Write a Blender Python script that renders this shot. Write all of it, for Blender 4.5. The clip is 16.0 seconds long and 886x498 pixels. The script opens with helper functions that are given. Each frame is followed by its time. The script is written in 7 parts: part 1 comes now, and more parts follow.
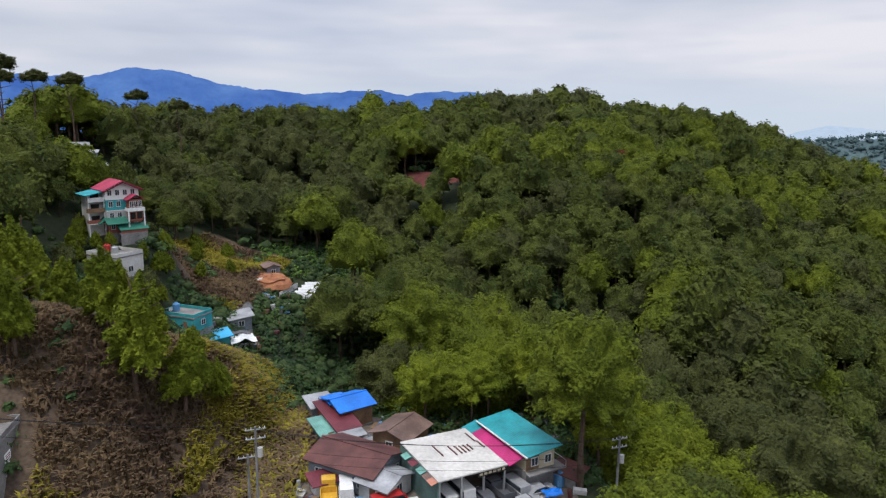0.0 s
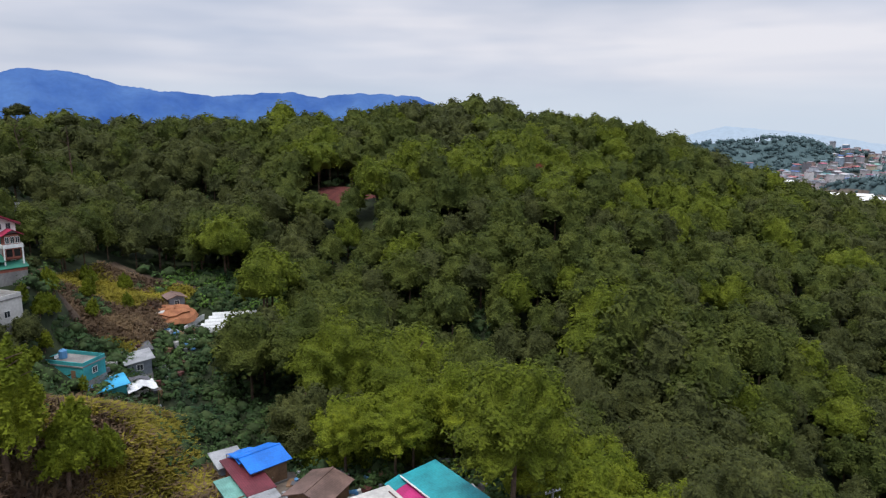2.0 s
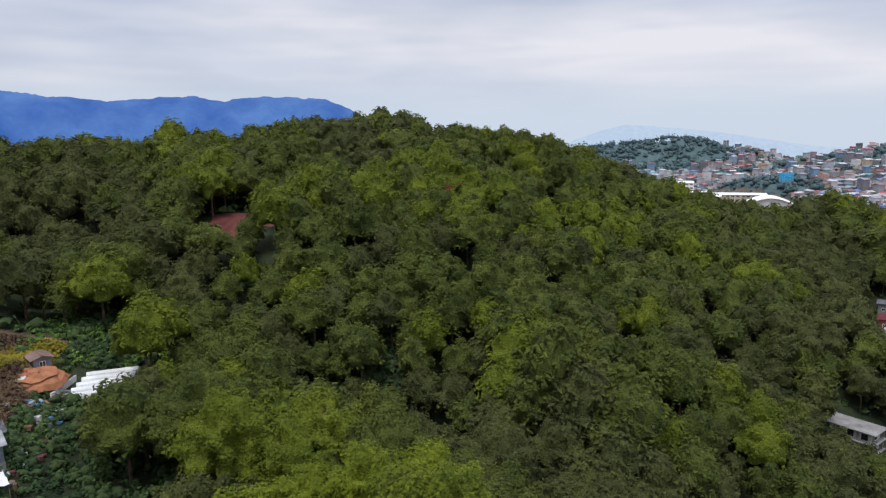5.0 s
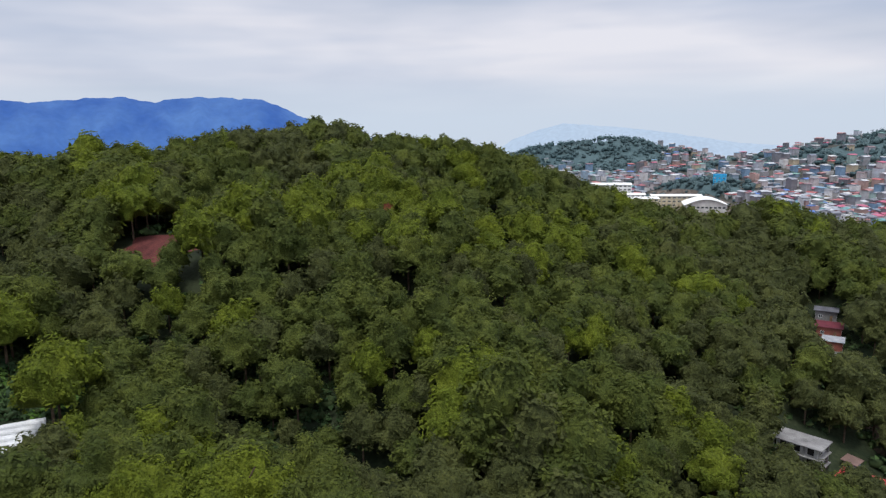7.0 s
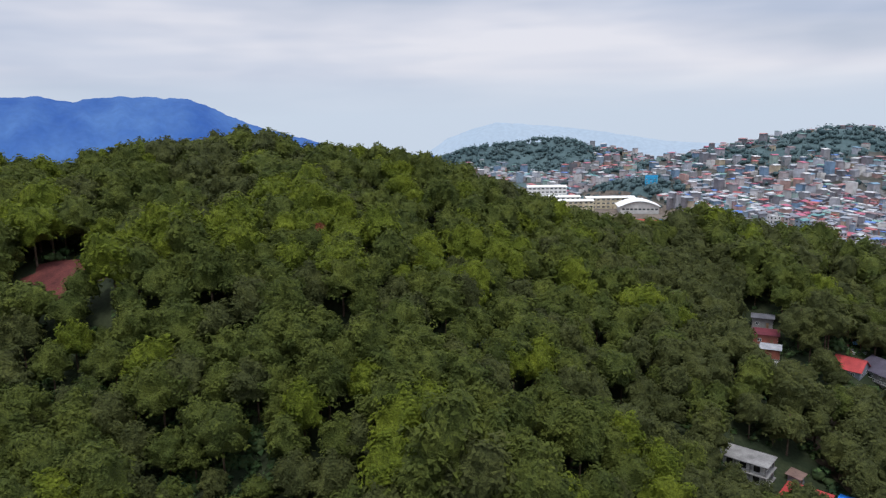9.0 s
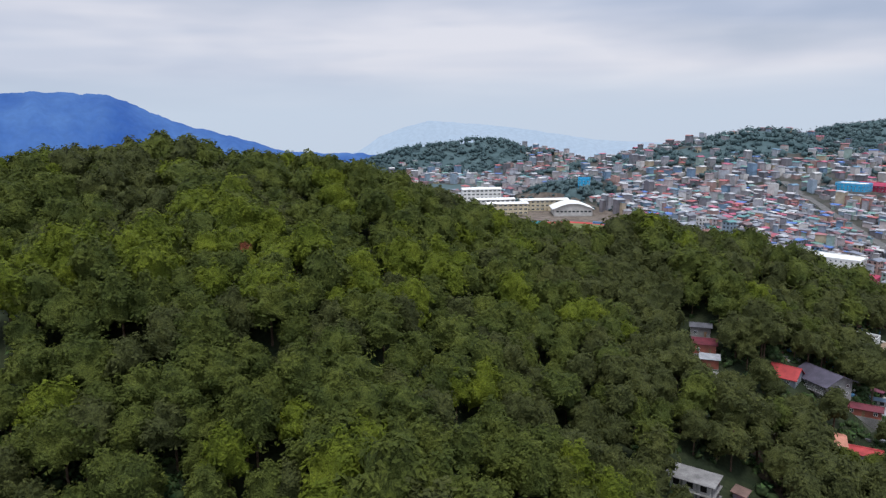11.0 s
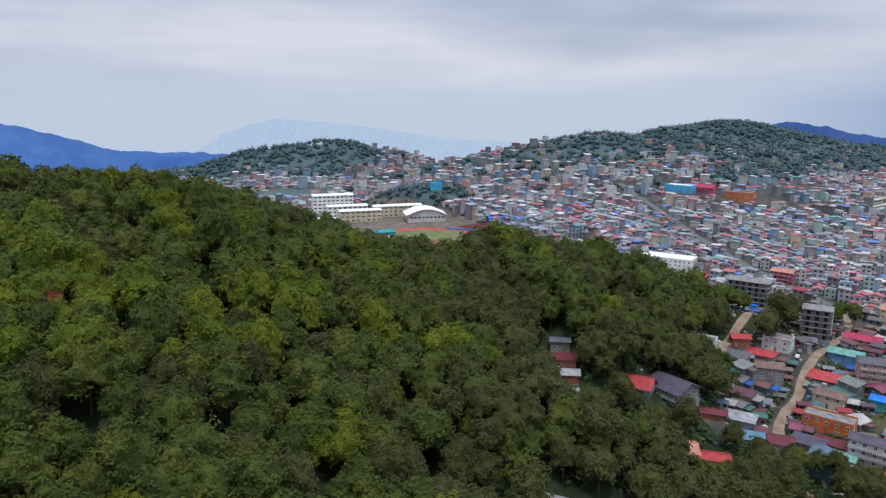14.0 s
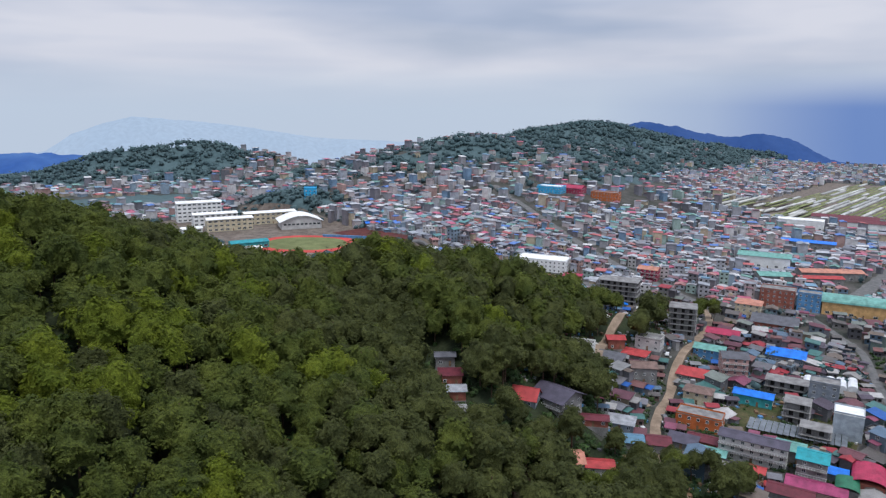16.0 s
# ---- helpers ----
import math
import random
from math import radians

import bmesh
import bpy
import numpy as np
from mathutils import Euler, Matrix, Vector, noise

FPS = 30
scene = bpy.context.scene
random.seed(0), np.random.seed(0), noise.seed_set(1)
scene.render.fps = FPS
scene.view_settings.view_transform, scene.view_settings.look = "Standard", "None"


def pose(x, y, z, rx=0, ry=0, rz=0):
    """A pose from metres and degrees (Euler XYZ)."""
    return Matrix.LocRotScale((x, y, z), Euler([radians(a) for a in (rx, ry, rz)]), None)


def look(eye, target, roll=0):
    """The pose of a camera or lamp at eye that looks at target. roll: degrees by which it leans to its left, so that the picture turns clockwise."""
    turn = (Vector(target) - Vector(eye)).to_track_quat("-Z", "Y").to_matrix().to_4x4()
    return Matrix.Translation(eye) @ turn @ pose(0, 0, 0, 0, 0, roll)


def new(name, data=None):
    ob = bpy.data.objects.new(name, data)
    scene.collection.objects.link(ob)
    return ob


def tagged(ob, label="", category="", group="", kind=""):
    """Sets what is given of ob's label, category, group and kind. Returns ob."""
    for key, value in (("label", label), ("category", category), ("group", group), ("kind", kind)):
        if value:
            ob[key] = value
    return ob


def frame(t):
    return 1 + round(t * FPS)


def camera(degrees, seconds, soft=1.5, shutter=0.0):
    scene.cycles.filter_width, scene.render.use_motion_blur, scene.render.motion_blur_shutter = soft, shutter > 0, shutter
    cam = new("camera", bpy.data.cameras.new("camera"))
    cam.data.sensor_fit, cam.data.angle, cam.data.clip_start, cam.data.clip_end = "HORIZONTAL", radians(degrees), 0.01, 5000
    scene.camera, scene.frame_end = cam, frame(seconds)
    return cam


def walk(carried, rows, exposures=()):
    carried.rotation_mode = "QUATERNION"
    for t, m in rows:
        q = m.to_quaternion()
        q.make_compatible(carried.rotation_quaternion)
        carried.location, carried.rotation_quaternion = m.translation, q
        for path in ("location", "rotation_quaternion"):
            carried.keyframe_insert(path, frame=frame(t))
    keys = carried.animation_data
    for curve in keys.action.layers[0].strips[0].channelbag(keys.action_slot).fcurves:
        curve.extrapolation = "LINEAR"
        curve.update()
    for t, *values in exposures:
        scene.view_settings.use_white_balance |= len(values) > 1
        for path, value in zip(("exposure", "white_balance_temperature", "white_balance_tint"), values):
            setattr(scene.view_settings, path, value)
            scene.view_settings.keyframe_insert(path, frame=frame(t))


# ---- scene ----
cam = camera(65.50, 16.0, soft=1.3)
# seconds, place, yaw, pitch, roll of the drone
PATH = [
    (0.0, -0.00, 0.00, 0.00, 0.000, -10.958, 0.688),
    (0.5, -0.09, 1.74, 1.07, -1.740, -10.929, 0.669),
    (1.0, -0.32, 3.42, 2.24, -3.561, -10.908, 0.880),
    (1.5, -0.09, 5.38, 3.10, -5.235, -10.829, 0.762),
    (2.0, 0.30, 7.56, 3.94, -6.873, -10.765, 0.494),
    (2.5, 0.82, 9.71, 4.90, -8.431, -10.733, 0.298),
    (3.0, 1.46, 11.76, 5.76, -9.782, -10.693, 0.093),
    (3.5, 2.24, 13.91, 6.73, -10.820, -10.665, -0.048),
    (4.0, 2.95, 16.06, 7.74, -11.844, -10.660, -0.145),
    (6.5, 6.52, 27.58, 13.15, -17.704, -10.752, -0.584),
    (7.0, 7.55, 30.06, 14.27, -18.947, -10.790, -0.662),
    (7.5, 8.52, 32.63, 15.17, -20.263, -10.817, -0.701),
    (8.0, 9.47, 35.21, 16.09, -21.591, -10.837, -0.786),
    (8.5, 10.32, 37.87, 17.10, -22.954, -10.887, -0.813),
    (9.0, 11.20, 40.39, 18.22, -24.316, -10.960, -0.820),
    (11.5, 16.68, 53.57, 22.39, -31.389, -11.233, -0.388),
    (12.0, 18.02, 55.88, 23.12, -32.865, -11.245, -0.304),
    (12.5, 19.33, 58.03, 24.08, -34.527, -11.300, -0.187),
    (13.0, 20.69, 60.39, 25.20, -37.070, -11.371, -0.075),
    (13.5, 21.85, 62.66, 26.36, -39.774, -11.417, 0.066),
    (14.0, 23.12, 64.88, 27.36, -42.433, -11.432, 0.150),
    (14.5, 24.38, 66.97, 28.54, -45.079, -11.469, 0.304),
    (15.0, 26.16, 69.08, 29.45, -47.711, -11.474, 0.384),
    (15.5, 28.17, 71.12, 30.42, -50.360, -11.511, 0.443),
    (16.0, 29.94, 73.16, 31.25, -52.872, -11.512, 0.513),
]


def drone(x, y, z, yaw, pitch, roll):
    return pose(x, y, z, 0, 0, yaw) @ pose(0, 0, 0, 90 + pitch, 0, 0) @ pose(0, 0, 0, 0, 0, roll)


walk(cam, [(row[0], drone(*row[1:])) for row in PATH], ((0, 0.03, 6230, 10), (8, 0.0, 6150, 10), (16, -0.19, 5930, 10)))
# ---- world ----
world = bpy.data.worlds.new("overcast_sky")
scene.world = world
world.use_nodes = True
wn, wl = world.node_tree.nodes, world.node_tree.links
wn.clear()


def wnode(kind, **values):
    n = wn.new(kind)
    for key, value in values.items():
        n.inputs[key].default_value = value
    return n


sky = wn.new("ShaderNodeTexSky")
sky.sky_type, sky.sun_disc = "NISHITA", False
sky.sun_elevation, sky.sun_rotation = radians(70), radians(215)
way = wn.new("ShaderNodeTexCoord")


def cloud_bands(scale, seed, flat, detail=5.0, rough=0.55):
    """Cloud noise that is drawn out along the horizon."""
    m = wn.new("ShaderNodeMapping")
    m.inputs["Scale"].default_value = (scale, scale, scale * flat)
    m.inputs["Location"].default_value = (seed, seed * 0.7, seed * 0.3)
    wl.new(way.outputs["Generated"], m.inputs["Vector"])
    n = wnode("ShaderNodeTexNoise", Scale=1.0, Detail=detail, Roughness=rough)
    wl.new(m.outputs[0], n.inputs["Vector"])
    return n.outputs["Fac"]


def wramp(source, stops):
    r = wn.new("ShaderNodeValToRGB")
    while len(r.color_ramp.elements) < len(stops):
        r.color_ramp.elements.new(0.5)
    for e, (place, colour) in zip(r.color_ramp.elements, stops):
        e.position, e.color = place, (*colour, 1)
    wl.new(source, r.inputs["Fac"])
    return r.outputs["Color"]


def wmix(fac, a, b):
    m = wn.new("ShaderNodeMix")
    m.data_type = "RGBA"
    for value, k in ((fac, 0), (a, 6), (b, 7)):
        if isinstance(value, (float, int)):
            m.inputs[k].default_value = value
        elif isinstance(value, tuple):
            m.inputs[k].default_value = (*value, 1)
        else:
            wl.new(value, m.inputs[k])
    return m.outputs[2]


split = wn.new("ShaderNodeSeparateXYZ")
wl.new(way.outputs["Generated"], split.inputs[0])
clouds = wramp(cloud_bands(2.0, 3.1, 4.2, 4.0, 0.5), ((0.34, (0.56, 0.59, 0.67)), (0.48, (0.70, 0.70, 0.76)), (0.60, (0.84, 0.81, 0.835))))
shade = wramp(cloud_bands(1.1, 8.4, 10.0, 3.5), ((0.44, (1, 1, 1)), (0.60, (0.72, 0.79, 0.88))))
mul = wn.new("ShaderNodeMix")
mul.data_type, mul.blend_type = "RGBA", "MULTIPLY"
mul.inputs[0].default_value = 0.8
wl.new(clouds, mul.inputs[6])
wl.new(shade, mul.inputs[7])
# pale haze low over the land, and a blue rain veil to the east
low = wramp(split.outputs["Z"], ((0.0, (1, 1, 1)), (0.035, (0.55, 0.55, 0.55)), (0.06, (0, 0, 0))))
hazy = wmix(low, mul.outputs[2], (0.64, 0.705, 0.79))
east = wnode("ShaderNodeVectorMath")
east.operation = "DOT_PRODUCT"
east.inputs[1].default_value = (math.sin(radians(92)), math.cos(radians(92)), 0)
wl.new(way.outputs["Generated"], east.inputs[0])
veil = wramp(east.outputs["Value"], ((0.89, (0, 0, 0)), (0.95, (0.3, 0.3, 0.3)), (0.988, (0.78, 0.78, 0.78))))
lower = wramp(split.outputs["Z"], ((0.006, (1, 1, 1)), (0.05, (0, 0, 0))))
both = wn.new("ShaderNodeMath")
both.operation = "MULTIPLY"
wl.new(veil, both.inputs[0])
wl.new(lower, both.inputs[1])
veiled = wmix(both.outputs[0], hazy, (0.07, 0.19, 0.55))
clear = wn.new("ShaderNodeMix")
clear.data_type, clear.blend_type = "RGBA", "MULTIPLY"
clear.inputs[0].default_value = 1.0
clear.inputs[7].default_value = (0.09, 0.09, 0.09, 1)
wl.new(sky.outputs[0], clear.inputs[6])
whole = wmix(0.93, clear.outputs[2], veiled)
# an overcast sky is brightest overhead
zenith = wramp(split.outputs["Z"], ((0.16, (1, 1, 1)), (0.8, (2.2, 2.2, 2.2))))
over = wn.new("ShaderNodeMix")
over.data_type, over.blend_type, over.clamp_result = "RGBA", "MULTIPLY", False
over.inputs[0].default_value = 1.0
wl.new(whole, over.inputs[6])
wl.new(zenith, over.inputs[7])
ground_bg = wn.new("ShaderNodeBackground")
wl.new(over.outputs[2], ground_bg.inputs["Color"])
ground_bg.inputs["Strength"].default_value = 1.0
wout = wn.new("ShaderNodeOutputWorld")
wl.new(ground_bg.outputs[0], wout.inputs["Surface"])

sun = new("sun", bpy.data.lights.new("sun", "SUN"))
sun.data.energy, sun.data.angle, sun.data.color = 2.2, radians(12), (1.0, 0.95, 0.86)
sun.matrix_world = look((0, 0, 0), (math.sin(radians(35)) * 0.36, math.cos(radians(35)) * 0.36, -1.0))

# ---- materials ----
def mat(name, dark, light, size=2.0, rough=0.85, metal=0.0, bump=0.15, fine=0.25, palette=None, by="", ribs=0.0, glow=0.0, thin=0.0):
    """A surface that varies between two colours at two scales. palette: colours picked by piece (by: object or island);
    ribs: spacing of a corrugated sheet's waves; thin: share of light that shines through."""
    m = bpy.data.materials.new(name)
    m.use_nodes = True
    n, l = m.node_tree.nodes, m.node_tree.links
    bsdf, out = n["Principled BSDF"], n["Material Output"]
    place = n.new("ShaderNodeNewGeometry")

    def grain(scale, detail):
        t = n.new("ShaderNodeTexNoise")
        t.inputs["Scale"].default_value, t.inputs["Detail"].default_value = scale, detail
        l.new(place.outputs["Position"], t.inputs["Vector"])
        return t.outputs["Fac"]

    def blend(fac, a, b, how="MIX"):
        x = n.new("ShaderNodeMix")
        x.data_type, x.blend_type = "RGBA", how
        for value, k in ((fac, 0), (a, 6), (b, 7)):
            if isinstance(value, float):
                x.inputs[k].default_value = value
            elif isinstance(value, tuple):
                x.inputs[k].default_value = (*value, 1)
            else:
                l.new(value, x.inputs[k])
        return x.outputs[2]

    def steps(source, stops, constant=False):
        r = n.new("ShaderNodeValToRGB")
        if constant:
            r.color_ramp.interpolation = "CONSTANT"
        while len(r.color_ramp.elements) < len(stops):
            r.color_ramp.elements.new(0.5)
        for e, (at, c) in zip(r.color_ramp.elements, stops):
            e.position, e.color = at, (*c, 1)
        l.new(source, r.inputs["Fac"])
        return r.outputs["Color"]

    coarse, small = grain(1 / size, 4.0), grain(9 / size, 3.0)
    pick = None
    if by == "object":
        pick = n.new("ShaderNodeObjectInfo").outputs["Random"]
    elif by == "island":
        pick = place.outputs["Random Per Island"]
    spread = steps(coarse, ((0.32, (0, 0, 0)), (0.68, (1, 1, 1))))
    colour = blend(spread, dark, light)
    if palette:
        tint = steps(pick, [(k / len(palette), c) for k, c in enumerate(palette)], True)
        colour = blend(1.0, tint, blend(spread, (0.78, 0.76, 0.74), (1.08, 1.08, 1.08)), "MULTIPLY")
    elif pick is not None:
        colour = blend(1.0, colour, steps(pick, ((0, (0.84, 0.85, 0.86)), (1, (1.14, 1.12, 1.08)))), "MULTIPLY")
    if fine:
        colour = blend(fine, colour, steps(small, ((0.3, (0.35, 0.35, 0.35)), (0.7, (1.4, 1.4, 1.4)))), "MULTIPLY")
    l.new(colour, bsdf.inputs["Base Color"])
    bsdf.inputs["Roughness"].default_value, bsdf.inputs["Metallic"].default_value = rough, metal
    bsdf.inputs["Specular IOR Level"].default_value = 0.3 if rough < 0.8 else 0.12
    height = small
    if ribs:
        w = n.new("ShaderNodeTexWave")
        w.inputs["Scale"].default_value = 0.3142 / ribs
        where = n.new("ShaderNodeTexCoord")
        l.new(where.outputs["Object"], w.inputs["Vector"])
        height = w.outputs["Fac"]
    if bump:
        b = n.new("ShaderNodeBump")
        b.inputs["Strength"].default_value, b.inputs["Distance"].default_value = min(1.0, bump * 2), 0.04 if ribs else 0.1
        l.new(height, b.inputs["Height"])
        l.new(b.outputs[0], bsdf.inputs["Normal"])
    if thin:
        t = n.new("ShaderNodeBsdfTranslucent")
        l.new(colour, t.inputs["Color"])
        x = n.new("ShaderNodeMixShader")
        x.inputs[0].default_value = thin
        l.new(bsdf.outputs[0], x.inputs[1])
        l.new(t.outputs[0], x.inputs[2])
        l.new(x.outputs[0], out.inputs["Surface"])
    if glow:
        l.new(colour, bsdf.inputs["Emission Color"])
        bsdf.inputs["Emission Strength"].default_value = glow
    return m


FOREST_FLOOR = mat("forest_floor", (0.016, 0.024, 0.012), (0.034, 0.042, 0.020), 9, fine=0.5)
TOWN_GROUND = mat("town_ground", (0.035, 0.040, 0.032), (0.095, 0.088, 0.080), 12, fine=0.4)
YARD = mat("yard_earth", (0.10, 0.08, 0.065), (0.19, 0.16, 0.135), 5, fine=0.4)
SLOPE = mat("dry_slope", (0.05, 0.036, 0.028), (0.11, 0.08, 0.055), 4, fine=0.5)
RED_SOIL = mat("red_soil", (0.062, 0.020, 0.020), (0.12, 0.038, 0.032), 5, fine=0.4)
ORANGE_SOIL = mat("orange_soil", (0.23, 0.095, 0.05), (0.34, 0.15, 0.075), 2, fine=0.3)
LOT_GRASS = mat("vacant_lot_grass", (0.040, 0.055, 0.018), (0.11, 0.085, 0.045), 7, fine=0.5)
DIRT_ROAD = mat("dirt_road_surface", (0.19, 0.14, 0.10), (0.31, 0.235, 0.17), 4, fine=0.25)
ASPHALT = mat("asphalt", (0.10, 0.10, 0.10), (0.16, 0.155, 0.15), 3, fine=0.3)


def needles(name, dark, light, thin=0.0):
    """Pine foliage: tone drifting from tree to tree, tufts as fine relief and mottling; thin: share of light that shines through."""
    m = bpy.data.materials.new(name)
    m.use_nodes = True
    n, l = m.node_tree.nodes, m.node_tree.links
    bsdf, out = n["Principled BSDF"], n["Material Output"]
    place = n.new("ShaderNodeNewGeometry")

    def grain(scale, detail, rough=0.5):
        t = n.new("ShaderNodeTexNoise")
        t.inputs["Scale"].default_value, t.inputs["Detail"].default_value, t.inputs["Roughness"].default_value = scale, detail, rough
        l.new(place.outputs["Position"], t.inputs["Vector"])
        return t.outputs["Fac"]

    def steps(source, lo, hi, a, b):
        r = n.new("ShaderNodeValToRGB")
        for e, (at, c) in zip(r.color_ramp.elements, ((lo, a), (hi, b))):
            e.position, e.color = at, (*c, 1)
        l.new(source, r.inputs["Fac"])
        return r.outputs["Color"]

    def times(a, b):
        x = n.new("ShaderNodeMix")
        x.data_type, x.blend_type = "RGBA", "MULTIPLY"
        x.inputs[0].default_value = 1.0
        l.new(a, x.inputs[6])
        l.new(b, x.inputs[7])
        return x.outputs[2]

    tuft = grain(2.4, 3.0, 0.62)
    colour = steps(grain(0.13, 2.0), 0.34, 0.66, dark, light)
    colour = times(colour, steps(tuft, 0.30, 0.70, (0.50, 0.50, 0.58), (1.40, 1.40, 1.26)))
    colour = times(colour, steps(place.outputs["Random Per Island"], 0.0, 1.0, (0.86, 0.88, 0.92), (1.14, 1.12, 1.04)))
    l.new(colour, bsdf.inputs["Base Color"])
    bsdf.inputs["Roughness"].default_value, bsdf.inputs["Specular IOR Level"].default_value = 0.8, 0.12
    if thin:
        t = n.new("ShaderNodeBsdfTranslucent")
        l.new(colour, t.inputs["Color"])
        x = n.new("ShaderNodeMixShader")
        x.inputs[0].default_value = thin
        l.new(bsdf.outputs[0], x.inputs[1])
        l.new(t.outputs[0], x.inputs[2])
        l.new(x.outputs[0], out.inputs["Surface"])
    else:
        b = n.new("ShaderNodeBump")
        b.inputs["Strength"].default_value, b.inputs["Distance"].default_value = 1.0, 0.9
        l.new(tuft, b.inputs["Height"])
        l.new(b.outputs[0], bsdf.inputs["Normal"])
    return m


PINE_TONES = (("bright_tone", (0.082, 0.108, 0.012), (0.126, 0.153, 0.015)), ("green", (0.055, 0.073, 0.017), (0.092, 0.110, 0.022)), ("olive", (0.052, 0.061, 0.021), (0.080, 0.090, 0.028)))
PINES = [(needles("pine_tufts_" + tone_name, a, b), needles("pine_needles_" + tone_name, a, b, 0.35)) for tone_name, a, b in PINE_TONES]
YOUNG_PINE = (needles("young_pine_tufts", (0.100, 0.132, 0.012), (0.165, 0.195, 0.016)), needles("young_pine_needles", (0.100, 0.132, 0.012), (0.165, 0.195, 0.016), 0.35))
DEAD_PINE = (needles("dead_tufts", (0.10, 0.035, 0.02), (0.20, 0.07, 0.035)), needles("dead_needles", (0.10, 0.035, 0.02), (0.20, 0.07, 0.035), 0.2))
# filler inside clumps, darkened to stand for shade between the leaves
CORE = mat("shaded_inner_foliage", (0.024, 0.042, 0.018), (0.054, 0.076, 0.026), 8, bump=0)
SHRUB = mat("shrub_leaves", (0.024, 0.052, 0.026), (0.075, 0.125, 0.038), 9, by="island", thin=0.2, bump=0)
LUSH = mat("garden_leaves", (0.06, 0.13, 0.02), (0.14, 0.24, 0.05), 5, by="island", thin=0.25, bump=0)
# distance haze is mixed into these two base colours as blue-grey
HAZED_LEAVES = mat("hazed_leaves", (0.052, 0.088, 0.096), (0.080, 0.120, 0.126), 60, by="island", bump=0)
HAZED_FLOOR = mat("hazed_wood_floor", (0.052, 0.086, 0.092), (0.078, 0.116, 0.120), 60, bump=0)
GRASS = mat("dry_grass_blades", (0.080, 0.052, 0.038), (0.22, 0.155, 0.09), 7, by="island", thin=0.3, bump=0)
GREEN_GRASS = mat("yellow_green_grass", (0.16, 0.145, 0.022), (0.34, 0.29, 0.042), 7, by="island", thin=0.3, bump=0)
BARK = mat("bark", (0.06, 0.04, 0.028), (0.13, 0.09, 0.065), 1.0, fine=0.5)
CONCRETE = mat("concrete", (0.135, 0.13, 0.127), (0.265, 0.258, 0.25), 3, fine=0.3)
PALE = mat("pale_plaster", (0.38, 0.37, 0.355), (0.55, 0.54, 0.52), 4, fine=0.2)
WHITE = mat("white_paint", (0.62, 0.62, 0.60), (0.80, 0.80, 0.78), 4, fine=0.15)
GLASS = mat("window_glass", (0.02, 0.025, 0.03), (0.05, 0.06, 0.07), 2, rough=0.12, bump=0, fine=0)
# near-black: plates painted as the shade of openings, and the sign board
DARK = mat("dark_opening", (0.012, 0.012, 0.012), (0.03, 0.028, 0.026), 2, bump=0)
FRAME = mat("window_frame_paint", (0.55, 0.55, 0.53), (0.72, 0.72, 0.70), 1, bump=0, fine=0.1)
STEEL = mat("galvanised_steel", (0.34, 0.35, 0.36), (0.50, 0.51, 0.52), 2, rough=0.5, metal=0.6)
RUBBER = mat("tyre_rubber", (0.012, 0.012, 0.012), (0.03, 0.03, 0.03), 0.5)
CABLE = mat("cable_black", (0.015, 0.015, 0.015), (0.03, 0.03, 0.03), 1, bump=0)
WALLS = ((0.34, 0.34, 0.36), (0.24, 0.24, 0.27), (0.46, 0.45, 0.44), (0.18, 0.18, 0.20), (0.52, 0.44, 0.32), (0.30, 0.38, 0.46), (0.44, 0.30, 0.27), (0.34, 0.44, 0.40), (0.62, 0.61, 0.60), (0.22, 0.21, 0.23), (0.20, 0.30, 0.42), (0.40, 0.40, 0.43), (0.66, 0.64, 0.64), (0.56, 0.50, 0.50), (0.48, 0.50, 0.55))
ROOFS = ((0.28, 0.31, 0.36), (0.15, 0.16, 0.20), (0.30, 0.05, 0.07), (0.40, 0.42, 0.46), (0.15, 0.04, 0.06), (0.20, 0.20, 0.23), (0.06, 0.27, 0.28), (0.46, 0.06, 0.06), (0.30, 0.31, 0.34), (0.18, 0.21, 0.28), (0.04, 0.17, 0.55), (0.58, 0.59, 0.61), (0.18, 0.10, 0.11), (0.13, 0.32, 0.27), (0.22, 0.23, 0.28), (0.40, 0.14, 0.13), (0.12, 0.28, 0.42), (0.48, 0.05, 0.14), (0.24, 0.26, 0.30), (0.66, 0.66, 0.66), (0.34, 0.37, 0.42), (0.50, 0.52, 0.56))
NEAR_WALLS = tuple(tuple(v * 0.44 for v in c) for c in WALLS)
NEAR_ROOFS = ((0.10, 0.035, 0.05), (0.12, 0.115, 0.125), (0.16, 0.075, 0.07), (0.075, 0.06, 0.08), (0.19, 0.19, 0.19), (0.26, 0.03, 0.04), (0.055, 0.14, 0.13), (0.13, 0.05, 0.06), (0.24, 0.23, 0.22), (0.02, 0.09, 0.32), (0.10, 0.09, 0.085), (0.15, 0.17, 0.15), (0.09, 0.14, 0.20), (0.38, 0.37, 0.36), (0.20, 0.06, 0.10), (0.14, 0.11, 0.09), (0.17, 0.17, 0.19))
WALL_MIX = mat("town_plaster", WALLS[0], WALLS[1], 4, fine=0.3, palette=NEAR_WALLS, by="object")
ROOF_MIX = mat("town_roof_sheet", ROOFS[0], ROOFS[1], 3, rough=0.55, fine=0.3, palette=NEAR_ROOFS, by="object", ribs=0.3)
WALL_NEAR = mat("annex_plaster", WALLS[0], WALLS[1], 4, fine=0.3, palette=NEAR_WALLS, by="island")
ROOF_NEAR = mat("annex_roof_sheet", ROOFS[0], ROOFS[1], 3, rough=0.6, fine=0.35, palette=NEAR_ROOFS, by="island")
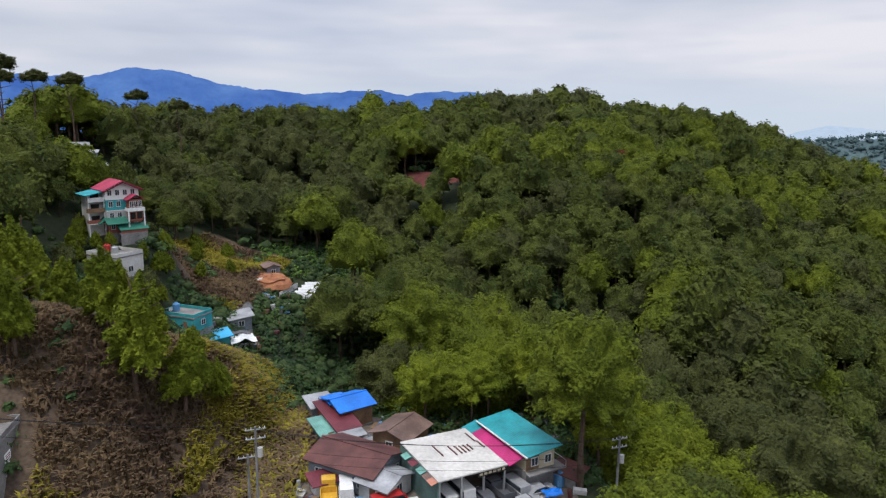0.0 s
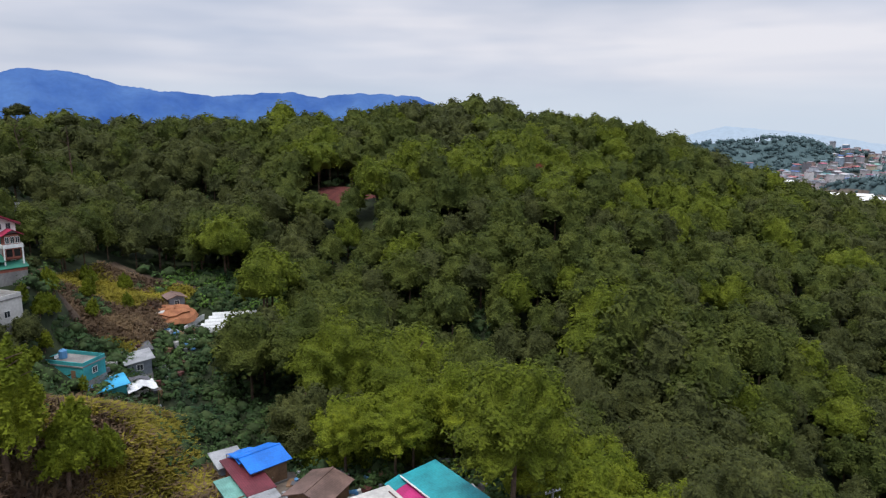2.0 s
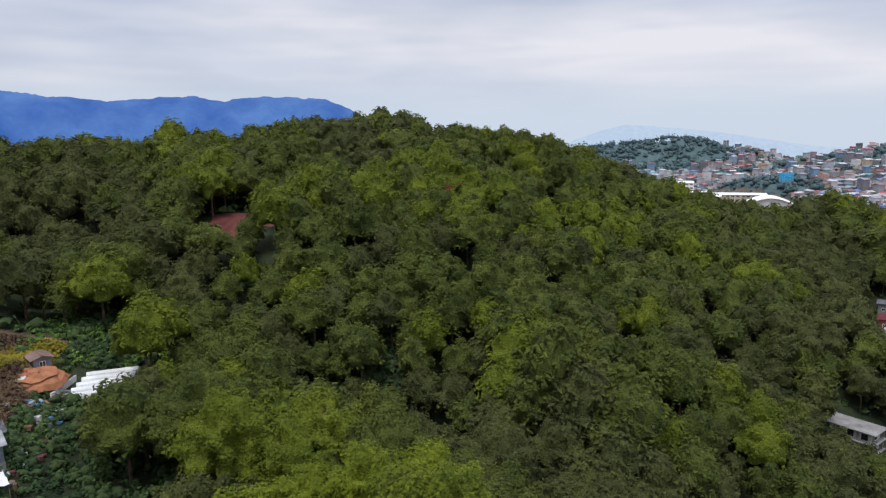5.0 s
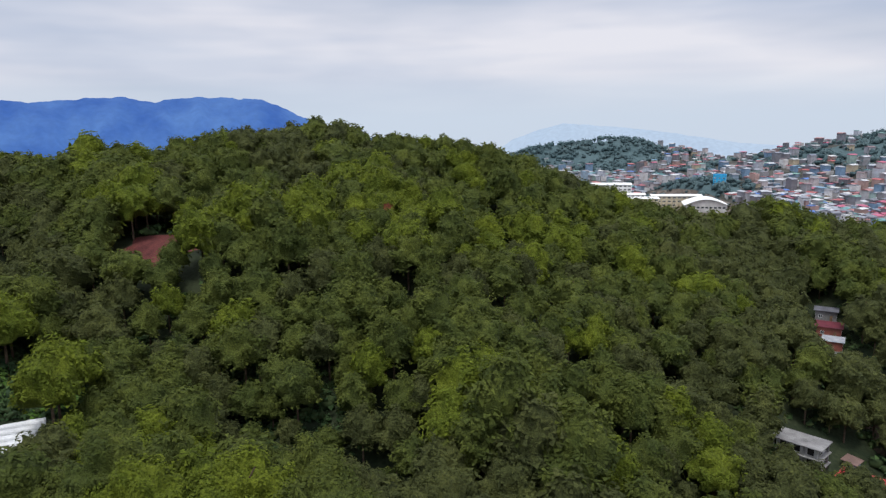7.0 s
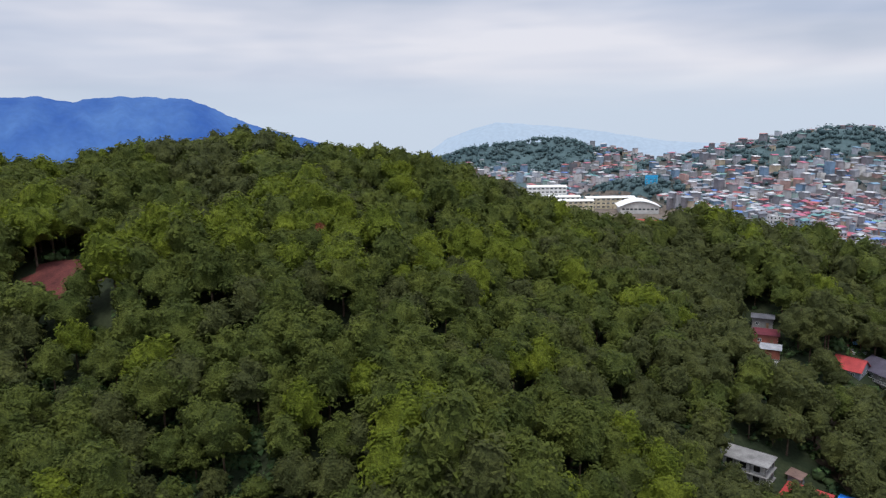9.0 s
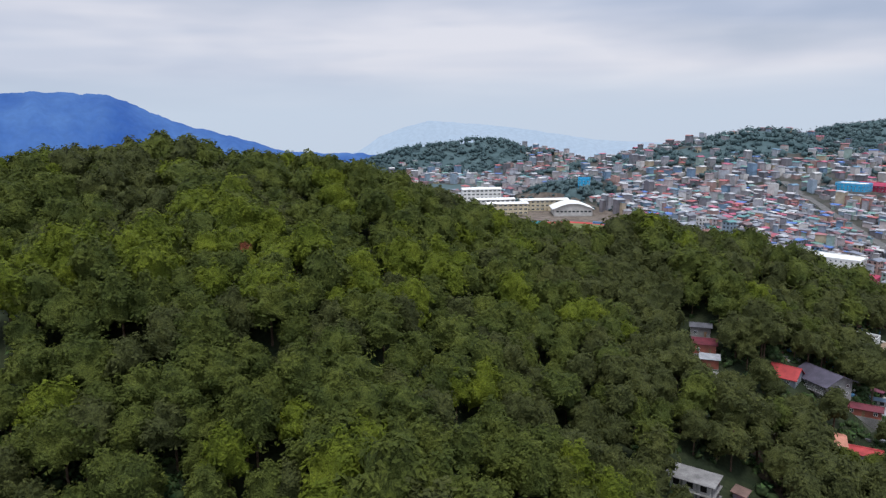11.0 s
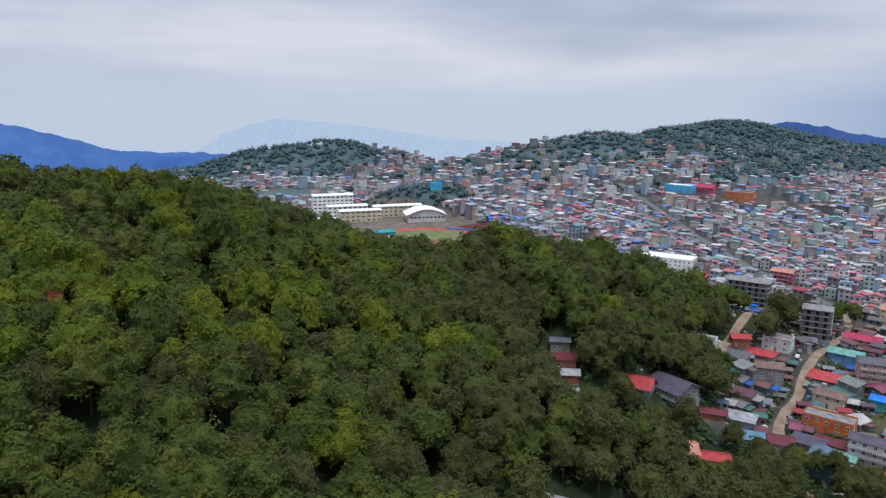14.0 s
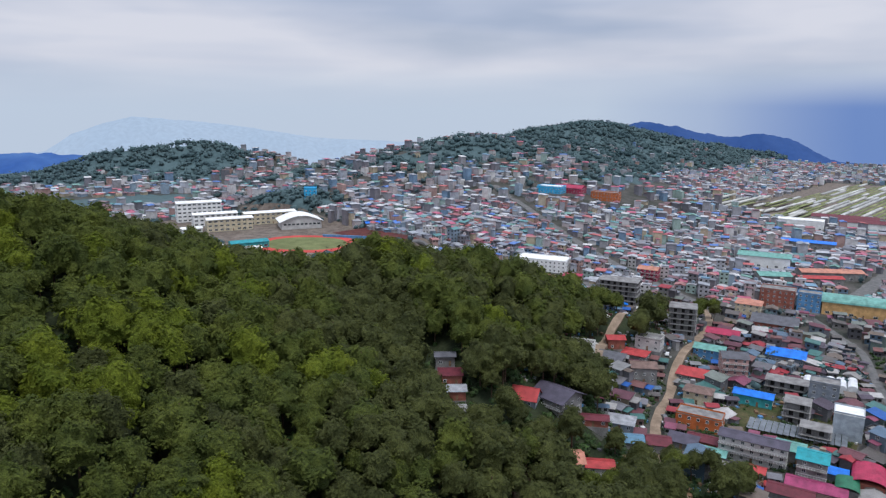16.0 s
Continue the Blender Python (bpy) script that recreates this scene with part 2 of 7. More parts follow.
# distant copies: walls paled, roofs lifted towards grey, haze put into the colour
WALL_HAZED = mat("hazed_plaster", WALLS[0], WALLS[1], 4, fine=0.3, palette=tuple(tuple(v * 0.88 for v in c) for c in WALLS), by="island")
ROOF_HAZED = mat("hazed_roof_sheet", ROOFS[0], ROOFS[1], 3, rough=0.6, fine=0.3, palette=tuple(tuple(v * 0.68 + 0.07 for v in c) for c in ROOFS), by="island")


def paint(name, c, spread=0.3, rough=0.6, ribs=0.0, size=2.5):
    """Weathered paint round one colour."""
    c = tuple(v * 0.86 for v in c)
    return mat(name, tuple(v * (1 - spread) for v in c), tuple(min(0.85, v * (1 + spread * 0.6)) for v in c), size, rough=rough, ribs=ribs, fine=0.25)


TEAL = paint("teal_roof_sheet", (0.03, 0.30, 0.34), ribs=0.3)
TEAL_WALL = paint("teal_wall_paint", (0.06, 0.36, 0.38))
MAGENTA = paint("magenta_roof_sheet", (0.50, 0.03, 0.17), ribs=0.3)
RUST = paint("rusty_roof_sheet", (0.115, 0.042, 0.038), 0.45, ribs=0.3)
BROWN = paint("brown_roof_sheet", (0.18, 0.115, 0.095), 0.4, ribs=0.3)
MAROON = paint("maroon_roof_sheet", (0.14, 0.026, 0.038), ribs=0.3)
RED = paint("red_roof_sheet", (0.42, 0.05, 0.05), ribs=0.3)
CRIMSON = paint("crimson_roof_sheet", (0.38, 0.03, 0.08), ribs=0.3)
ORANGE = paint("orange_paint", (0.52, 0.14, 0.04))
SALMON = paint("salmon_roof_sheet", (0.50, 0.22, 0.15), ribs=0.3)
BLUE_TARP = paint("blue_tarpaulin", (0.015, 0.18, 0.70), 0.25, rough=0.45)
SKY_TARP = paint("sky_blue_tarpaulin", (0.05, 0.40, 0.70), 0.2, rough=0.45)
BLUE_ROOF = paint("slate_blue_roof_sheet", (0.12, 0.24, 0.34), ribs=0.3)
GREEN_ROOF = paint("sea_green_roof_sheet", (0.16, 0.36, 0.31), ribs=0.3)
GREY_ROOF = paint("grey_roof_sheet", (0.11, 0.11, 0.125), ribs=0.3)
PURPLE_ROOF = paint("purple_grey_roof_sheet", (0.085, 0.075, 0.105), ribs=0.3)
PALE_ROOF = paint("pale_roof_sheet", (0.58, 0.56, 0.53), 0.2, ribs=0.35, size=4)
ZINC = paint("zinc_roof_sheet", (0.34, 0.35, 0.37), 0.35, rough=0.6, ribs=0.3)
PINK = paint("pink_wall_paint", (0.55, 0.33, 0.29))
CREAM = paint("cream_wall_paint", (0.60, 0.52, 0.36))
OCHRE = paint("ochre_wall_paint", (0.62, 0.38, 0.16))
BRICK = paint("brick_red_wall", (0.30, 0.10, 0.07))
BLUE_PAINT = paint("blue_wall_paint", (0.10, 0.26, 0.48))
GREY_WALL = paint("grey_blue_wall", (0.22, 0.25, 0.29))
WOOD = paint("weathered_wood", (0.24, 0.15, 0.09), 0.4, rough=0.8)
PLASTIC = paint("white_plastic_sheet", (0.70, 0.71, 0.72), 0.15, rough=0.4)
RED_BODY = paint("red_car_paint", (0.45, 0.03, 0.03), 0.1, rough=0.3)
WHITE_BODY = paint("white_car_paint", (0.70, 0.70, 0.70), 0.1, rough=0.3)
GREY_BODY = paint("grey_car_paint", (0.12, 0.125, 0.14), 0.15, rough=0.3)
SILVER_BODY = paint("silver_car_paint", (0.36, 0.37, 0.39), 0.15, rough=0.3)
YELLOW_BODY = paint("yellow_truck_paint", (0.62, 0.36, 0.04), 0.15, rough=0.4)
TRACK_RED = paint("running_track_surface", (0.50, 0.075, 0.065), 0.15, rough=0.9, size=8)
LAWN = paint("sports_lawn", (0.17, 0.19, 0.08), 0.25, rough=0.95, size=10)

# ---- the lie of the land ----
def lattice(ix, iy, seed):
    n = (ix.astype(np.int64) * 374761393 + iy.astype(np.int64) * 668265263 + seed * 974711) & 0xFFFFFFFF
    n = ((n ^ (n >> 13)) * 1274126177) & 0xFFFFFFFF
    return ((n ^ (n >> 16)) & 0xFFFF) / 65535.0


def wave(x, y, size, seed=0):
    """Smooth noise from 0 to 1 with features of about that size."""
    u, v = np.asarray(x, float) / size, np.asarray(y, float) / size
    iu, iv = np.floor(u), np.floor(v)
    fu, fv = u - iu, v - iv
    fu, fv = fu * fu * (3 - 2 * fu), fv * fv * (3 - 2 * fv)
    a, b = lattice(iu, iv, seed), lattice(iu + 1, iv, seed)
    c, d = lattice(iu, iv + 1, seed), lattice(iu + 1, iv + 1, seed)
    return (a * (1 - fu) + b * fu) * (1 - fv) + (c * (1 - fu) + d * fu) * fv


def ramp(v, lo, hi):
    s = np.clip((v - lo) / (hi - lo), 0, 1)
    return s * s * (3 - 2 * s)


def ridge(x, y, crest, slope, top):
    """The height of a ridge: a crest line of (x, y, z), falling to both sides, rounded over the width top."""
    best = np.full(np.shape(x), -1e4)
    for (ax, ay, az), (bx, by, bz) in zip(crest, crest[1:]):
        dx, dy = bx - ax, by - ay
        s = np.clip(((x - ax) * dx + (y - ay) * dy) / (dx * dx + dy * dy), 0, 1)
        far = np.hypot(x - ax - s * dx, y - ay - s * dy)
        best = np.maximum(best, az + s * (bz - az) - slope * (np.sqrt(far * far + top * top) - top))
    return best


def join(a, b, soft):
    """The higher of two heights, with the seam rounded."""
    return np.maximum(a, b) + soft * 0.25 * np.clip(1 - np.abs(a - b) / soft, 0, 1) ** 2


RIDGES = (  # crest line, slope, width of the rounded top, softness of the seam
    (((-240, 330, -10), (-130, 330, -15), (-30, 325, -16), (22, 334, -5.5), (64, 344, -8.5), (112, 330, -8.5), (160, 368, -27), (215, 370, -47), (280, 390, -66)), 0.42, 14, 8),
    (((64, 344, -8.5), (62, 290, -16.5), (58, 234, -20), (46, 208, -36), (64, 172, -47), (104, 160, -64), (130, 142, -80)), 0.74, 9, 6),
    (((58, 232, -19), (12, 238, -24), (-8, 262, -20), (-30, 325, -16)), 0.6, 8, 6),
    (((112, 330, -8.5), (132, 248, -42), (158, 222, -49), (163, 182, -70), (170, 160, -82)), 0.55, 9, 6),
    (((160, 368, -27), (204, 300, -46), (256, 277, -43), (300, 262, -52), (345, 232, -72), (385, 215, -88)), 0.5, 12, 8),
    (((345, 232, -72), (360, 203, -73), (378, 192, -80)), 0.5, 8, 6),
    (((256, 277, -43), (238, 222, -56), (226, 190, -76)), 0.55, 8, 6),
    (((-240, 330, -8), (-160, 300, -8), (-116, 220, -9), (-96, 150, -15), (-92, 100, -17), (-90, 20, -20), (-90, -150, -20)), 0.62, 6, 6),
    (((-85, 78, -20), (-50, 88, -26), (-38, 98, -33), (-35, 114, -41), (-30, 122, -46)), 1.2, 5, 4),
    (((782, 600, -6), (740, 625, -20), (690, 640, -32), (650, 606, -38), (540, 590, -47), (455, 566, -47)), 0.34, 24, 12),
    (((690, 650, -32), (620, 690, -42), (540, 700, -52)), 0.26, 24, 12),
    (((782, 600, -6), (900, 690, -40), (1100, 760, -56)), 0.24, 30, 12),
    (((400, 1010, -56), (520, 1010, -31), (575, 1000, -25), (640, 975, -19), (690, 950, -33), (722, 930, -56), (830, 900, -68)), 0.4, 30, 16),
    (((1040, 850, -66), (1180, 890, -34), (1330, 810, -18), (1558, 812, 0), (1660, 780, -12), (1800, 720, -37), (2000, 560, -72)), 0.26, 50, 20),
)
PADS = ((-71, 132.5, -59.5, 143, -25.8, 4.5), (-24, 62, 21, 103, -47.5, 5), (-70, 50, -24, 66, -47.5, 3), (-40, 164, -24, 180, -44.5, 5), (300, 395, 395, 475, -67, 12), (398, 400, 448, 476, -67.2, 8), (330, 476, 430, 640, -67.1, 14))


def land(x, y):
    """The height of the ground."""
    x, y = np.asarray(x, float), np.asarray(y, float)
    floor = -90 + 24 * ramp(y, 240, 470) * (1 - ramp(x, 600, 900)) - 420 * ramp(y + 0.2 * x, 1250, 2300) - 200 * ramp(np.hypot(x, y), 1900, 3300)
    head = np.minimum(-50 - 0.27 * (x + 30), -44) - 200 * ramp(y, 420, 600) - 200 * ramp(-y, 60, 300) + 0.1 * (np.clip(y, 0, 250) - 130) * ramp(60 - x, 0, 60) - 300 * ramp(-x, 260, 600)
    z = join(floor, np.minimum(head, -40), 6)
    for crest, slope, top, soft in RIDGES:
        z = join(z, ridge(x, y, crest, slope, top), soft)
    rough = ramp(z - floor, 1, 14)
    z = z + rough * (3.0 * (wave(x, y, 30, 1) - 0.5) + 1.2 * (wave(x, y, 9, 2) - 0.5))
    far = ramp(np.hypot(x, y), 700, 1400)
    z = z + rough * far * (14 * (wave(x, y, 150, 3) - 0.5) + 8 * (wave(x, y, 60, 4) - 0.5))
    for x0, y0, x1, y1, level, edge in PADS:
        out = np.hypot(np.maximum(np.maximum(x0 - x, x - x1), 0), np.maximum(np.maximum(y0 - y, y - y1), 0))
        z = z + (level - z) * (1 - ramp(out, 0, edge))
    return z


# ---- building helpers ----
class Geo:
    """Collects faces of several materials into one mesh."""

    def __init__(self):
        self.v, self.f, self.m, self.turn = [], [], [], Matrix()

    def add(self, verts, faces, k=0):
        base = len(self.v)
        self.v += [self.turn @ Vector(p) for p in verts]
        self.f += [[base + i for i in f] for f in faces]
        self.m += [k] * len(faces)
        return self

    def box(self, x0, y0, z0, x1, y1, z1, k=0, cut=0.0):
        """A block; cut bevels its four upright edges."""
        if cut:
            ring = [(x0 + cut, y0), (x1 - cut, y0), (x1, y0 + cut), (x1, y1 - cut), (x1 - cut, y1), (x0 + cut, y1), (x0, y1 - cut), (x0, y0 + cut)]
        else:
            ring = [(x0, y0), (x1, y0), (x1, y1), (x0, y1)]
        return self.loft([[(x, y, z0) for x, y in ring], [(x, y, z1) for x, y in ring]], k)

    def loft(self, rings, k=0, caps=True):
        c = len(rings[0])
        faces = [[r * c + i, r * c + (i + 1) % c, (r + 1) * c + (i + 1) % c, (r + 1) * c + i] for r in range(len(rings) - 1) for i in range(c)]
        if caps:
            faces += [list(range(c))[::-1], [(len(rings) - 1) * c + i for i in range(c)]]
        return self.add([p for ring in rings for p in ring], faces, k)

    def rod(self, a, b, ra, rb, sides=6, k=0):
        a, b = Vector(a), Vector(b)
        q = (b - a).to_track_quat("Z", "Y")
        rings = [[p + q @ Vector((r * math.cos(i * math.tau / sides), r * math.sin(i * math.tau / sides), 0)) for i in range(sides)] for p, r in ((a, ra), (b, rb))]
        return self.loft(rings, k)

    def slab(self, quad, thick, k=0):
        """A plate of that thickness under four corners."""
        n = (Vector(quad[1]) - Vector(quad[0])).cross(Vector(quad[3]) - Vector(quad[0])).normalized() * thick
        return self.loft([[Vector(p) - n for p in quad], [Vector(p) for p in quad]], k)

    def mesh(self, name, mats):
        me = bpy.data.meshes.new(name)
        me.from_pydata([tuple(p) for p in self.v], [], self.f)
        for m in mats:
            me.materials.append(m)
        me.polygons.foreach_set("material_index", self.m)
        me.update()
        return me


def part(name, shape, mats, parent, label="", m=None):
    """Links a shape (a Geo or a mesh) as one mesh object under a thing."""
    mats = mats if isinstance(mats, (list, tuple)) else [mats]
    ob = new(name, shape if isinstance(shape, bpy.types.Mesh) else shape.mesh(name, mats))
    ob.parent = parent
    if m is not None:
        ob.matrix_basis = m
    return tagged(ob, label=label)


def thing(name, m, label, category, group="", kind=""):
    ob = new(name)
    ob.empty_display_size = 0.5
    ob.matrix_basis = m
    return tagged(ob, label, category, group, kind)


def single(name, shape, mats, label, category, group="", kind="", m=None):
    mats = mats if isinstance(mats, (list, tuple)) else [mats]
    ob = new(name, shape if isinstance(shape, bpy.types.Mesh) else shape.mesh(name, mats))
    if m is not None:
        ob.matrix_basis = m
    return tagged(ob, label, category, group, kind)


def sheet(name, verts, faces, index, mats, smooth=()):
    """A mesh from arrays: verts n x 3, faces as arrays of equal length, a material index for each array."""
    me = bpy.data.meshes.new(name)
    verts = np.asarray(verts, np.float32)
    me.vertices.add(len(verts))
    me.vertices.foreach_set("co", verts.ravel())
    loops = np.concatenate([f.ravel() for f in faces]).astype(np.int32)
    totals = np.concatenate([np.full(len(f), f.shape[1]) for f in faces])
    me.loops.add(len(loops))
    me.loops.foreach_set("vertex_index", loops)
    me.polygons.add(len(totals))
    me.polygons.foreach_set("loop_start", np.r_[0, np.cumsum(totals)[:-1]].astype(np.int32))
    for m in mats:
        me.materials.append(m)
    me.polygons.foreach_set("material_index", np.concatenate([np.full(len(f), k) for f, k in zip(faces, index)]).astype(np.int32))
    if smooth:
        me.polygons.foreach_set("use_smooth", np.concatenate([np.full(len(f), k in smooth) for k, f in enumerate(faces)]))
    me.update(calc_edges=True)
    return me


def ground_z(x, y):
    return float(land(x, y))


# ---- ground ----
def spaced(lo, hi, step, reach):
    """Grid lines: even between lo and hi, then wider and wider out to the reach."""
    inner, out, s, v = list(np.arange(lo, hi + step, step)), [], step, 0.0
    while v < reach:
        s *= 1.09
        v += s
        out.append(v)
    return np.array([lo - v for v in out[::-1]] + inner + [inner[-1] + v for v in out])


ROADS = {
    "dirt_road": (((452, 232), (425, 222), (392, 214), (362, 206), (346, 205), (334, 203), (318, 200), (306, 195), (294, 190)), 2.1, DIRT_ROAD),
    "dirt_lane": (((470, 200), (442, 184), (410, 178), (378, 173), (350, 172), (333, 169), (313, 163), (293, 161), (276, 157), (262, 149), (248, 141), (236, 132), (220, 112)), 2.0, DIRT_ROAD),
    "side_lane": (((293, 161), (297, 168), (300, 175), (292, 180)), 1.4, DIRT_ROAD),
    "street": (((470, 200), (486, 140), (430, 104), (380, 92), (330, 76), (280, 62)), 1.9, ASPHALT),
    "main_street": (((486, 140), (560, 120), (660, 110), (760, 96)), 5.0, ASPHALT),
    "cross_street": (((470, 200), (520, 262), (560, 330), (600, 400), (640, 470)), 3.6, ASPHALT),
    "school_road": (((452, 232), (470, 300), (452, 350), (432, 396), (410, 420)), 4.0, ASPHALT),
    "hill_road": (((-62, 58), (-45, 60), (-28, 63), (-12, 70), (6, 76), (22, 72)), 3.0, ASPHALT),
}


def near_road(x, y):
    best = np.full(np.shape(x), 1e4)
    for line, half, _ in ROADS.values():
        for (ax, ay), (bx, by) in zip(line, line[1:]):
            dx, dy = bx - ax, by - ay
            s = np.clip(((x - ax) * dx + (y - ay) * dy) / (dx * dx + dy * dy), 0, 1)
            best = np.minimum(best, np.hypot(x - ax - s * dx, y - ay - s * dy) - half)
    return best


def valley(x, y):
    return -90 + 24 * ramp(y, 240, 470) * (1 - ramp(x, 600, 900))


def in_fields(x, y):
    return (x > 845) & (x < 1420) & (y < 312 - 0.09 * (x - 850)) & (y > 228 - 1.12 * (x - 864)) & (y > -700)


def town_share(x, y):
    """How densely built up a place is, from 0 to 1."""
    z, flat = land(x, y), valley(x, y)
    share = ramp(x - 215 - 27 * (1 - ramp(y, 160, 182)), 0, 22) * (1 - ramp(z - flat, 4, 11 + 32 * ramp(x, 450, 550) * (1 - ramp(x, 1000, 1200)))) * ramp(y, -500, -300)
    hill = ramp(x, 420, 470) * ramp(y, 400, 470) * (1 - ramp(y, 800, 900)) * (1 - ramp(x, 1500, 1800)) * (0.12 + 0.88 * (1 - ramp(z, -40, -18))) * (1 - 0.9 * ramp(x, 780, 860))
    share = np.maximum(share, hill * 0.9 * ramp(wave(x, y, 90, 21), 0.25, 0.5))
    north = ramp(y, 640, 700) * (1 - ramp(y, 930, 980)) * ramp(x, 300, 340) * (1 - ramp(x, 700, 780)) * (1 - ramp(z, -62, -47))
    share = np.maximum(share * (1 - ramp(y, 640, 720) * (1 - ramp(x, 620, 700))), north * ramp(wave(x, y, 70, 22), 0.35, 0.6) * 0.6)
    share = np.where(in_fields(x, y), 0, share)
    share = np.where((x > 296) & (x < 440) & (y > 384) & (y < 628), 0, share)
    return np.where(np.hypot(x, y) > 1900, 0, share)


gx, gy = spaced(-130, 470, 3.6, 4600), spaced(24, 480, 3.6, 4600)
GX, GY = np.meshgrid(gx, gy)
GZ = land(GX, GY)
nx, ny = len(gx), len(gy)
cell = (np.arange(ny - 1)[:, None] * nx + np.arange(nx - 1)[None]).ravel()
quads = np.stack([cell, cell + 1, cell + nx + 1, cell + nx], 1)
cx, cy = ((GX[1:, 1:] + GX[:-1, :-1]) / 2).ravel(), ((GY[1:, 1:] + GY[:-1, :-1]) / 2).ravel()
cz = land(cx, cy)


def knoll(x, y):
    """The dry grassy knoll and the cut slopes below the road."""
    own = (x > -64 + 0.35 * np.abs(y - 74)) & (x < -20) & (y > 58) & (y < 128) & (land(x, y) > -47)
    bank = (x > -66) & (x < -43) & (y > 142) & (y < 196) & (land(x, y) < -24)
    return own | bank


def scar(x, y):
    return np.hypot((x + 5) / 14, (y - 249) / 13) < 0.8 + 0.5 * wave(x, y, 6, 31)


zone = np.zeros(len(cx), int)
zone[town_share(cx, cy) > 0.15] = 1
zone[knoll(cx, cy)] = 2
zone[scar(cx, cy)] = 3
zone[np.hypot((cx + 46) / 6, (cy - 174) / 7) < 1] = 4
zone[(cx > -28) & (cx < -16) & (cy > 64) & (cy < 104)] = 2
zone[(cx > -18.5) & (cx < 16) & (cy > 60) & (cy < np.where(cx > -5, 95, 104))] = 5
zone[np.hypot((cx - 136) / 5, (cy - 202) / 4) < 0.8 + 0.5 * wave(cx, cy, 5, 32)] = 3
zone[(np.hypot(cx - 205, cy - 150) < 26) & (wave(cx, cy, 12, 33) > 0.35)] = 6
zone[(cx > 296) & (cx < 330) & (cy > 92) & (cy < 142)] = 8
zone[in_fields(cx, cy)] = 5
zone[(cx > 296) & (cx < 440) & (cy > 384) & (cy < 628)] = 5
# unbuilt ground past 560 m takes the haze-tinted floor colour
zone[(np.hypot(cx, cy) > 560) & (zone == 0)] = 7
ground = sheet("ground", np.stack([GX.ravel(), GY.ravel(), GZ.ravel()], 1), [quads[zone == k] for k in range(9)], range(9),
               [FOREST_FLOOR, TOWN_GROUND, SLOPE, RED_SOIL, ORANGE_SOIL, YARD, SLOPE, HAZED_FLOOR, LOT_GRASS])
ground.polygons.foreach_set("use_smooth", [True] * len(ground.polygons))
tagged(new("ground", ground), "wooded hills round a flat valley floor with bare earth patches", "ground", kind="structure")

for name, (line, half, stone) in ROADS.items():
    # a strip that follows the land, lifted a little and with a thickness
    pts = []
    for (ax, ay), (bx, by) in zip(line, line[1:]):
        steps = max(1, int(math.hypot(bx - ax, by - ay) / 3))
        pts += [(ax + (bx - ax) * s / steps, ay + (by - ay) * s / steps) for s in range(steps)]
    pts.append(line[-1])
    pts = [(sum(p[0] for p in pts[max(0, i - 3):i + 4]) / len(pts[max(0, i - 3):i + 4]), sum(p[1] for p in pts[max(0, i - 3):i + 4]) / len(pts[max(0, i - 3):i + 4])) for i in range(len(pts))]
    rings = []
    for i, (x, y) in enumerate(pts):
        ax, ay = pts[max(0, i - 1)]
        bx, by = pts[min(len(pts) - 1, i + 1)]
        d = math.hypot(bx - ax, by - ay)
        sx, sy, w = -(by - ay) / d, (bx - ax) / d, half * (0.9 + 0.3 * float(wave(x, y, 9, 5)))
        level = max(ground_z(x + sx * o, y + sy * o) for o in (-w, 0, w)) + 0.12
        rings.append([(x - sx * w, y - sy * w, level), (x - sx * w, y - sy * w, level - 1.5), (x + sx * w, y + sy * w, level - 1.5), (x + sx * w, y + sy * w, level)])
    single(name, Geo().loft(rings), stone, "pale packed dirt road through the houses" if stone is DIRT_ROAD else "narrow grey asphalt street between houses", "road", kind="structure")


# ---- distant mountains ----
def mountain(name, away, profile, colour_low, colour_top, label, rough_size):
    """A far ridge as a backdrop, its air haze painted as glow: profile of (bearing in degrees, height in degrees above
    the horizon).
    """
    b = np.linspace(profile[0][0], profile[-1][0], 420)
    top = np.interp(b, [p[0] for p in profile], [p[1] for p in profile])
    top = np.tan(np.radians(top)) * away + rough_size * (wave(b * 40, 0 * b, 30, 41) - 0.5) + rough_size * 0.5 * (wave(b * 40, 0 * b, 9, 42) - 0.5)
    rows = []
    for k in range(9):
        s = k / 8
        r = away - 900 * s + 90 * (wave(b * 30, b * 0 + s * 60, 25, 43) - 0.5) * (s > 0)
        z = top + (-700 - top) * s ** 1.4 + 30 * (wave(b * 30, b * 0 + s * 90, 20, 44) - 0.5) * (s > 0) * (s < 1)
        rows.append(np.stack([r * np.sin(np.radians(b)), r * np.cos(np.radians(b)), z], 1))
    n = len(b)
    c = (np.arange(8)[:, None] * n + np.arange(n - 1)[None]).ravel()
    # black base; the blue of the distant air is all emission
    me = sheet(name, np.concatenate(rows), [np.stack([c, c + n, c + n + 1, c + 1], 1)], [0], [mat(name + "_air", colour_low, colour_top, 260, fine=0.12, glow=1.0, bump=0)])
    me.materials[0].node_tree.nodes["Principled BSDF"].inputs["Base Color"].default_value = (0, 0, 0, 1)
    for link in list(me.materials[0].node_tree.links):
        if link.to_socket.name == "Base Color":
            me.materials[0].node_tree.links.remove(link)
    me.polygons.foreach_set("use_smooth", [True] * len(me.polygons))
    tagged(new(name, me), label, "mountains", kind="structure")


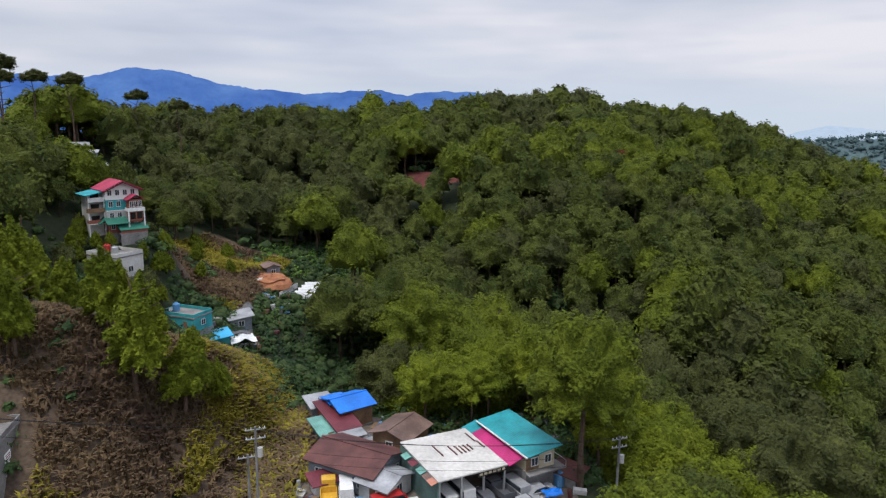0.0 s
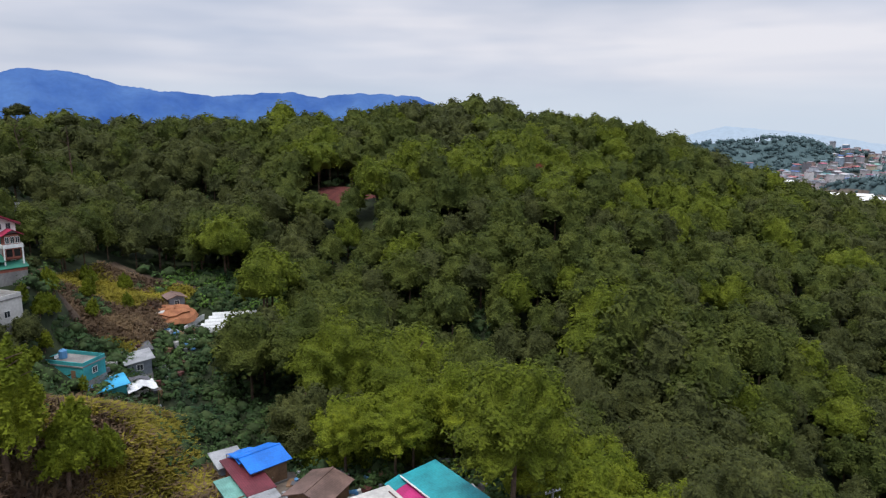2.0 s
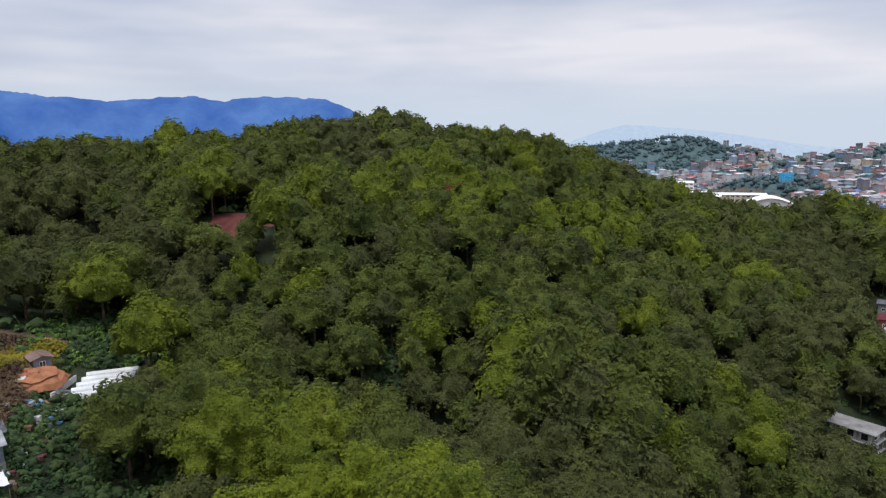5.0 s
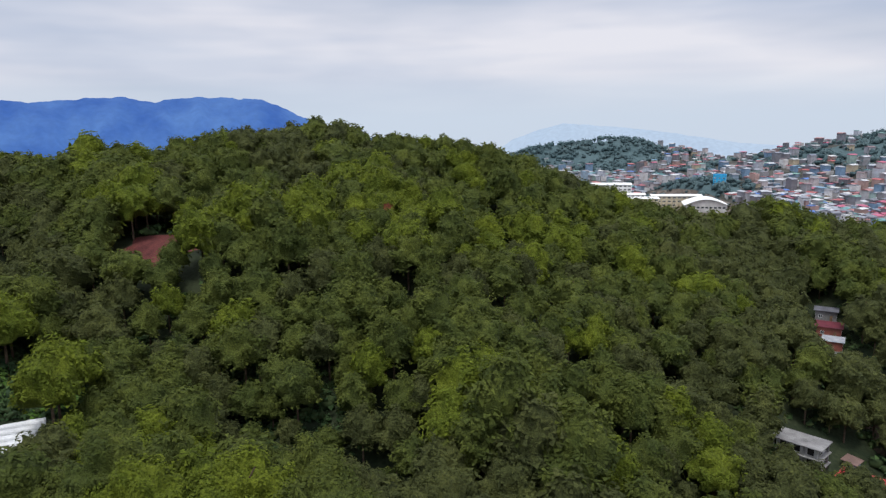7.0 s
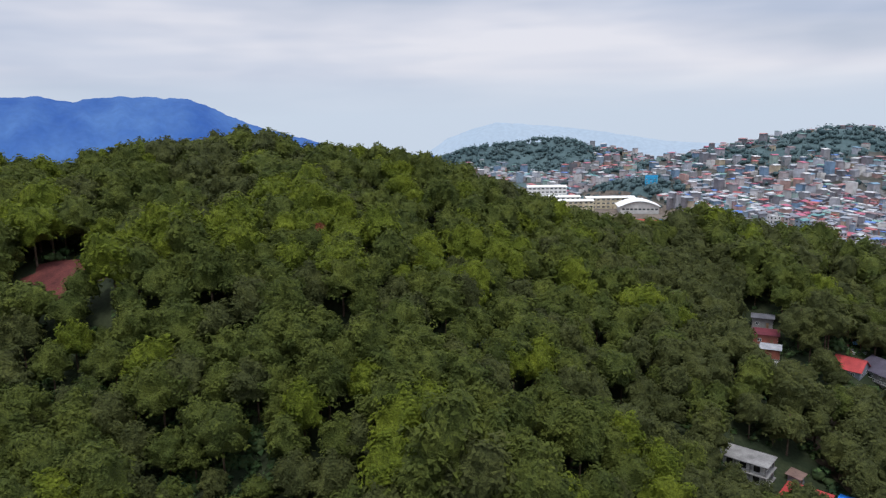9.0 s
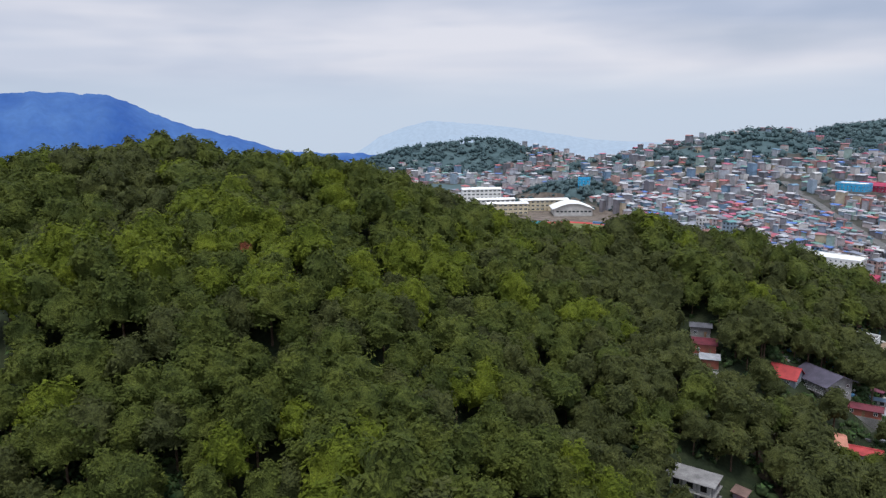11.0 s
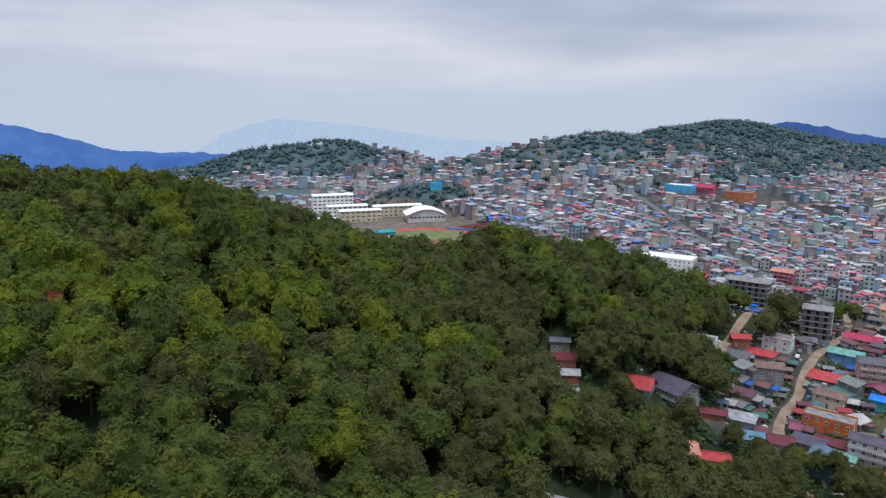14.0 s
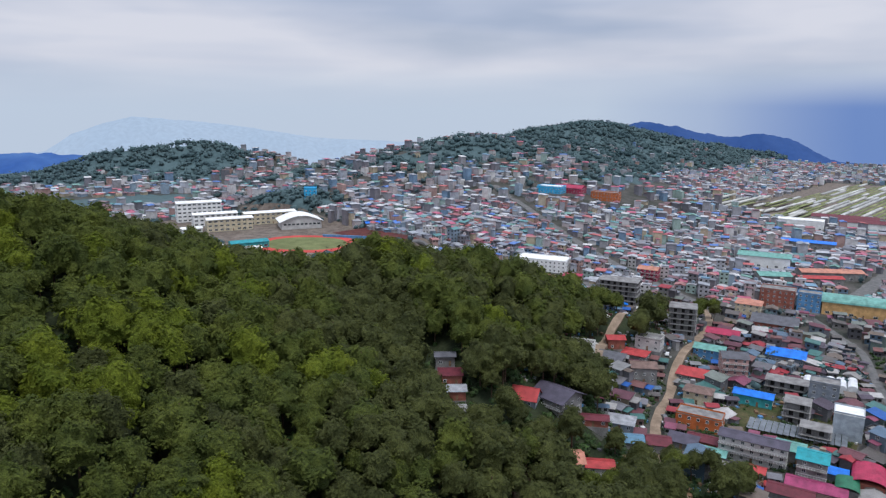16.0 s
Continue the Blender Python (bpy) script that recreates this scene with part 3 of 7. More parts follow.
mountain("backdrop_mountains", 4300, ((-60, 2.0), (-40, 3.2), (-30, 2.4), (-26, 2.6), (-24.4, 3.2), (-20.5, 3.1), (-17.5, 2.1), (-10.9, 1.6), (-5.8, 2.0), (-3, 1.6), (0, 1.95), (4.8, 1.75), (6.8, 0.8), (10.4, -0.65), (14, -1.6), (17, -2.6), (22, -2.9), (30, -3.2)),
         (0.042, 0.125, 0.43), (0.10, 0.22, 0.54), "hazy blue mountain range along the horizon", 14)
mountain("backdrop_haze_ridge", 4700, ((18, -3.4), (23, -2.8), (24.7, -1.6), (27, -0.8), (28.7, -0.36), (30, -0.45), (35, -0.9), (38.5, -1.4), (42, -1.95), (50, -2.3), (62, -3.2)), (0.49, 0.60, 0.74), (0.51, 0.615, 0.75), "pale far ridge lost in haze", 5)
mountain("backdrop_east_range", 3900, ((58, -2.6), (62, -1.9), (65.7, -0.9), (67.9, -0.43), (70.4, -0.7), (72.4, -1.2), (74, -1.43), (76.3, -1.2), (78.1, -1.4), (79.5, -2.0), (81, -2.9), (86, -3.4), (110, -3.4)), (0.030, 0.085, 0.29), (0.055, 0.125, 0.36), "ridge tinted blue for haze behind the eastern valley", 10)

# ---- trees ----
BALLS = {}


def ball_shape(level):
    """An icosphere as points and triangles: 12 points at level 1, 42 at level 2."""
    if level not in BALLS:
        bm = bmesh.new()
        bmesh.ops.create_icosphere(bm, subdivisions=level, radius=1.0)
        bm.verts.ensure_lookup_table()
        BALLS[level] = (np.array([v.co[:] for v in bm.verts]), np.array([[v.index for v in f.verts] for f in bm.faces]))
        bm.free()
    return BALLS[level]


def clump(rng, centre, radius, flat, count, leaf):
    """A tuft of needles: a dark uneven core and leaf blades round it. Returns points, core triangles, leaf triangles."""
    ball, tri = ball_shape(1)
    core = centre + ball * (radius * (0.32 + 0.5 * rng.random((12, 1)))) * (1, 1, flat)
    d = rng.normal(size=(count, 3))
    d[:, 2] = d[:, 2] * 0.8 + 0.35
    d /= np.linalg.norm(d, axis=1)[:, None]
    p = centre + d * (radius * (0.55 + 0.6 * rng.random((count, 1)))) * (1, 1, flat)
    n = d * (1, 1, 1 / flat) + rng.normal(size=(count, 3)) * 0.3 + (0, 0, 0.35)
    n /= np.linalg.norm(n, axis=1)[:, None]
    u = np.cross(n, rng.normal(size=(count, 3)))
    u /= np.linalg.norm(u, axis=1)[:, None]
    v = np.cross(n, u)
    s = leaf * (0.6 + 0.8 * rng.random((count, 1)))
    blades = np.stack([p - u * s * 0.9, p + u * s * 0.5 + v * s * 0.62, p + u * s * 0.5 - v * s * 0.62], 1).reshape(-1, 3)
    return np.concatenate([core, blades]), tri, 12 + np.arange(count * 3).reshape(-1, 3)


def gather(pieces):
    pts, tris, quads, base = [], [], [], 0
    for p, t, q in pieces:
        pts.append(p), tris.append(t + base), quads.append(q + base)
        base += len(p)
    return np.concatenate(pts), np.concatenate(tris), np.concatenate(quads)


def crown(seed, wide, tall, lumps, blades, leaf, level=3, cone=0.0):
    """A pine's crown with its foot at z = 0: one billowing body of foliage lumps with creases between them, set all over with tufts of needles.
    lumps: how many; blades: tufts in all; level: fineness of the body; cone: how far it narrows upwards."""
    rng = np.random.default_rng(seed)
    ball, tri = ball_shape(level)
    # lumps spread evenly over the dome, each with its own size and swell
    k = np.arange(lumps)
    cz = np.clip(1 - 1.55 * (k + 0.5) / lumps + rng.normal(0, 0.05, lumps), -0.75, 1)
    turn = k * 2.39996 + rng.normal(0, 0.35, lumps)
    flat_r = np.sqrt(1 - cz ** 2)
    centre = np.stack([flat_r * np.cos(turn), flat_r * np.sin(turn), cz], 1)
    swell = rng.uniform(0.58, 1.0, lumps)
    reach = rng.uniform(0.8, 1.3, lumps) * 2.2 / math.sqrt(lumps)

    def radius(d):
        gap = d[:, None, :] - centre[None]
        angle = np.sqrt(gap[:, :, 0] ** 2 + gap[:, :, 1] ** 2 + 2.6 * gap[:, :, 2] ** 2)
        bump = swell * np.sqrt(np.clip(1 - (angle / reach) ** 2, 0, 1))
        return 0.50 + 0.50 * bump.max(1)

    lean, squash = rng.normal(0, 0.08, 2), rng.uniform(0.84, 1.16, 2)

    def place(d, r):
        up = d[:, 2] * r
        z = tall * np.where(up > 0, 0.42 + 0.58 * up, 0.42 + 0.48 * up)
        narrow = wide * (1 - cone * np.clip(z / tall, 0, 1))
        return np.stack([d[:, 0] * r * narrow * squash[0] + lean[0] * z, d[:, 1] * r * narrow * squash[1] + lean[1] * z, z], 1)

    grit = 1 + rng.normal(0, 0.035, len(ball))
    body = place(ball, radius(ball) * grit * 0.92)
    # tufts follow the surface of the lumps
    d = rng.normal(size=(blades * 3, 3))
    d[:, 2] = np.where(rng.random(blades * 3) < 0.6, np.abs(d[:, 2]), d[:, 2])
    d /= np.linalg.norm(d, axis=1)[:, None]
    r = radius(d)
    outer = np.argsort(-r + rng.uniform(0, 0.35, len(r)))[:blades]
    d, r = d[outer], r[outer]
    eps = 0.05
    side = np.cross(d, rng.normal(size=(blades, 3)))
    side /= np.linalg.norm(side, axis=1)[:, None]
    other = np.cross(d, side)
    near = lambda e: place((d + e) / np.linalg.norm(d + e, axis=1)[:, None], radius((d + e) / np.linalg.norm(d + e, axis=1)[:, None]))
    p = place(d, r * rng.uniform(0.93, 1.06, blades))
    n = np.cross(near(side * eps) - near(-side * eps), near(other * eps) - near(-other * eps))
    n /= np.linalg.norm(n, axis=1)[:, None] + 1e-9
    n = n * 0.6 + np.array([0, 0, 0.6]) + rng.normal(size=(blades, 3)) * 0.28
    u = np.cross(n, rng.normal(size=(blades, 3)) * (1, 1, 0.3) + d * (0.8, 0.8, 0))
    u /= np.linalg.norm(u, axis=1)[:, None] + 1e-9
    v = np.cross(u, n)
    v /= np.linalg.norm(v, axis=1)[:, None] + 1e-9
    s = leaf * rng.uniform(0.6, 1.4, (blades, 1))
    tufts = np.stack([p - u * s * 0.7 + v * s * 0.5, p - u * s * 0.7 - v * s * 0.5, p + u * s * 1.0], 1).reshape(-1, 3)
    return np.concatenate([body, tufts]), tri, len(ball) + np.arange(blades * 3).reshape(-1, 3)


def trunk_shape(height, thick, seed, limbs=5):
    rng = random.Random(seed)
    g = Geo()
    bend = [(rng.uniform(-0.3, 0.3) * k, rng.uniform(-0.3, 0.3) * k) for k in range(5)]
    rings = []
    for k in range(5):
        r = thick * (1.25 if k == 0 else 1 - 0.19 * k)
        z = -1.5 if k == 0 else height * k / 4
        rings.append([(bend[k][0] + r * math.cos(i * math.tau / 7), bend[k][1] + r * math.sin(i * math.tau / 7), z) for i in range(7)])
    g.loft(rings)
    for k in range(limbs):
        z, a, far = height * (0.5 + 0.42 * k / limbs), rng.uniform(0, math.tau), rng.uniform(1.8, 3.4)
        g.rod((bend[2][0], bend[2][1], z), (far * math.cos(a), far * math.sin(a), z + rng.uniform(0.5, 1.8)), thick * 0.32, thick * 0.1, 5)
    return g


def forest_share(x, y):
    """Where pines grow, from 0 to 1."""
    z, flat = land(x, y), valley(x, y)
    share = np.where((z - flat > 5) | (x < 190) | ((x < 246) & (y < 166) & (y > 118)), 1.0, 0.0)
    share = np.where((x > 196) & (x < 252) & (y > 112) & (y < 168), 0.6, share)
    share = np.where(town_share(x, y) > 0.3, 0.0, share)
    clear = knoll(x, y) | scar(x, y) | ((x > -26) & (x < 16) & (y > 40) & (y < np.where(x > -4, 97, 105))) | ((x > -52) & (x < -24) & (y > 118) & (y < 200)) | ((x > -30) & (x < -10) & (y > 100) & (y < 140))
    share = np.where((x > -68) & (x < -44) & (y > 94) & (y < 162), np.where(y > 118, 0.4, 0.1), share)
    clear |= (x > -76) & (x < -18) & (y < 112)
    clear |= np.hypot((x + 4) / 12, (y - 243) / 15) < 1
    clear |= (np.hypot(x - 158, y - 154) < 15) | (np.hypot(x - 219, y - 164) < 8) | (np.hypot(x - 228, y - 157) < 6.5) | (np.hypot(x - 247, y - 171) < 9) | (np.hypot(x - 258, y - 155) < 10) | (np.hypot(x - 240, y - 166) < 5)
    clear |= (np.hypot(x + 66, y - 136) < 12) | (np.hypot(x - 136, y - 202) < 3.5) | (np.hypot(x - 220, y - 213) < 8) | (np.hypot(x - 210, y - 204) < 12) | (np.hypot(x - 203, y - 197) < 9) | (np.hypot(x - 214, y - 206) < 8) | (np.hypot(x - 212, y - 159) < 6) | (np.hypot(x - 221, y - 152) < 6)
    clear |= (np.hypot(x - 239, y - 180) < 12) | (np.hypot(x - 226, y - 182) < 5) | ((x > 285) & (x < 400) & (y > 165) & ((near_road(x + 6, y + 5) < 3) | (near_road(x + 11, y + 9) < 2))) | (np.hypot(x - 231, y - 187) < 9) | (np.hypot(x - 405, y - 216) < 13) | (np.hypot(x - 425, y - 224) < 16) | (np.hypot(x - 322, y - 192) < 16) | (np.hypot(x - 300, y - 200) < 6) | (np.hypot(x - 382, y - 182) < 12) | (np.hypot(x - 432, y - 238) < 22)
    clear |= (np.hypot(x + 101, y - 196) < 12) | (np.hypot(x + 92, y - 184) < 13)
    clear |= near_road(x, y) < 2.5
    clear |= (x > 296) & (x < 440) & (y > 384) & (y < 628)
    clear |= (np.hypot(x, y) < 55) | (in_fields(x, y))
    return np.where(clear, 0.0, share)


rng = np.random.default_rng(7)
step = 7.3
px, py = np.meshgrid(np.arange(-175, 420, step), np.arange(50, 388, step * 0.9))
px = (px + (np.arange(px.shape[0]) % 2)[:, None] * step / 2 + rng.uniform(-2.6, 2.6, px.shape)).ravel()
py = (py + rng.uniform(-2.6, 2.6, py.shape)).ravel()
grow = (rng.random(len(px)) < forest_share(px, py) * (0.95 - 0.14 * (wave(px, py, 22, 51) < 0.3)))
px, py = px[grow], py[grow]
pz = land(px, py)
bulge = pz - (land(px + 15, py) + land(px - 15, py) + land(px, py + 15) + land(px, py - 15)) / 4
crest = ramp(bulge, -2.0, 2.2)
keep_ = rng.random(len(px)) < 0.90 + 0.2 * crest
px, py, pz, bulge, crest = px[keep_], py[keep_], pz[keep_], bulge[keep_], crest[keep_]
size = 0.86 + 0.5 * wave(px, py, 30, 52) + rng.uniform(-0.25, 0.25, len(px)) + 0.28 * (crest - 0.45)
size = np.where((px > -68) & (px < -44) & (py > 94) & (py < 162), 0.42 * size, size)
size = np.where((px > 95) & (px < 280) & (py > 285), 0.86 * size, size)
for spot_x, spot_y, reach, factor in ((199, 189, 15, 0.6), (214, 176, 10, 0.62), (212, 154, 8, 0.7), (222, 147, 7, 0.75), (64, 290, 50, 0.94), (58, 232, 17, 0.70)):
    size = np.where(np.hypot(px - spot_x, py - spot_y) < reach, factor * size, size)
size = np.where((px > -125) & (px < -58) & (py > 138) & (py < 205), 0.74 * size, size)
gully = (py < 150) & (px < 75) & (px > -26)
size = size + 0.32 * gully * (pz < -50)
# the bright row of broad crowns behind the yard, level at the top
behind_yard = (px > -6) & (px < 46) & (py > 88) & (py < 113)
size = np.where(behind_yard, np.clip((-34.5 - pz) / 16, 0.75, 1.4), size)
# the crest term paints lit ridge tops and shaded gullies into the tone
bright_tone = 0.2 + 0.6 * rng.random(len(px)) + 0.08 * ((py < 200) & (px < 110)) - 0.25 * (px < -55) - 0.24 * ((px > 48) & (py < 205)) - 0.22 * ((px > 175) | (py > 285)) - 0.15 * (px > 115) + 0.5 * (wave(px, py, 34, 53) - 0.5) + 0.42 * behind_yard - 0.12 * gully + 0.75 * (crest - 0.5)
tone = np.where(bright_tone > 0.72, 0, np.where(bright_tone > 0.24, 1, 2))
spin = rng.uniform(0, math.tau, len(px))
kind = rng.integers(0, 8, len(px))
near_zone = (py < 190) & (px < 96) & (px > -100) & (py > 44)
order = np.argsort(np.where(near_zone, np.hypot(px - 12, py - 30), 1e6))
single_out = np.zeros(len(px), bool)
single_out[order[: min(145, int(near_zone.sum()))]] = True
tone = np.where(behind_yard & single_out, 3, np.where(behind_yard, 0, tone))

NEAR_TREES = []
for k in range(8):
    tall = 15.0 + 1.5 * (k % 3)
    wide = 5.4 + 0.5 * (k % 2) + 0.3 * (k // 3)
    pts, tris, quads = crown(100 + k, wide, 10.4 + 0.6 * (k % 3), 70 + k % 9, 2700, 0.21, 4)
    body = [sheet("crown", pts, [tris, quads], [0, 1], foliage, (0,)) for foliage in (*PINES, YOUNG_PINE)]
    NEAR_TREES.append((body, trunk_shape(tall * 0.86, 0.30, k).mesh("trunk", [BARK]), tall))
for i in np.nonzero(single_out)[0]:
    body, stem, tall = NEAR_TREES[kind[i]]
    s = float(size[i])
    tree = thing("pine_tree", pose(px[i], py[i], pz[i], 0, 0, math.degrees(spin[i])) @ Matrix.Diagonal((s, s, s, 1)),
                 ("tall pine with a bright yellow-green tufted crown", "tall pine with a rounded green tufted crown", "tall pine with a dull olive tufted crown", "tall pine with a broad bright yellow-green crown")[tone[i]], "tree", "pines on the near slopes")
    part("trunk", stem, BARK, tree)
    part("crown", body[tone[i]], [], tree, m=pose(0, 0, tall - 11.2))

BUSHY = [crown(150 + k, 4.6, 12.5, 90, 3600, 0.26, 4, 0.45) for k in range(2)]
for k, (x, y, s, turn) in enumerate(((-39.5, 84, 1.25, 20), (-34.5, 87, 0.95, 140), (-45, 90, 1.0, 250), (-52, 80, 0.9, 60), (-57, 92, 1.15, 190), (-48, 99, 0.85, 10), (-64, 84, 1.2, 80), (-60, 104, 0.9, 160), (-31, 92, 0.55, 200))):
    tree = thing("pine_tree", pose(x, y, ground_z(x, y), 0, 0, turn) @ Matrix.Diagonal((s, s, s, 1)), "young pine with foliage down to the dry grass", "tree", "pines on the dry knoll")
    part("trunk", NEAR_TREES[0][1], BARK, tree)
    pts, tris, quads = BUSHY[k % 2][:3]
    if k < 2:
        BUSHY[k] = (*BUSHY[k], sheet("crown", pts, [tris, quads], [0, 1], YOUNG_PINE, (0,))) if len(BUSHY[k]) == 3 else BUSHY[k]
    part("crown", BUSHY[k % 2][3], [], tree, m=pose(0, 0, 0.8))

for k, (x, y, s, turn) in enumerate(((-58.6, 131.0, 0.34, 20), (-56.8, 133.5, 0.42, 140), (-56.5, 137.5, 0.42, 250), (-67.0, 131.0, 0.34, 60), (-57.5, 141.0, 0.45, 190), (-70.5, 130.0, 0.48, 80), (-72.5, 134.5, 0.5, 40), (-64.6, 131.8, 0.26, 300), (-55.0, 130.0, 0.34, 70), (-69, 127.5, 0.4, 10), (-54, 149, 0.36, 15), (-57.5, 157, 0.42, 95), (-51.5, 164, 0.34, 210), (-61, 168, 0.45, 310), (-56, 176, 0.4, 120), (-54.5, 125.0, 0.3, 100), (-47.0, 124.0, 0.26, 30))):
    tree = thing("bushy_tree", pose(x, y, ground_z(x, y), 0, 0, turn) @ Matrix.Diagonal((s * 1.2, s * 1.2, s, 1)), "low bushy tree against the hillside houses", "tree", "bushy trees by the houses")
    part("trunk", NEAR_TREES[0][1], BARK, tree)
    part("crown", BUSHY[k % 2][3], [], tree, m=pose(0, 0, 0.4))
# umbrella pines that stand out above the ridge
pts, tris, quads = crown(170, 4.8, 4.6, 40, 1600, 0.24, 3)
flat_crown = sheet("crown", pts, [tris, quads], [0, 1], PINES[2], (0,))
for x, y, top, s in ((-108, 203, 11, 1.0), (-97, 221, 7, 0.95), (-107, 169, 13.5, 1.1), (-106, 182, 10.5, 0.9), (-120, 190, 11, 1.0), (-88, 232, 4, 0.9)):
    foot = ground_z(x, y)
    tree = thing("umbrella_pine", pose(x, y, foot), "tall bare-stemmed pine with a flat umbrella crown", "tree", "umbrella pines on the ridge")
    part("trunk", trunk_shape(top - foot - 1.5, 0.34, int(x + y), 7), BARK, tree)
    part("crown", flat_crown, [], tree, m=pose(0, 0, top - foot - 4.4 * s) @ Matrix.Diagonal((s, s, s, 1)))

# one dead, rust-red pine and one pale one on the hill's brow
for x, y, foliage, s, text_ in ((57, 225, DEAD_PINE, 0.62, "dead pine with rust-red needles on the hill's brow"), (67, 223.5, PINES[0], 0.66, "pale yellow-green pine on the hill's brow")):
    tree = thing("pine_tree", pose(x, y, ground_z(x, y), 0, 0, 40) @ Matrix.Diagonal((s, s, s, 1)), text_, "tree")
    part("trunk", NEAR_TREES[1][1], BARK, tree)
    pts, tris, quads = crown(int(x), 4.4, 9.0, 30, 700, 0.26)
    part("crown", sheet("crown", pts, [tris, quads], [0, 1], foliage, (0,)), [], tree, m=pose(0, 0, 7.0))

# dark trees that stand between the houses and along the lanes
TOWN_CROWNS = []
for k in range(4):
    pts, tris, quads = crown(180 + k, 4.4 + 0.3 * k, 9.0, 30, 620, 0.38)
    TOWN_CROWNS.append([sheet("crown", pts, [tris, quads], [0, 1], foliage, (0,)) for foliage in (PINES[2], PINES[1])])
TOWN_STEM = trunk_shape(12.5, 0.28, 77).mesh("trunk", [BARK])
LANE_TREES = (404, 189, 9), (411, 186, 9), (419, 185, 10), (427, 187, 10), (435, 190, 9), (430, 179, 9), (440, 183, 9), (415, 193, 8)
SLOPE_TREES = (372, 198, 6), (366, 193, 6), (360, 196, 7), (354, 193, 6), (348, 194, 5), (378, 203, 7), (386, 205, 7), (380, 196, 6), (294, 188, 6), (300, 184, 5), (306, 181, 5), (289, 180, 6), (284, 182, 6), (277, 179, 6), (303, 190, 6), (310, 189, 5), (280, 174, 5), (286, 171, 4)
BANK_TREES = (246, 198, 11), (253, 194, 11), (259, 191, 10), (265, 187, 9), (271, 184, 9), (276, 189, 10), (263, 198, 11), (269, 195, 10), (256, 203, 11), (250, 208, 11), (274, 200, 10), (281, 193, 10), (262, 181, 5)
SPUR_TREES = (213, 148, 9), (236, 145, 8), (241, 139, 9), (246, 133, 9), (250, 127, 9), (234, 151, 7), (242, 148, 8), (228, 139, 9), (219, 138, 10), (204, 150, 10), (236, 136, 10), (251, 138, 6)
HOUSE_TREES = (457, 182, 5), (430, 170, 4), (262, 92, 3)
for n, (x, y, tall) in enumerate(LANE_TREES + SLOPE_TREES + BANK_TREES + SPUR_TREES + HOUSE_TREES):
    s = tall / 10.5 * (0.9 + 0.2 * rng.random())
    tone_ = int(rng.random() < 0.45)
    tree = thing("tree", pose(x, y, ground_z(x, y), 0, 0, rng.uniform(0, 360)) @ Matrix.Diagonal((s, s, s, 1)),
                 ("dark olive tree beside the town's lanes", "dark green tree beside the town's lanes")[tone_], "tree", "trees along the lanes")
    part("trunk", TOWN_STEM, BARK, tree)
    part("crown", TOWN_CROWNS[n % 4][tone_], [], tree, m=pose(0, 0, 6.4 if tall > 8 else 2.6))

# the rest of the forest: coarser crowns with the distance from the near slopes
MID = [[crown(200 + 10 * level + k, 5.2 + 0.4 * (k % 3), 10.6 + 1.4 * (k % 2), lumps + k % 5, blades, leaf, fine) for k in range(8)] for level, (lumps, blades, leaf, fine) in enumerate(((38, 600, 0.42, 3), (30, 300, 0.54, 3), (16, 150, 0.76, 2)))]
depth = np.hypot(px - 12, py - 40)
level = np.where(depth < 185, 0, np.where((depth < 300) & (px > -115), 1, 2))
pieces = ([], [], [])
stems = []
for i in np.nonzero(~single_out)[0]:
    pts, tris, quads = MID[level[i]][kind[i]]
    c, s_, s = math.cos(spin[i]), math.sin(spin[i]), float(size[i])
    turned = np.stack([pts[:, 0] * c - pts[:, 1] * s_, pts[:, 0] * s_ + pts[:, 1] * c, pts[:, 2]], 1) * s
    pieces[tone[i]].append((turned + (px[i], py[i], pz[i] + 2.8 * s), tris, quads))
    r = 0.26 * s
    ring = np.array([[r * math.cos(a), r * math.sin(a)] for a in np.arange(5) * math.tau / 5])
    stems.append(np.concatenate([np.c_[ring, np.full(5, -1.5)], np.c_[ring * 0.55, np.full(5, 11.5 * s)]]) + (px[i], py[i], pz[i]))
groups_, base = [gather(p) for p in pieces], 0
all_pts, all_faces, all_index = [], [], []
for k, (pts, tris, quads) in enumerate(groups_):
    all_pts.append(pts)
    all_faces += [tris + base, quads + base]
    all_index += [2 * k, 2 * k + 1]
    base += len(pts)
side = np.array([[a, (a + 1) % 5, 5 + (a + 1) % 5, 5 + a] for a in range(5)])
all_faces.append((base + np.arange(len(stems))[:, None, None] * 10 + side[None]).reshape(-1, 4))
forest = sheet("pine_forest", np.concatenate([*all_pts, *stems]), all_faces, all_index + [6], [*PINES[0], *PINES[1], *PINES[2], BARK], (0, 2, 4))
single("pine_forest", forest, [], "dense pine forest covering the hillsides", "forest", kind="stuff")


def thicket(name, spots, mats, label, category, radius, count, leaf, flat=0.8, seed=1):
    """Low growth that nobody could count, as one mesh."""
    g = np.random.default_rng(seed)
    out = []
    for x, y in spots:
        r = radius * (0.45 + 1.3 * g.random() ** 1.8)
        out.append(clump(g, np.array([x, y, float(land(x, y)) + r * flat * 0.45]), r, flat, count, leaf))
    pts, tris, quads = gather(out)
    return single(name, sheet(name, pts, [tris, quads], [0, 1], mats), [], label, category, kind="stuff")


def scatter(n, x0, x1, y0, y1, keep, seed):
    g = np.random.default_rng(seed)
    x, y = g.uniform(x0, x1, n), g.uniform(y0, y1, n)
    ok = keep(x, y)
    return list(zip(x[ok], y[ok]))


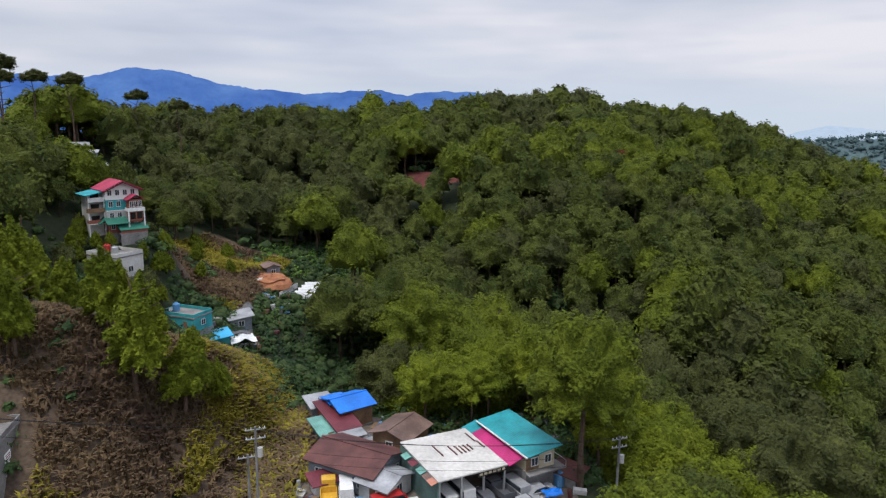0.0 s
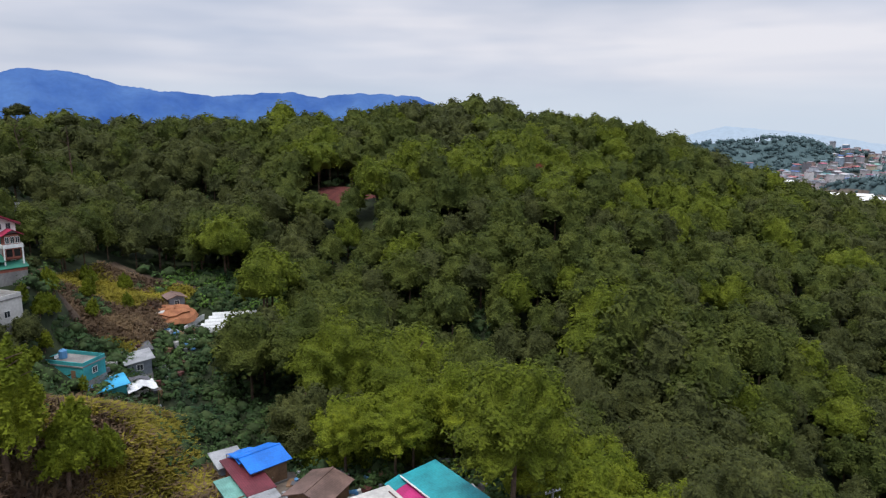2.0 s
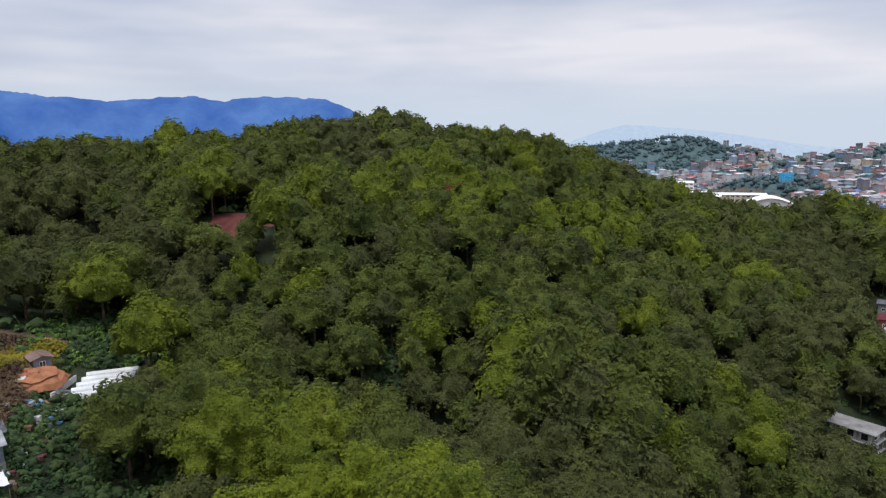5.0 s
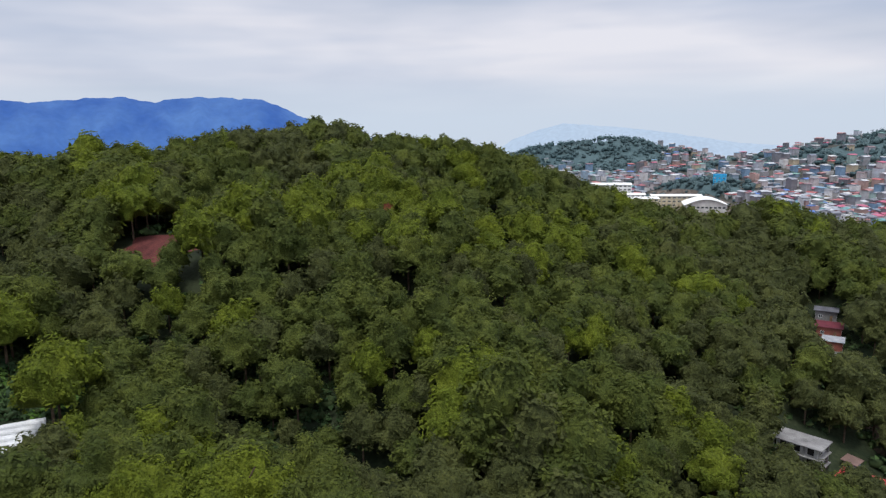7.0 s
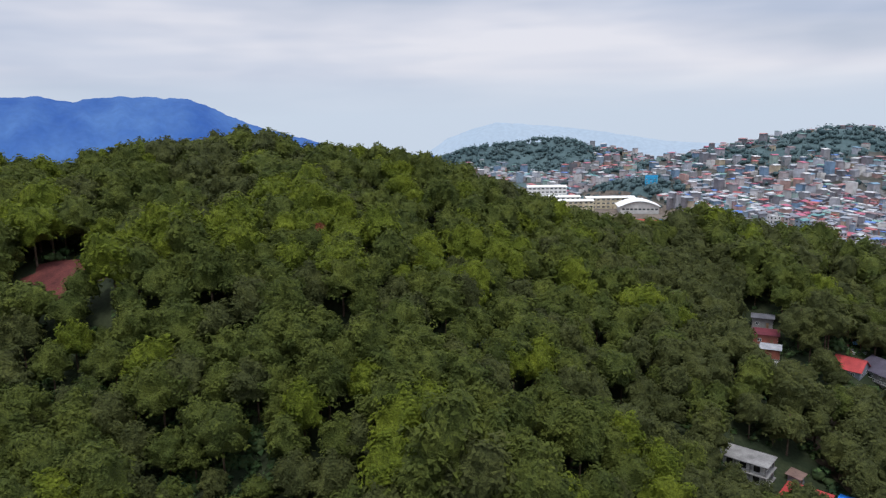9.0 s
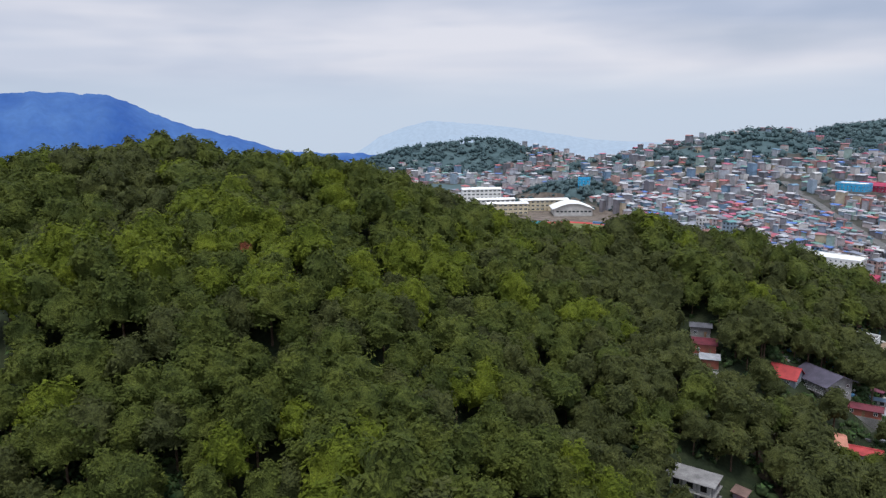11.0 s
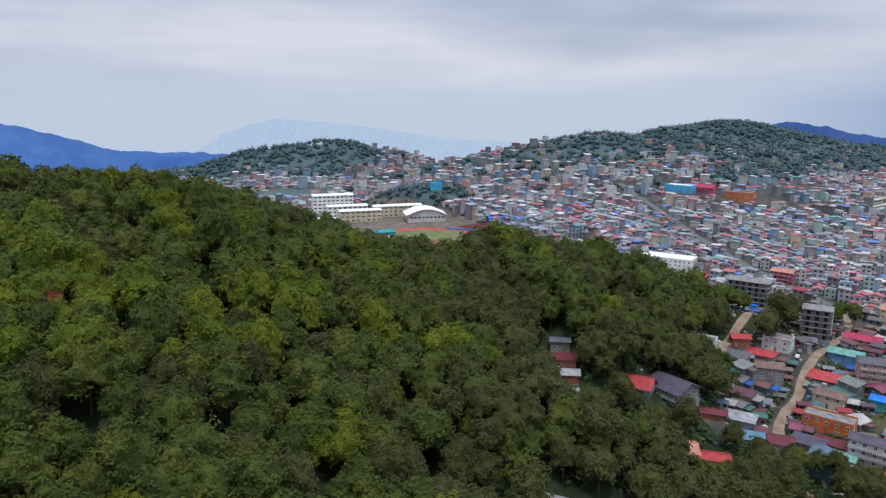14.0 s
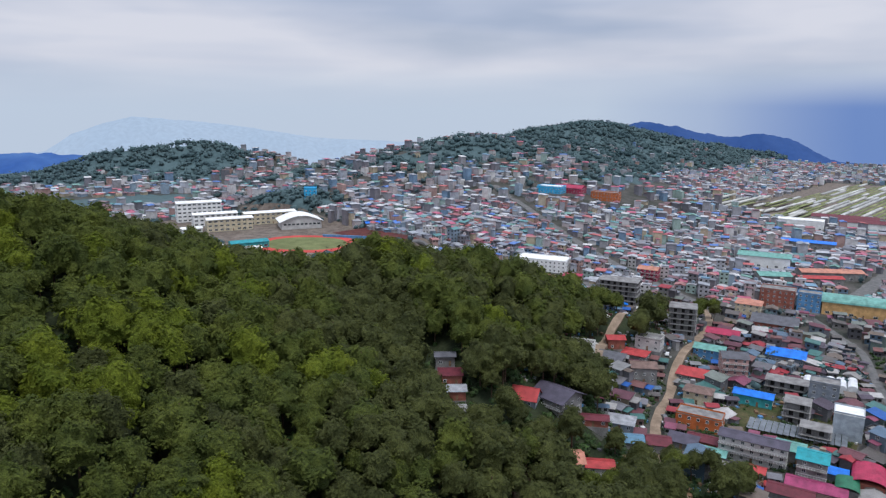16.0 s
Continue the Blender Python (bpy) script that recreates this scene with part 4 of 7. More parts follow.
open_bush = lambda x, y: ~(knoll(x, y) & (y > 130) & (wave(x, y, 7, 58) > 0.3)) & (near_road(x, y) > 1.5) & ~scar(x, y) & (np.hypot(x + 46, y - 174) > 7) & ~((x > -25) & (x < 31) & (y > 62) & (y < 104)) & ~((x > -41) & (x < -23) & (y > 163) & (y < 181))
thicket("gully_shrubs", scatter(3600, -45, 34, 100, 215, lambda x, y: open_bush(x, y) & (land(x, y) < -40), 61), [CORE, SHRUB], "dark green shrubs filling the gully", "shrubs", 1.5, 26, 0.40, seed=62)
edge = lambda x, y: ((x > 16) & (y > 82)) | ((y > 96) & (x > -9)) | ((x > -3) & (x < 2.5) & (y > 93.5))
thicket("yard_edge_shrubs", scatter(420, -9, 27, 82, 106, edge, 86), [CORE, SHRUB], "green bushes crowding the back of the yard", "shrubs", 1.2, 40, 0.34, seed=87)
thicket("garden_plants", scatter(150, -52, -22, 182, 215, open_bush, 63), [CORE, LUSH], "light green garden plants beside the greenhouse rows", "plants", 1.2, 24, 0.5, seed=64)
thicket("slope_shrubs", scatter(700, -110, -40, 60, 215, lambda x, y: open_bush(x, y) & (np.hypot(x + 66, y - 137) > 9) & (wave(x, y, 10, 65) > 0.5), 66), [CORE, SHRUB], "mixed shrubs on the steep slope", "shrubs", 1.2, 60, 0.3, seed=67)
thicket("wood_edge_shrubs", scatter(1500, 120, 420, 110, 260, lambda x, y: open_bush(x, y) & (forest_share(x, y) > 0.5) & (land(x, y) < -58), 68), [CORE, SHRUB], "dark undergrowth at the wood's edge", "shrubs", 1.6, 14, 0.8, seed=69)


def tussocks(name, spots, material, label, tall, seed, blades=5):
    """Dry grass in bent tufts, as one mesh."""
    g = np.random.default_rng(seed)
    xy = np.array(spots)
    n = len(xy)
    root = np.c_[xy, land(xy[:, 0], xy[:, 1]) - 0.1]
    root = np.repeat(root, blades, 0)
    d = g.normal(size=(n * blades, 2))
    d /= np.linalg.norm(d, axis=1)[:, None]
    h = tall * g.uniform(0.5, 1.3, (n * blades, 1))
    side = np.c_[-d[:, 1], d[:, 0], np.zeros(n * blades)] * 0.11 * tall
    d3 = np.c_[d, np.zeros(n * blades)]
    up = np.array([0, 0, 1.0])
    low = root + d3 * 0.1 * h
    mid = root + d3 * 0.35 * h + up * h * 0.75
    tip = root + d3 * 0.9 * h + up * h * 0.8
    pts = np.stack([low - side, low + side, mid + side, mid - side, tip], 1).reshape(-1, 3)
    k = np.arange(n * blades)[:, None] * 5
    me = sheet(name, pts, [k + np.array([[0, 1, 2, 3]]), k + np.array([[3, 2, 4]])], [0, 0], [material])
    return single(name, me, [], label, "grass", kind="stuff")


bank = scatter(26000, -78, -18, 58, 190, lambda x, y: knoll(x, y) & (near_road(x, y) > 0.5) & (np.hypot(x + 66, y - 137) > 8) & (np.hypot(x + 53, y - 70) > 7.5), 71)
tussocks("dry_grass", scatter(1500, -30, -19, 64, 106, lambda x, y: near_road(x, y) > 0.4, 92) + [p for p in bank if wave(p[0], p[1], 14, 72) < 0.62], GRASS, "dry brown grass and reeds on the steep knoll", 1.3, 73)
tussocks("green_grass", [p for p in bank if wave(p[0], p[1], 14, 72) >= 0.58] + scatter(7000, -46, -19, 90, 126, lambda x, y: (near_road(x, y) > 1) & (x < -21.5 - 0.4 * np.clip(y - 100, 0, 30)) & (x > -38 - 0.5 * np.clip(108 - y, -20, 14)) & (wave(x, y, 4, 93) > 0.3), 74) + scatter(700, -28, -17.5, 66, 104, lambda x, y: (near_road(x, y) > 0.4) & (np.hypot(x + 18, y - 100) > 4) & (np.hypot(x + 16, y - 96) > 3.5) & (x < -17.5 - 0.1 * (y - 84)), 90), GREEN_GRASS, "yellow green grass along the knoll's crest", 1.25, 75)

thicket("bank_shrubs", scatter(700, -70, -42, 112, 164, lambda x, y: open_bush(x, y) & (np.hypot(x + 66, y - 137) > 6) & (np.hypot(x + 62, y - 128) > 5) & (np.hypot(x + 50, y - 130) > 6), 78), [CORE, SHRUB], "dark bushes on the bank below the hillside houses", "shrubs", 1.5, 26, 0.42, seed=79)
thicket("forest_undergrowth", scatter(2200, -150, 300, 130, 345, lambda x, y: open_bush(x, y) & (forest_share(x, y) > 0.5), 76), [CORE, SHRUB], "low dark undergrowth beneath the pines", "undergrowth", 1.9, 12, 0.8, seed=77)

HOMES_ON_BANK = ((243, 181.5, 9), (233, 188.5, 6.5), (247, 171, 6), (263, 165, 6), (255, 158, 6), (262, 150, 6), (220, 166, 7), (229, 158, 6))
brush = lambda x, y: (near_road(x, y) > 1.2) & np.all([np.hypot(x - a, y - b) > r for a, b, r in HOMES_ON_BANK], 0)
thicket("bank_brush", scatter(1300, 206, 302, 124, 206, brush, 88), [CORE, SHRUB], "dark brush on the bank above the lane", "shrubs", 1.5, 26, 0.42, seed=89)
thicket("yard_shrubs", scatter(3600, 232, 430, 80, 236, lambda x, y: (near_road(x, y) > 1.0) & (town_share(x, y) > 0.1) & (wave(x, y, 16, 83) > 0.40), 84), [CORE, SHRUB], "weeds and bushes in the yards between houses", "shrubs", 1.1, 18, 0.36, seed=85)

# far woods on the hills beyond the town
far = []
g = np.random.default_rng(81)
for x0, x1, y0, y1, n, big in ((250, 1150, 400, 1150, 8600, 1.0), (1000, 2100, 300, 1050, 6200, 1.5), (300, 460, 470, 640, 420, 0.7)):
    x, y = g.uniform(x0, x1, n), g.uniform(y0, y1, n)
    high = land(x, y) - valley(x, y)
    ok = (high > 3) & (g.random(n) > town_share(x, y) * 1.02) if big >= 1 else (x > 436) | (y > 620) | ((x < 330) & (y > 490)) | ((x > 398) & (y > 562))
    for a, b in zip(x[ok], y[ok]):
        r = g.uniform(3.2, 6.2) * big
        far.append(clump(g, np.array([a, b, float(land(a, b)) + r * 0.35]), r * 1.15, 0.8, 11, r * 0.3))
# tree clumps between the houses
x, y = g.uniform(230, 1000, 2600), g.uniform(-60, 640, 2600)
ok = (town_share(x, y) > 0.4) & (wave(x, y, 34, 82) > 0.66) & (near_road(x, y) > 3)
for a, b in zip(x[ok], y[ok]):
    r = g.uniform(1.6, 3.6)
    far.append(clump(g, np.array([a, b, float(land(a, b)) + r * 0.8]), r, 1.0, 14, r * 0.34))
pts, tris, quads = gather(far)
# the foliage colour carries the haze of distance
single("far_woods", sheet("far_woods", pts, [tris, quads], [0, 0], [HAZED_LEAVES], (0,)), [], "wooded hilltops beyond the town", "woods", kind="stuff")

# ---- houses ----
GRID = -84.0  # the town's usual direction
CACHE = {}
TAKEN = []  # (x, y, radius) of ground that is built on


def window_meshes(w, h):
    """A frame of four bars with a crossbar, and its pane; it faces -y, with its foot at z = 0."""
    key = (round(w, 1), round(h, 1))
    if key not in CACHE:
        g, b = Geo(), 0.09
        g.box(-w / 2, -0.07, 0, -w / 2 + b, 0.03, h).box(w / 2 - b, -0.07, 0, w / 2, 0.03, h)
        g.box(-w / 2 + b, -0.07, 0, w / 2 - b, 0.03, b).box(-w / 2 + b, -0.07, h - b, w / 2 - b, 0.03, h)
        g.box(-0.04, -0.05, b, 0.04, 0.03, h - b)
        CACHE[key] = (g.mesh("window", [FRAME]), Geo().box(-w / 2 + b, -0.03, b, w / 2 - b, -0.01, h - b).mesh("pane", [GLASS]))
    return CACHE[key]


def window(parent, x, y, z, turn, w=1.2, h=1.2):
    frame_mesh, pane_mesh = window_meshes(w, h)
    ob = part("window", frame_mesh, FRAME, parent, m=pose(x, y, z, 0, 0, turn))
    part("pane", pane_mesh, GLASS, ob)


def sides(w, d):
    """The four walls: middle, turn and length."""
    return ((0, -d / 2, 0, w), (w / 2, 0, 90, d), (0, d / 2, 180, w), (-w / 2, 0, -90, d))


def roof_geo(kind, w, d, top, over=0.6, rise=0.32, thick=0.14):
    """A roof over a w by d house: gable, hip, shed or flat."""
    g = Geo()
    a, b = w / 2 + over, d / 2 + over
    if kind == "gable":
        low, high = top - over * rise, top + d / 2 * rise
        g.slab([(-a, -b, low), (a, -b, low), (a, 0, high), (-a, 0, high)], thick)
        g.slab([(-a, 0, high), (a, 0, high), (a, b, low), (-a, b, low)], thick)
        g.box(-a - 0.02, -0.16, high - 0.06, a + 0.02, 0.16, high + 0.05)
    elif kind == "hip":
        low, high, e = top - over * rise, top + d / 2 * rise, max(0.4, w / 2 - d / 2)
        g.add([(-a, -b, low), (a, -b, low), (a, b, low), (-a, b, low), (-e, 0, high), (e, 0, high), (-a, -b, low - 0.15), (a, -b, low - 0.15), (a, b, low - 0.15), (-a, b, low - 0.15)],
              [[0, 1, 5, 4], [1, 2, 5], [2, 3, 4, 5], [3, 0, 4], [6, 7, 1, 0], [7, 8, 2, 1], [8, 9, 3, 2], [9, 6, 0, 3], [9, 8, 7, 6]])
    elif kind == "shed":
        low, high = top + 0.02, top + 0.02 + d * 0.16
        g.slab([(-a, -b, low), (a, -b, low), (a, b, high), (-a, b, high)], thick)
    elif kind == "arch":
        n = 10
        ring = lambda x, lift: [(x, -b * math.cos(math.pi * i / n), top - 0.1 + d * 0.22 * math.sin(math.pi * i / n) + lift) for i in range(n + 1)]
        g.loft([ring(u, 0) + ring(u, thick)[::-1] for u in (-a, a)])
    else:
        g.box(-w / 2 - 0.12, -d / 2 - 0.12, top, w / 2 + 0.12, d / 2 + 0.12, top + 0.22)
    return g


def wall_geo(kind, w, d, top, rise=0.32):
    g = Geo()
    a, b = w / 2, d / 2
    if kind == "gable":
        peak = top + b * rise - 0.16
        g.add([(-a, -b, 0), (a, -b, 0), (a, b, 0), (-a, b, 0), (-a, -b, top - 0.05), (a, -b, top - 0.05), (a, b, top - 0.05), (-a, b, top - 0.05), (-a, 0, peak), (a, 0, peak)],
              [[3, 2, 1, 0], [0, 1, 5, 4], [2, 3, 7, 6], [1, 2, 6, 9, 5], [3, 0, 4, 8, 7], [4, 5, 9, 8], [6, 7, 8, 9]])
    elif kind == "shed":
        up = d * 0.16 - 0.1
        g.loft([[(-a, -b, 0), (a, -b, 0), (a, b, 0), (-a, b, 0)], [(-a, -b, top - 0.1), (a, -b, top - 0.1), (a, b, top + up), (-a, b, top + up)]])
    else:
        g.box(-a, -b, 0, a, b, top - 0.02)
    return g


def house(x, y, yaw, w, d, floors, roof, wall, sheet_mat, label, category="house", name="house", group="", tall=2.8, z=None, rows=True, balcony=False, gap=2.9, rise=0.32, size=(1.2, 1.2), door=True, over=0.6):
    z = ground_z(x, y) if z is None else z
    TAKEN.append((x, y, max(w, d) * 0.5 + 1.0))
    h = thing(name, pose(x, y, z, 0, 0, yaw), label, category, group)
    top = floors * tall
    part("foundation", Geo().box(-w / 2 - 0.12, -d / 2 - 0.12, -4, w / 2 + 0.12, d / 2 + 0.12, 0.0), CONCRETE, h)
    part("wall", wall_geo(roof, w, d, top, rise), wall, h)
    part("roof", roof_geo(roof, w, d, top, rise=rise, over=over), sheet_mat, h)
    if roof == "flat":
        g = Geo()
        for sx, sy, ex, ey in ((-w / 2, -d / 2, w / 2, -d / 2 + 0.15), (-w / 2, d / 2 - 0.15, w / 2, d / 2), (-w / 2, -d / 2 + 0.15, -w / 2 + 0.15, d / 2 - 0.15), (w / 2 - 0.15, -d / 2 + 0.15, w / 2, d / 2 - 0.15)):
            g.box(sx, sy, top + 0.224, ex, ey, top + 0.85)
        part("parapet", g, wall, h)
    if rows:
        for mx, my, turn, long in sides(w, d):
            n = max(1, int((long - 0.8) / gap))
            for k in range(int(math.ceil(floors))):
                foot = k * tall + 0.95
                if foot + size[1] > top - 0.2:
                    continue
                for i in range(n):
                    if door and k == 0 and turn == 0 and i == n // 2:
                        continue
                    s = (i - (n - 1) / 2) * long / n
                    c, sn = math.cos(radians(turn)), math.sin(radians(turn))
                    window(h, mx + s * c + 0.02 * sn, my + s * sn - 0.02 * c, foot, turn, *size)
    if door:
        n = max(1, int((w - 0.8) / gap))
        s = (n // 2 - (n - 1) / 2) * w / n
        ob = part("door", Geo().box(s - 0.45, -d / 2 - 0.06, 0.02, s + 0.45, -d / 2 + 0.02, 2.05), WOOD, h)
        part("handle", Geo().box(s + 0.30, -d / 2 - 0.11, 0.98, s + 0.36, -d / 2 - 0.05, 1.10), STEEL, ob)
    if balcony:
        for k in range(1, int(floors)):
            zz = k * tall
            ob = part("balcony", Geo().box(-w / 2, -d / 2 - 1.3, zz - 0.15, w / 2, -d / 2 - 0.005, zz), CONCRETE, h)
            g = Geo().box(-w / 2, -d / 2 - 1.3, zz + 0.9, w / 2, -d / 2 - 1.22, zz + 0.98)
            for i in range(int(w / 0.9) + 1):
                u = -w / 2 + 0.05 + i * (w - 0.1) / max(1, int(w / 0.9))
                g.box(u - 0.03, -d / 2 - 1.28, zz, u + 0.03, -d / 2 - 1.24, zz + 0.9)
            part("railing", g, FRAME, ob)
    return h


def frame_building(x, y, yaw, w, d, floors, label, fill=CONCRETE, tall=3.0, z=None, name="unfinished_building"):
    """Bare concrete slabs on columns with set-back infill walls and dark plates that stand for unlit openings."""
    z = ground_z(x, y) if z is None else z
    TAKEN.append((x, y, max(w, d) * 0.5 + 1.5))
    h = thing(name, pose(x, y, z, 0, 0, yaw), label, "building")
    part("foundation", Geo().box(-w / 2, -d / 2, -7, w / 2, d / 2, 0.0), CONCRETE, h)
    nx_, ny_ = max(2, int(w / 4) + 1), max(2, int(d / 4) + 1)
    pillar = Geo().box(-0.2, -0.2, 0, 0.2, 0.2, tall - 0.22).mesh("column", [CONCRETE])
    rng2 = random.Random(int(x * 7 + y))
    for k in range(floors):
        zz = k * tall
        part("floor_slab", Geo().box(-w / 2 - 0.5, -d / 2 - 0.5, zz + tall - 0.22, w / 2 + 0.5, d / 2 + 0.5, zz + tall), CONCRETE, h)
        for i in range(nx_):
            for j in range(ny_):
                if i in (0, nx_ - 1) or j in (0, ny_ - 1):
                    part("column", pillar, CONCRETE, h, m=pose(-w / 2 + 0.25 + i * (w - 0.5) / (nx_ - 1), -d / 2 + 0.25 + j * (d - 0.5) / (ny_ - 1), zz))
        part("infill_wall", Geo().box(-w / 2 + 0.8, -d / 2 + 0.8, zz, w / 2 - 0.8, d / 2 - 0.8, zz + tall - 0.222), fill, h)
        for mx, my, turn, long in sides(w - 1.6, d - 1.6):
            for i in range(nx_ - 1 if turn in (0, 180) else ny_ - 1):
                if rng2.random() < 0.8:
                    count = nx_ - 1 if turn in (0, 180) else ny_ - 1
                    s = (i - (count - 1) / 2) * long / count
                    c, sn = math.cos(radians(turn)), math.sin(radians(turn))
                    part("opening", Geo().box(-0.8, -0.03, 0.4, 0.8, 0.02, 2.3), DARK, h, m=pose(mx + s * c, my + s * sn, zz, 0, 0, turn))
    return h


def tank(x, y, z, material, label, r=0.6, tall=1.5):
    t = thing("water_tank", pose(x, y, z), label, "water tank", "rooftop water tanks")
    ring = lambda rr, zz: [(rr * math.cos(i * math.tau / 14), rr * math.sin(i * math.tau / 14), zz) for i in range(14)]
    part("tank", Geo().loft([ring(r * 0.95, 0), ring(r, 0.1), ring(r, tall * 0.5), ring(r * 0.97, tall * 0.52), ring(r, tall * 0.55), ring(r, tall * 0.86), ring(r * 0.55, tall)]), material, t)
    part("lid", Geo().loft([ring(r * 0.3, tall), ring(r * 0.3, tall + 0.1)]), material, t)
    return t


def tarp(x, y, z, yaw, w, d, material, label, sag=0.25, name="tarpaulin"):
    """A draped sheet with a slack, uneven surface and a thickness, on four poles."""
    t = thing(name, pose(x, y, z, 0, 0, yaw), label, "tarpaulin")
    n = 8
    tops = [[(-w / 2 + w * i / n, -d / 2 + d * j / n, sag * (math.sin(i * 1.3 + j) * 0.3 + math.cos(j * 1.7 + x) * 0.3) + 0.25 * d * (0.5 - abs(j / n - 0.5))) for j in range(n + 1)] for i in range(n + 1)]
    g = Geo()
    flat = [p for row in tops for p in row]
    under = [(a, b, c - 0.05) for a, b, c in flat]
    k = (n + 1) ** 2
    quad = [[i * (n + 1) + j, (i + 1) * (n + 1) + j, (i + 1) * (n + 1) + j + 1, i * (n + 1) + j + 1] for i in range(n) for j in range(n)]
    rim = [i * (n + 1) for i in range(n + 1)] + [n * (n + 1) + j for j in range(1, n + 1)] + [i * (n + 1) + n for i in range(n - 1, -1, -1)] + [j for j in range(n - 1, 0, -1)]
    g.add(flat + under, quad + [[a + k for a in q[::-1]] for q in quad] + [[rim[i], rim[i] + k, rim[(i + 1) % len(rim)] + k, rim[(i + 1) % len(rim)]] for i in range(len(rim))])
    part("sheet", g, material, t)
    foot = ground_z(x, y) - z - 0.5
    for sx in (-1, 1):
        for sy in (-1, 1):
            part("pole", Geo().rod((sx * (w / 2 - 0.1), sy * (d / 2 - 0.1), min(foot, -0.6)), (sx * (w / 2 - 0.1), sy * (d / 2 - 0.1), 0.02), 0.05, 0.05), WOOD, t)
    return t


# ---- vehicles ----
def vehicle(name, x, y, z, yaw, body_paint, label, category, long=4.3, wide=1.75, high=1.5, shape="car"):
    v = thing(name, pose(x, y, z, 0, 0, yaw), label, category, "parked vehicles")
    a, b = long / 2, wide / 2
    if shape == "car":
        side = [(-a, 0.35), (a, 0.35), (a, 0.7), (a * 0.9, 0.82), (a * 0.42, 0.92), (-a * 0.75, 0.95), (-a, 0.85)]
        cab = [(a * 0.45, 0.92), (a * 0.12, high), (-a * 0.55, high), (-a * 0.85, 0.93)]
    elif shape == "van":
        side = [(-a, 0.4), (a, 0.4), (a, 1.0), (a * 0.86, 1.1), (-a, 1.1)]
        cab = [(a * 0.88, 1.1), (a * 0.66, high), (-a * 0.98, high), (-a, 1.1)]
    else:
        side = [(-a, 0.5), (a, 0.5), (a, 1.1), (a * 0.95, 1.2), (a * 0.3, 1.2), (a * 0.3, 0.8), (-a, 0.8)]
        cab = [(a * 0.95, 1.2), (a * 0.85, high), (a * 0.36, high), (a * 0.32, 1.2)]

    def extrude(profile, half, tuck):
        n = len(profile)
        return [[(px_, -half + tuck, pz_) for px_, pz_ in profile], [(px_, half - tuck, pz_) for px_, pz_ in profile]]

    part("body", Geo().loft(extrude(side, b, 0)), body_paint, v)
    top_ = part("cabin", Geo().loft(extrude(cab, b, 0.12)), body_paint, v)
    for sgn in (-1, 1):
        zs = [p[1] for p in cab]
        inset = [(cx_ * 0.94 + 0.0, 0.5 * (min(zs) + max(zs)) + (cz_ - 0.5 * (min(zs) + max(zs))) * 0.7) for cx_, cz_ in cab]
        part("side_window", Geo().loft([[(px_, sgn * (b - 0.13), pz_) for px_, pz_ in inset], [(px_, sgn * (b - 0.105), pz_) for px_, pz_ in inset]]), GLASS, top_)
        part("headlight", Geo().box(a - 0.02, sgn * b * 0.62 - 0.16, 0.62, a + 0.03, sgn * b * 0.62 + 0.16, 0.76), FRAME, v)
    (x0_, z0_), (x1_, z1_) = cab[0], cab[1]
    part("windscreen", Geo().slab([(x0_ - 0.02, -b + 0.2, z0_ + 0.08), (x0_ - 0.02, b - 0.2, z0_ + 0.08), (x1_ + 0.06, b - 0.2, z1_ - 0.06), (x1_ + 0.06, -b + 0.2, z1_ - 0.06)], -0.05), GLASS, top_)
    if shape == "truck":
        part("load_bed", Geo().box(-a, -b - 0.05, 0.8, a * 0.28, -b + 0.04, 1.5).box(-a, b - 0.04, 0.8, a * 0.28, b + 0.05, 1.5).box(-a, -b + 0.04, 0.8, -a + 0.08, b - 0.04, 1.5).box(a * 0.22, -b + 0.04, 0.8, a * 0.28, b - 0.04, 1.6), body_paint, v)
    if "wheel" not in CACHE:
        CACHE["wheel"] = Geo().rod((0, -0.11, 0), (0, 0.11, 0), 0.34, 0.34, 14).mesh("wheel", [RUBBER])
        CACHE["rim"] = Geo().rod((0, -0.125, 0), (0, 0.125, 0), 0.19, 0.19, 10).mesh("rim", [STEEL])
    for sx in (-0.62, 0.62):
        for sy in (-1, 1):
            w_ = part("wheel", CACHE["wheel"], RUBBER, v, m=pose(sx * a, sy * (b - 0.1), 0.34))
            part("rim", CACHE["rim"], STEEL, w_)
    return v


# ---- the yard on the spur ----
P = -47.5  # level of the yard
YARD_TURN = 29.0
# workshop with the long white roof, open towards the camera's side
TAKEN.append((1.5, 82.6, 8))
shop = thing("workshop", pose(1.55, 82.6, P, 0, 0, YARD_TURN), "open vehicle workshop with a flat stained white roof", "workshop")
part("roof", Geo().slab([(-5.0, -5.4, 4.55), (5.0, -5.4, 4.35), (5.0, 5.3, 4.75), (-5.0, 5.3, 4.95)], 0.18), PALE_ROOF, shop, "white painted roof with rust streaks")
for i, (u, v, l) in enumerate(((0.2, 0.4, 2.6), (1.0, 0.3, 2.2), (1.6, 0.2, 2.0), (2.2, 0.2, 1.9), (2.8, 0.3, 1.6), (-1.6, 1.2, 3.2), (4.2, 2.6, 2.6), (4.5, 0.4, 2.0))):
    part("rust_streak", Geo().box(u - 0.09, v - l / 2, 4.50 + 0.037 * (v + 5) - 0.02 * u, u + 0.09, v + l / 2, 4.585 + 0.037 * (v + 5) - 0.02 * u), RUST, shop)
part("side_wall", Geo().box(-5.0, -5.3, 0, -4.85, 5.2, 4.5), paint("green_sheet_wall", (0.12, 0.20, 0.18), 0.4, ribs=0.3), shop)
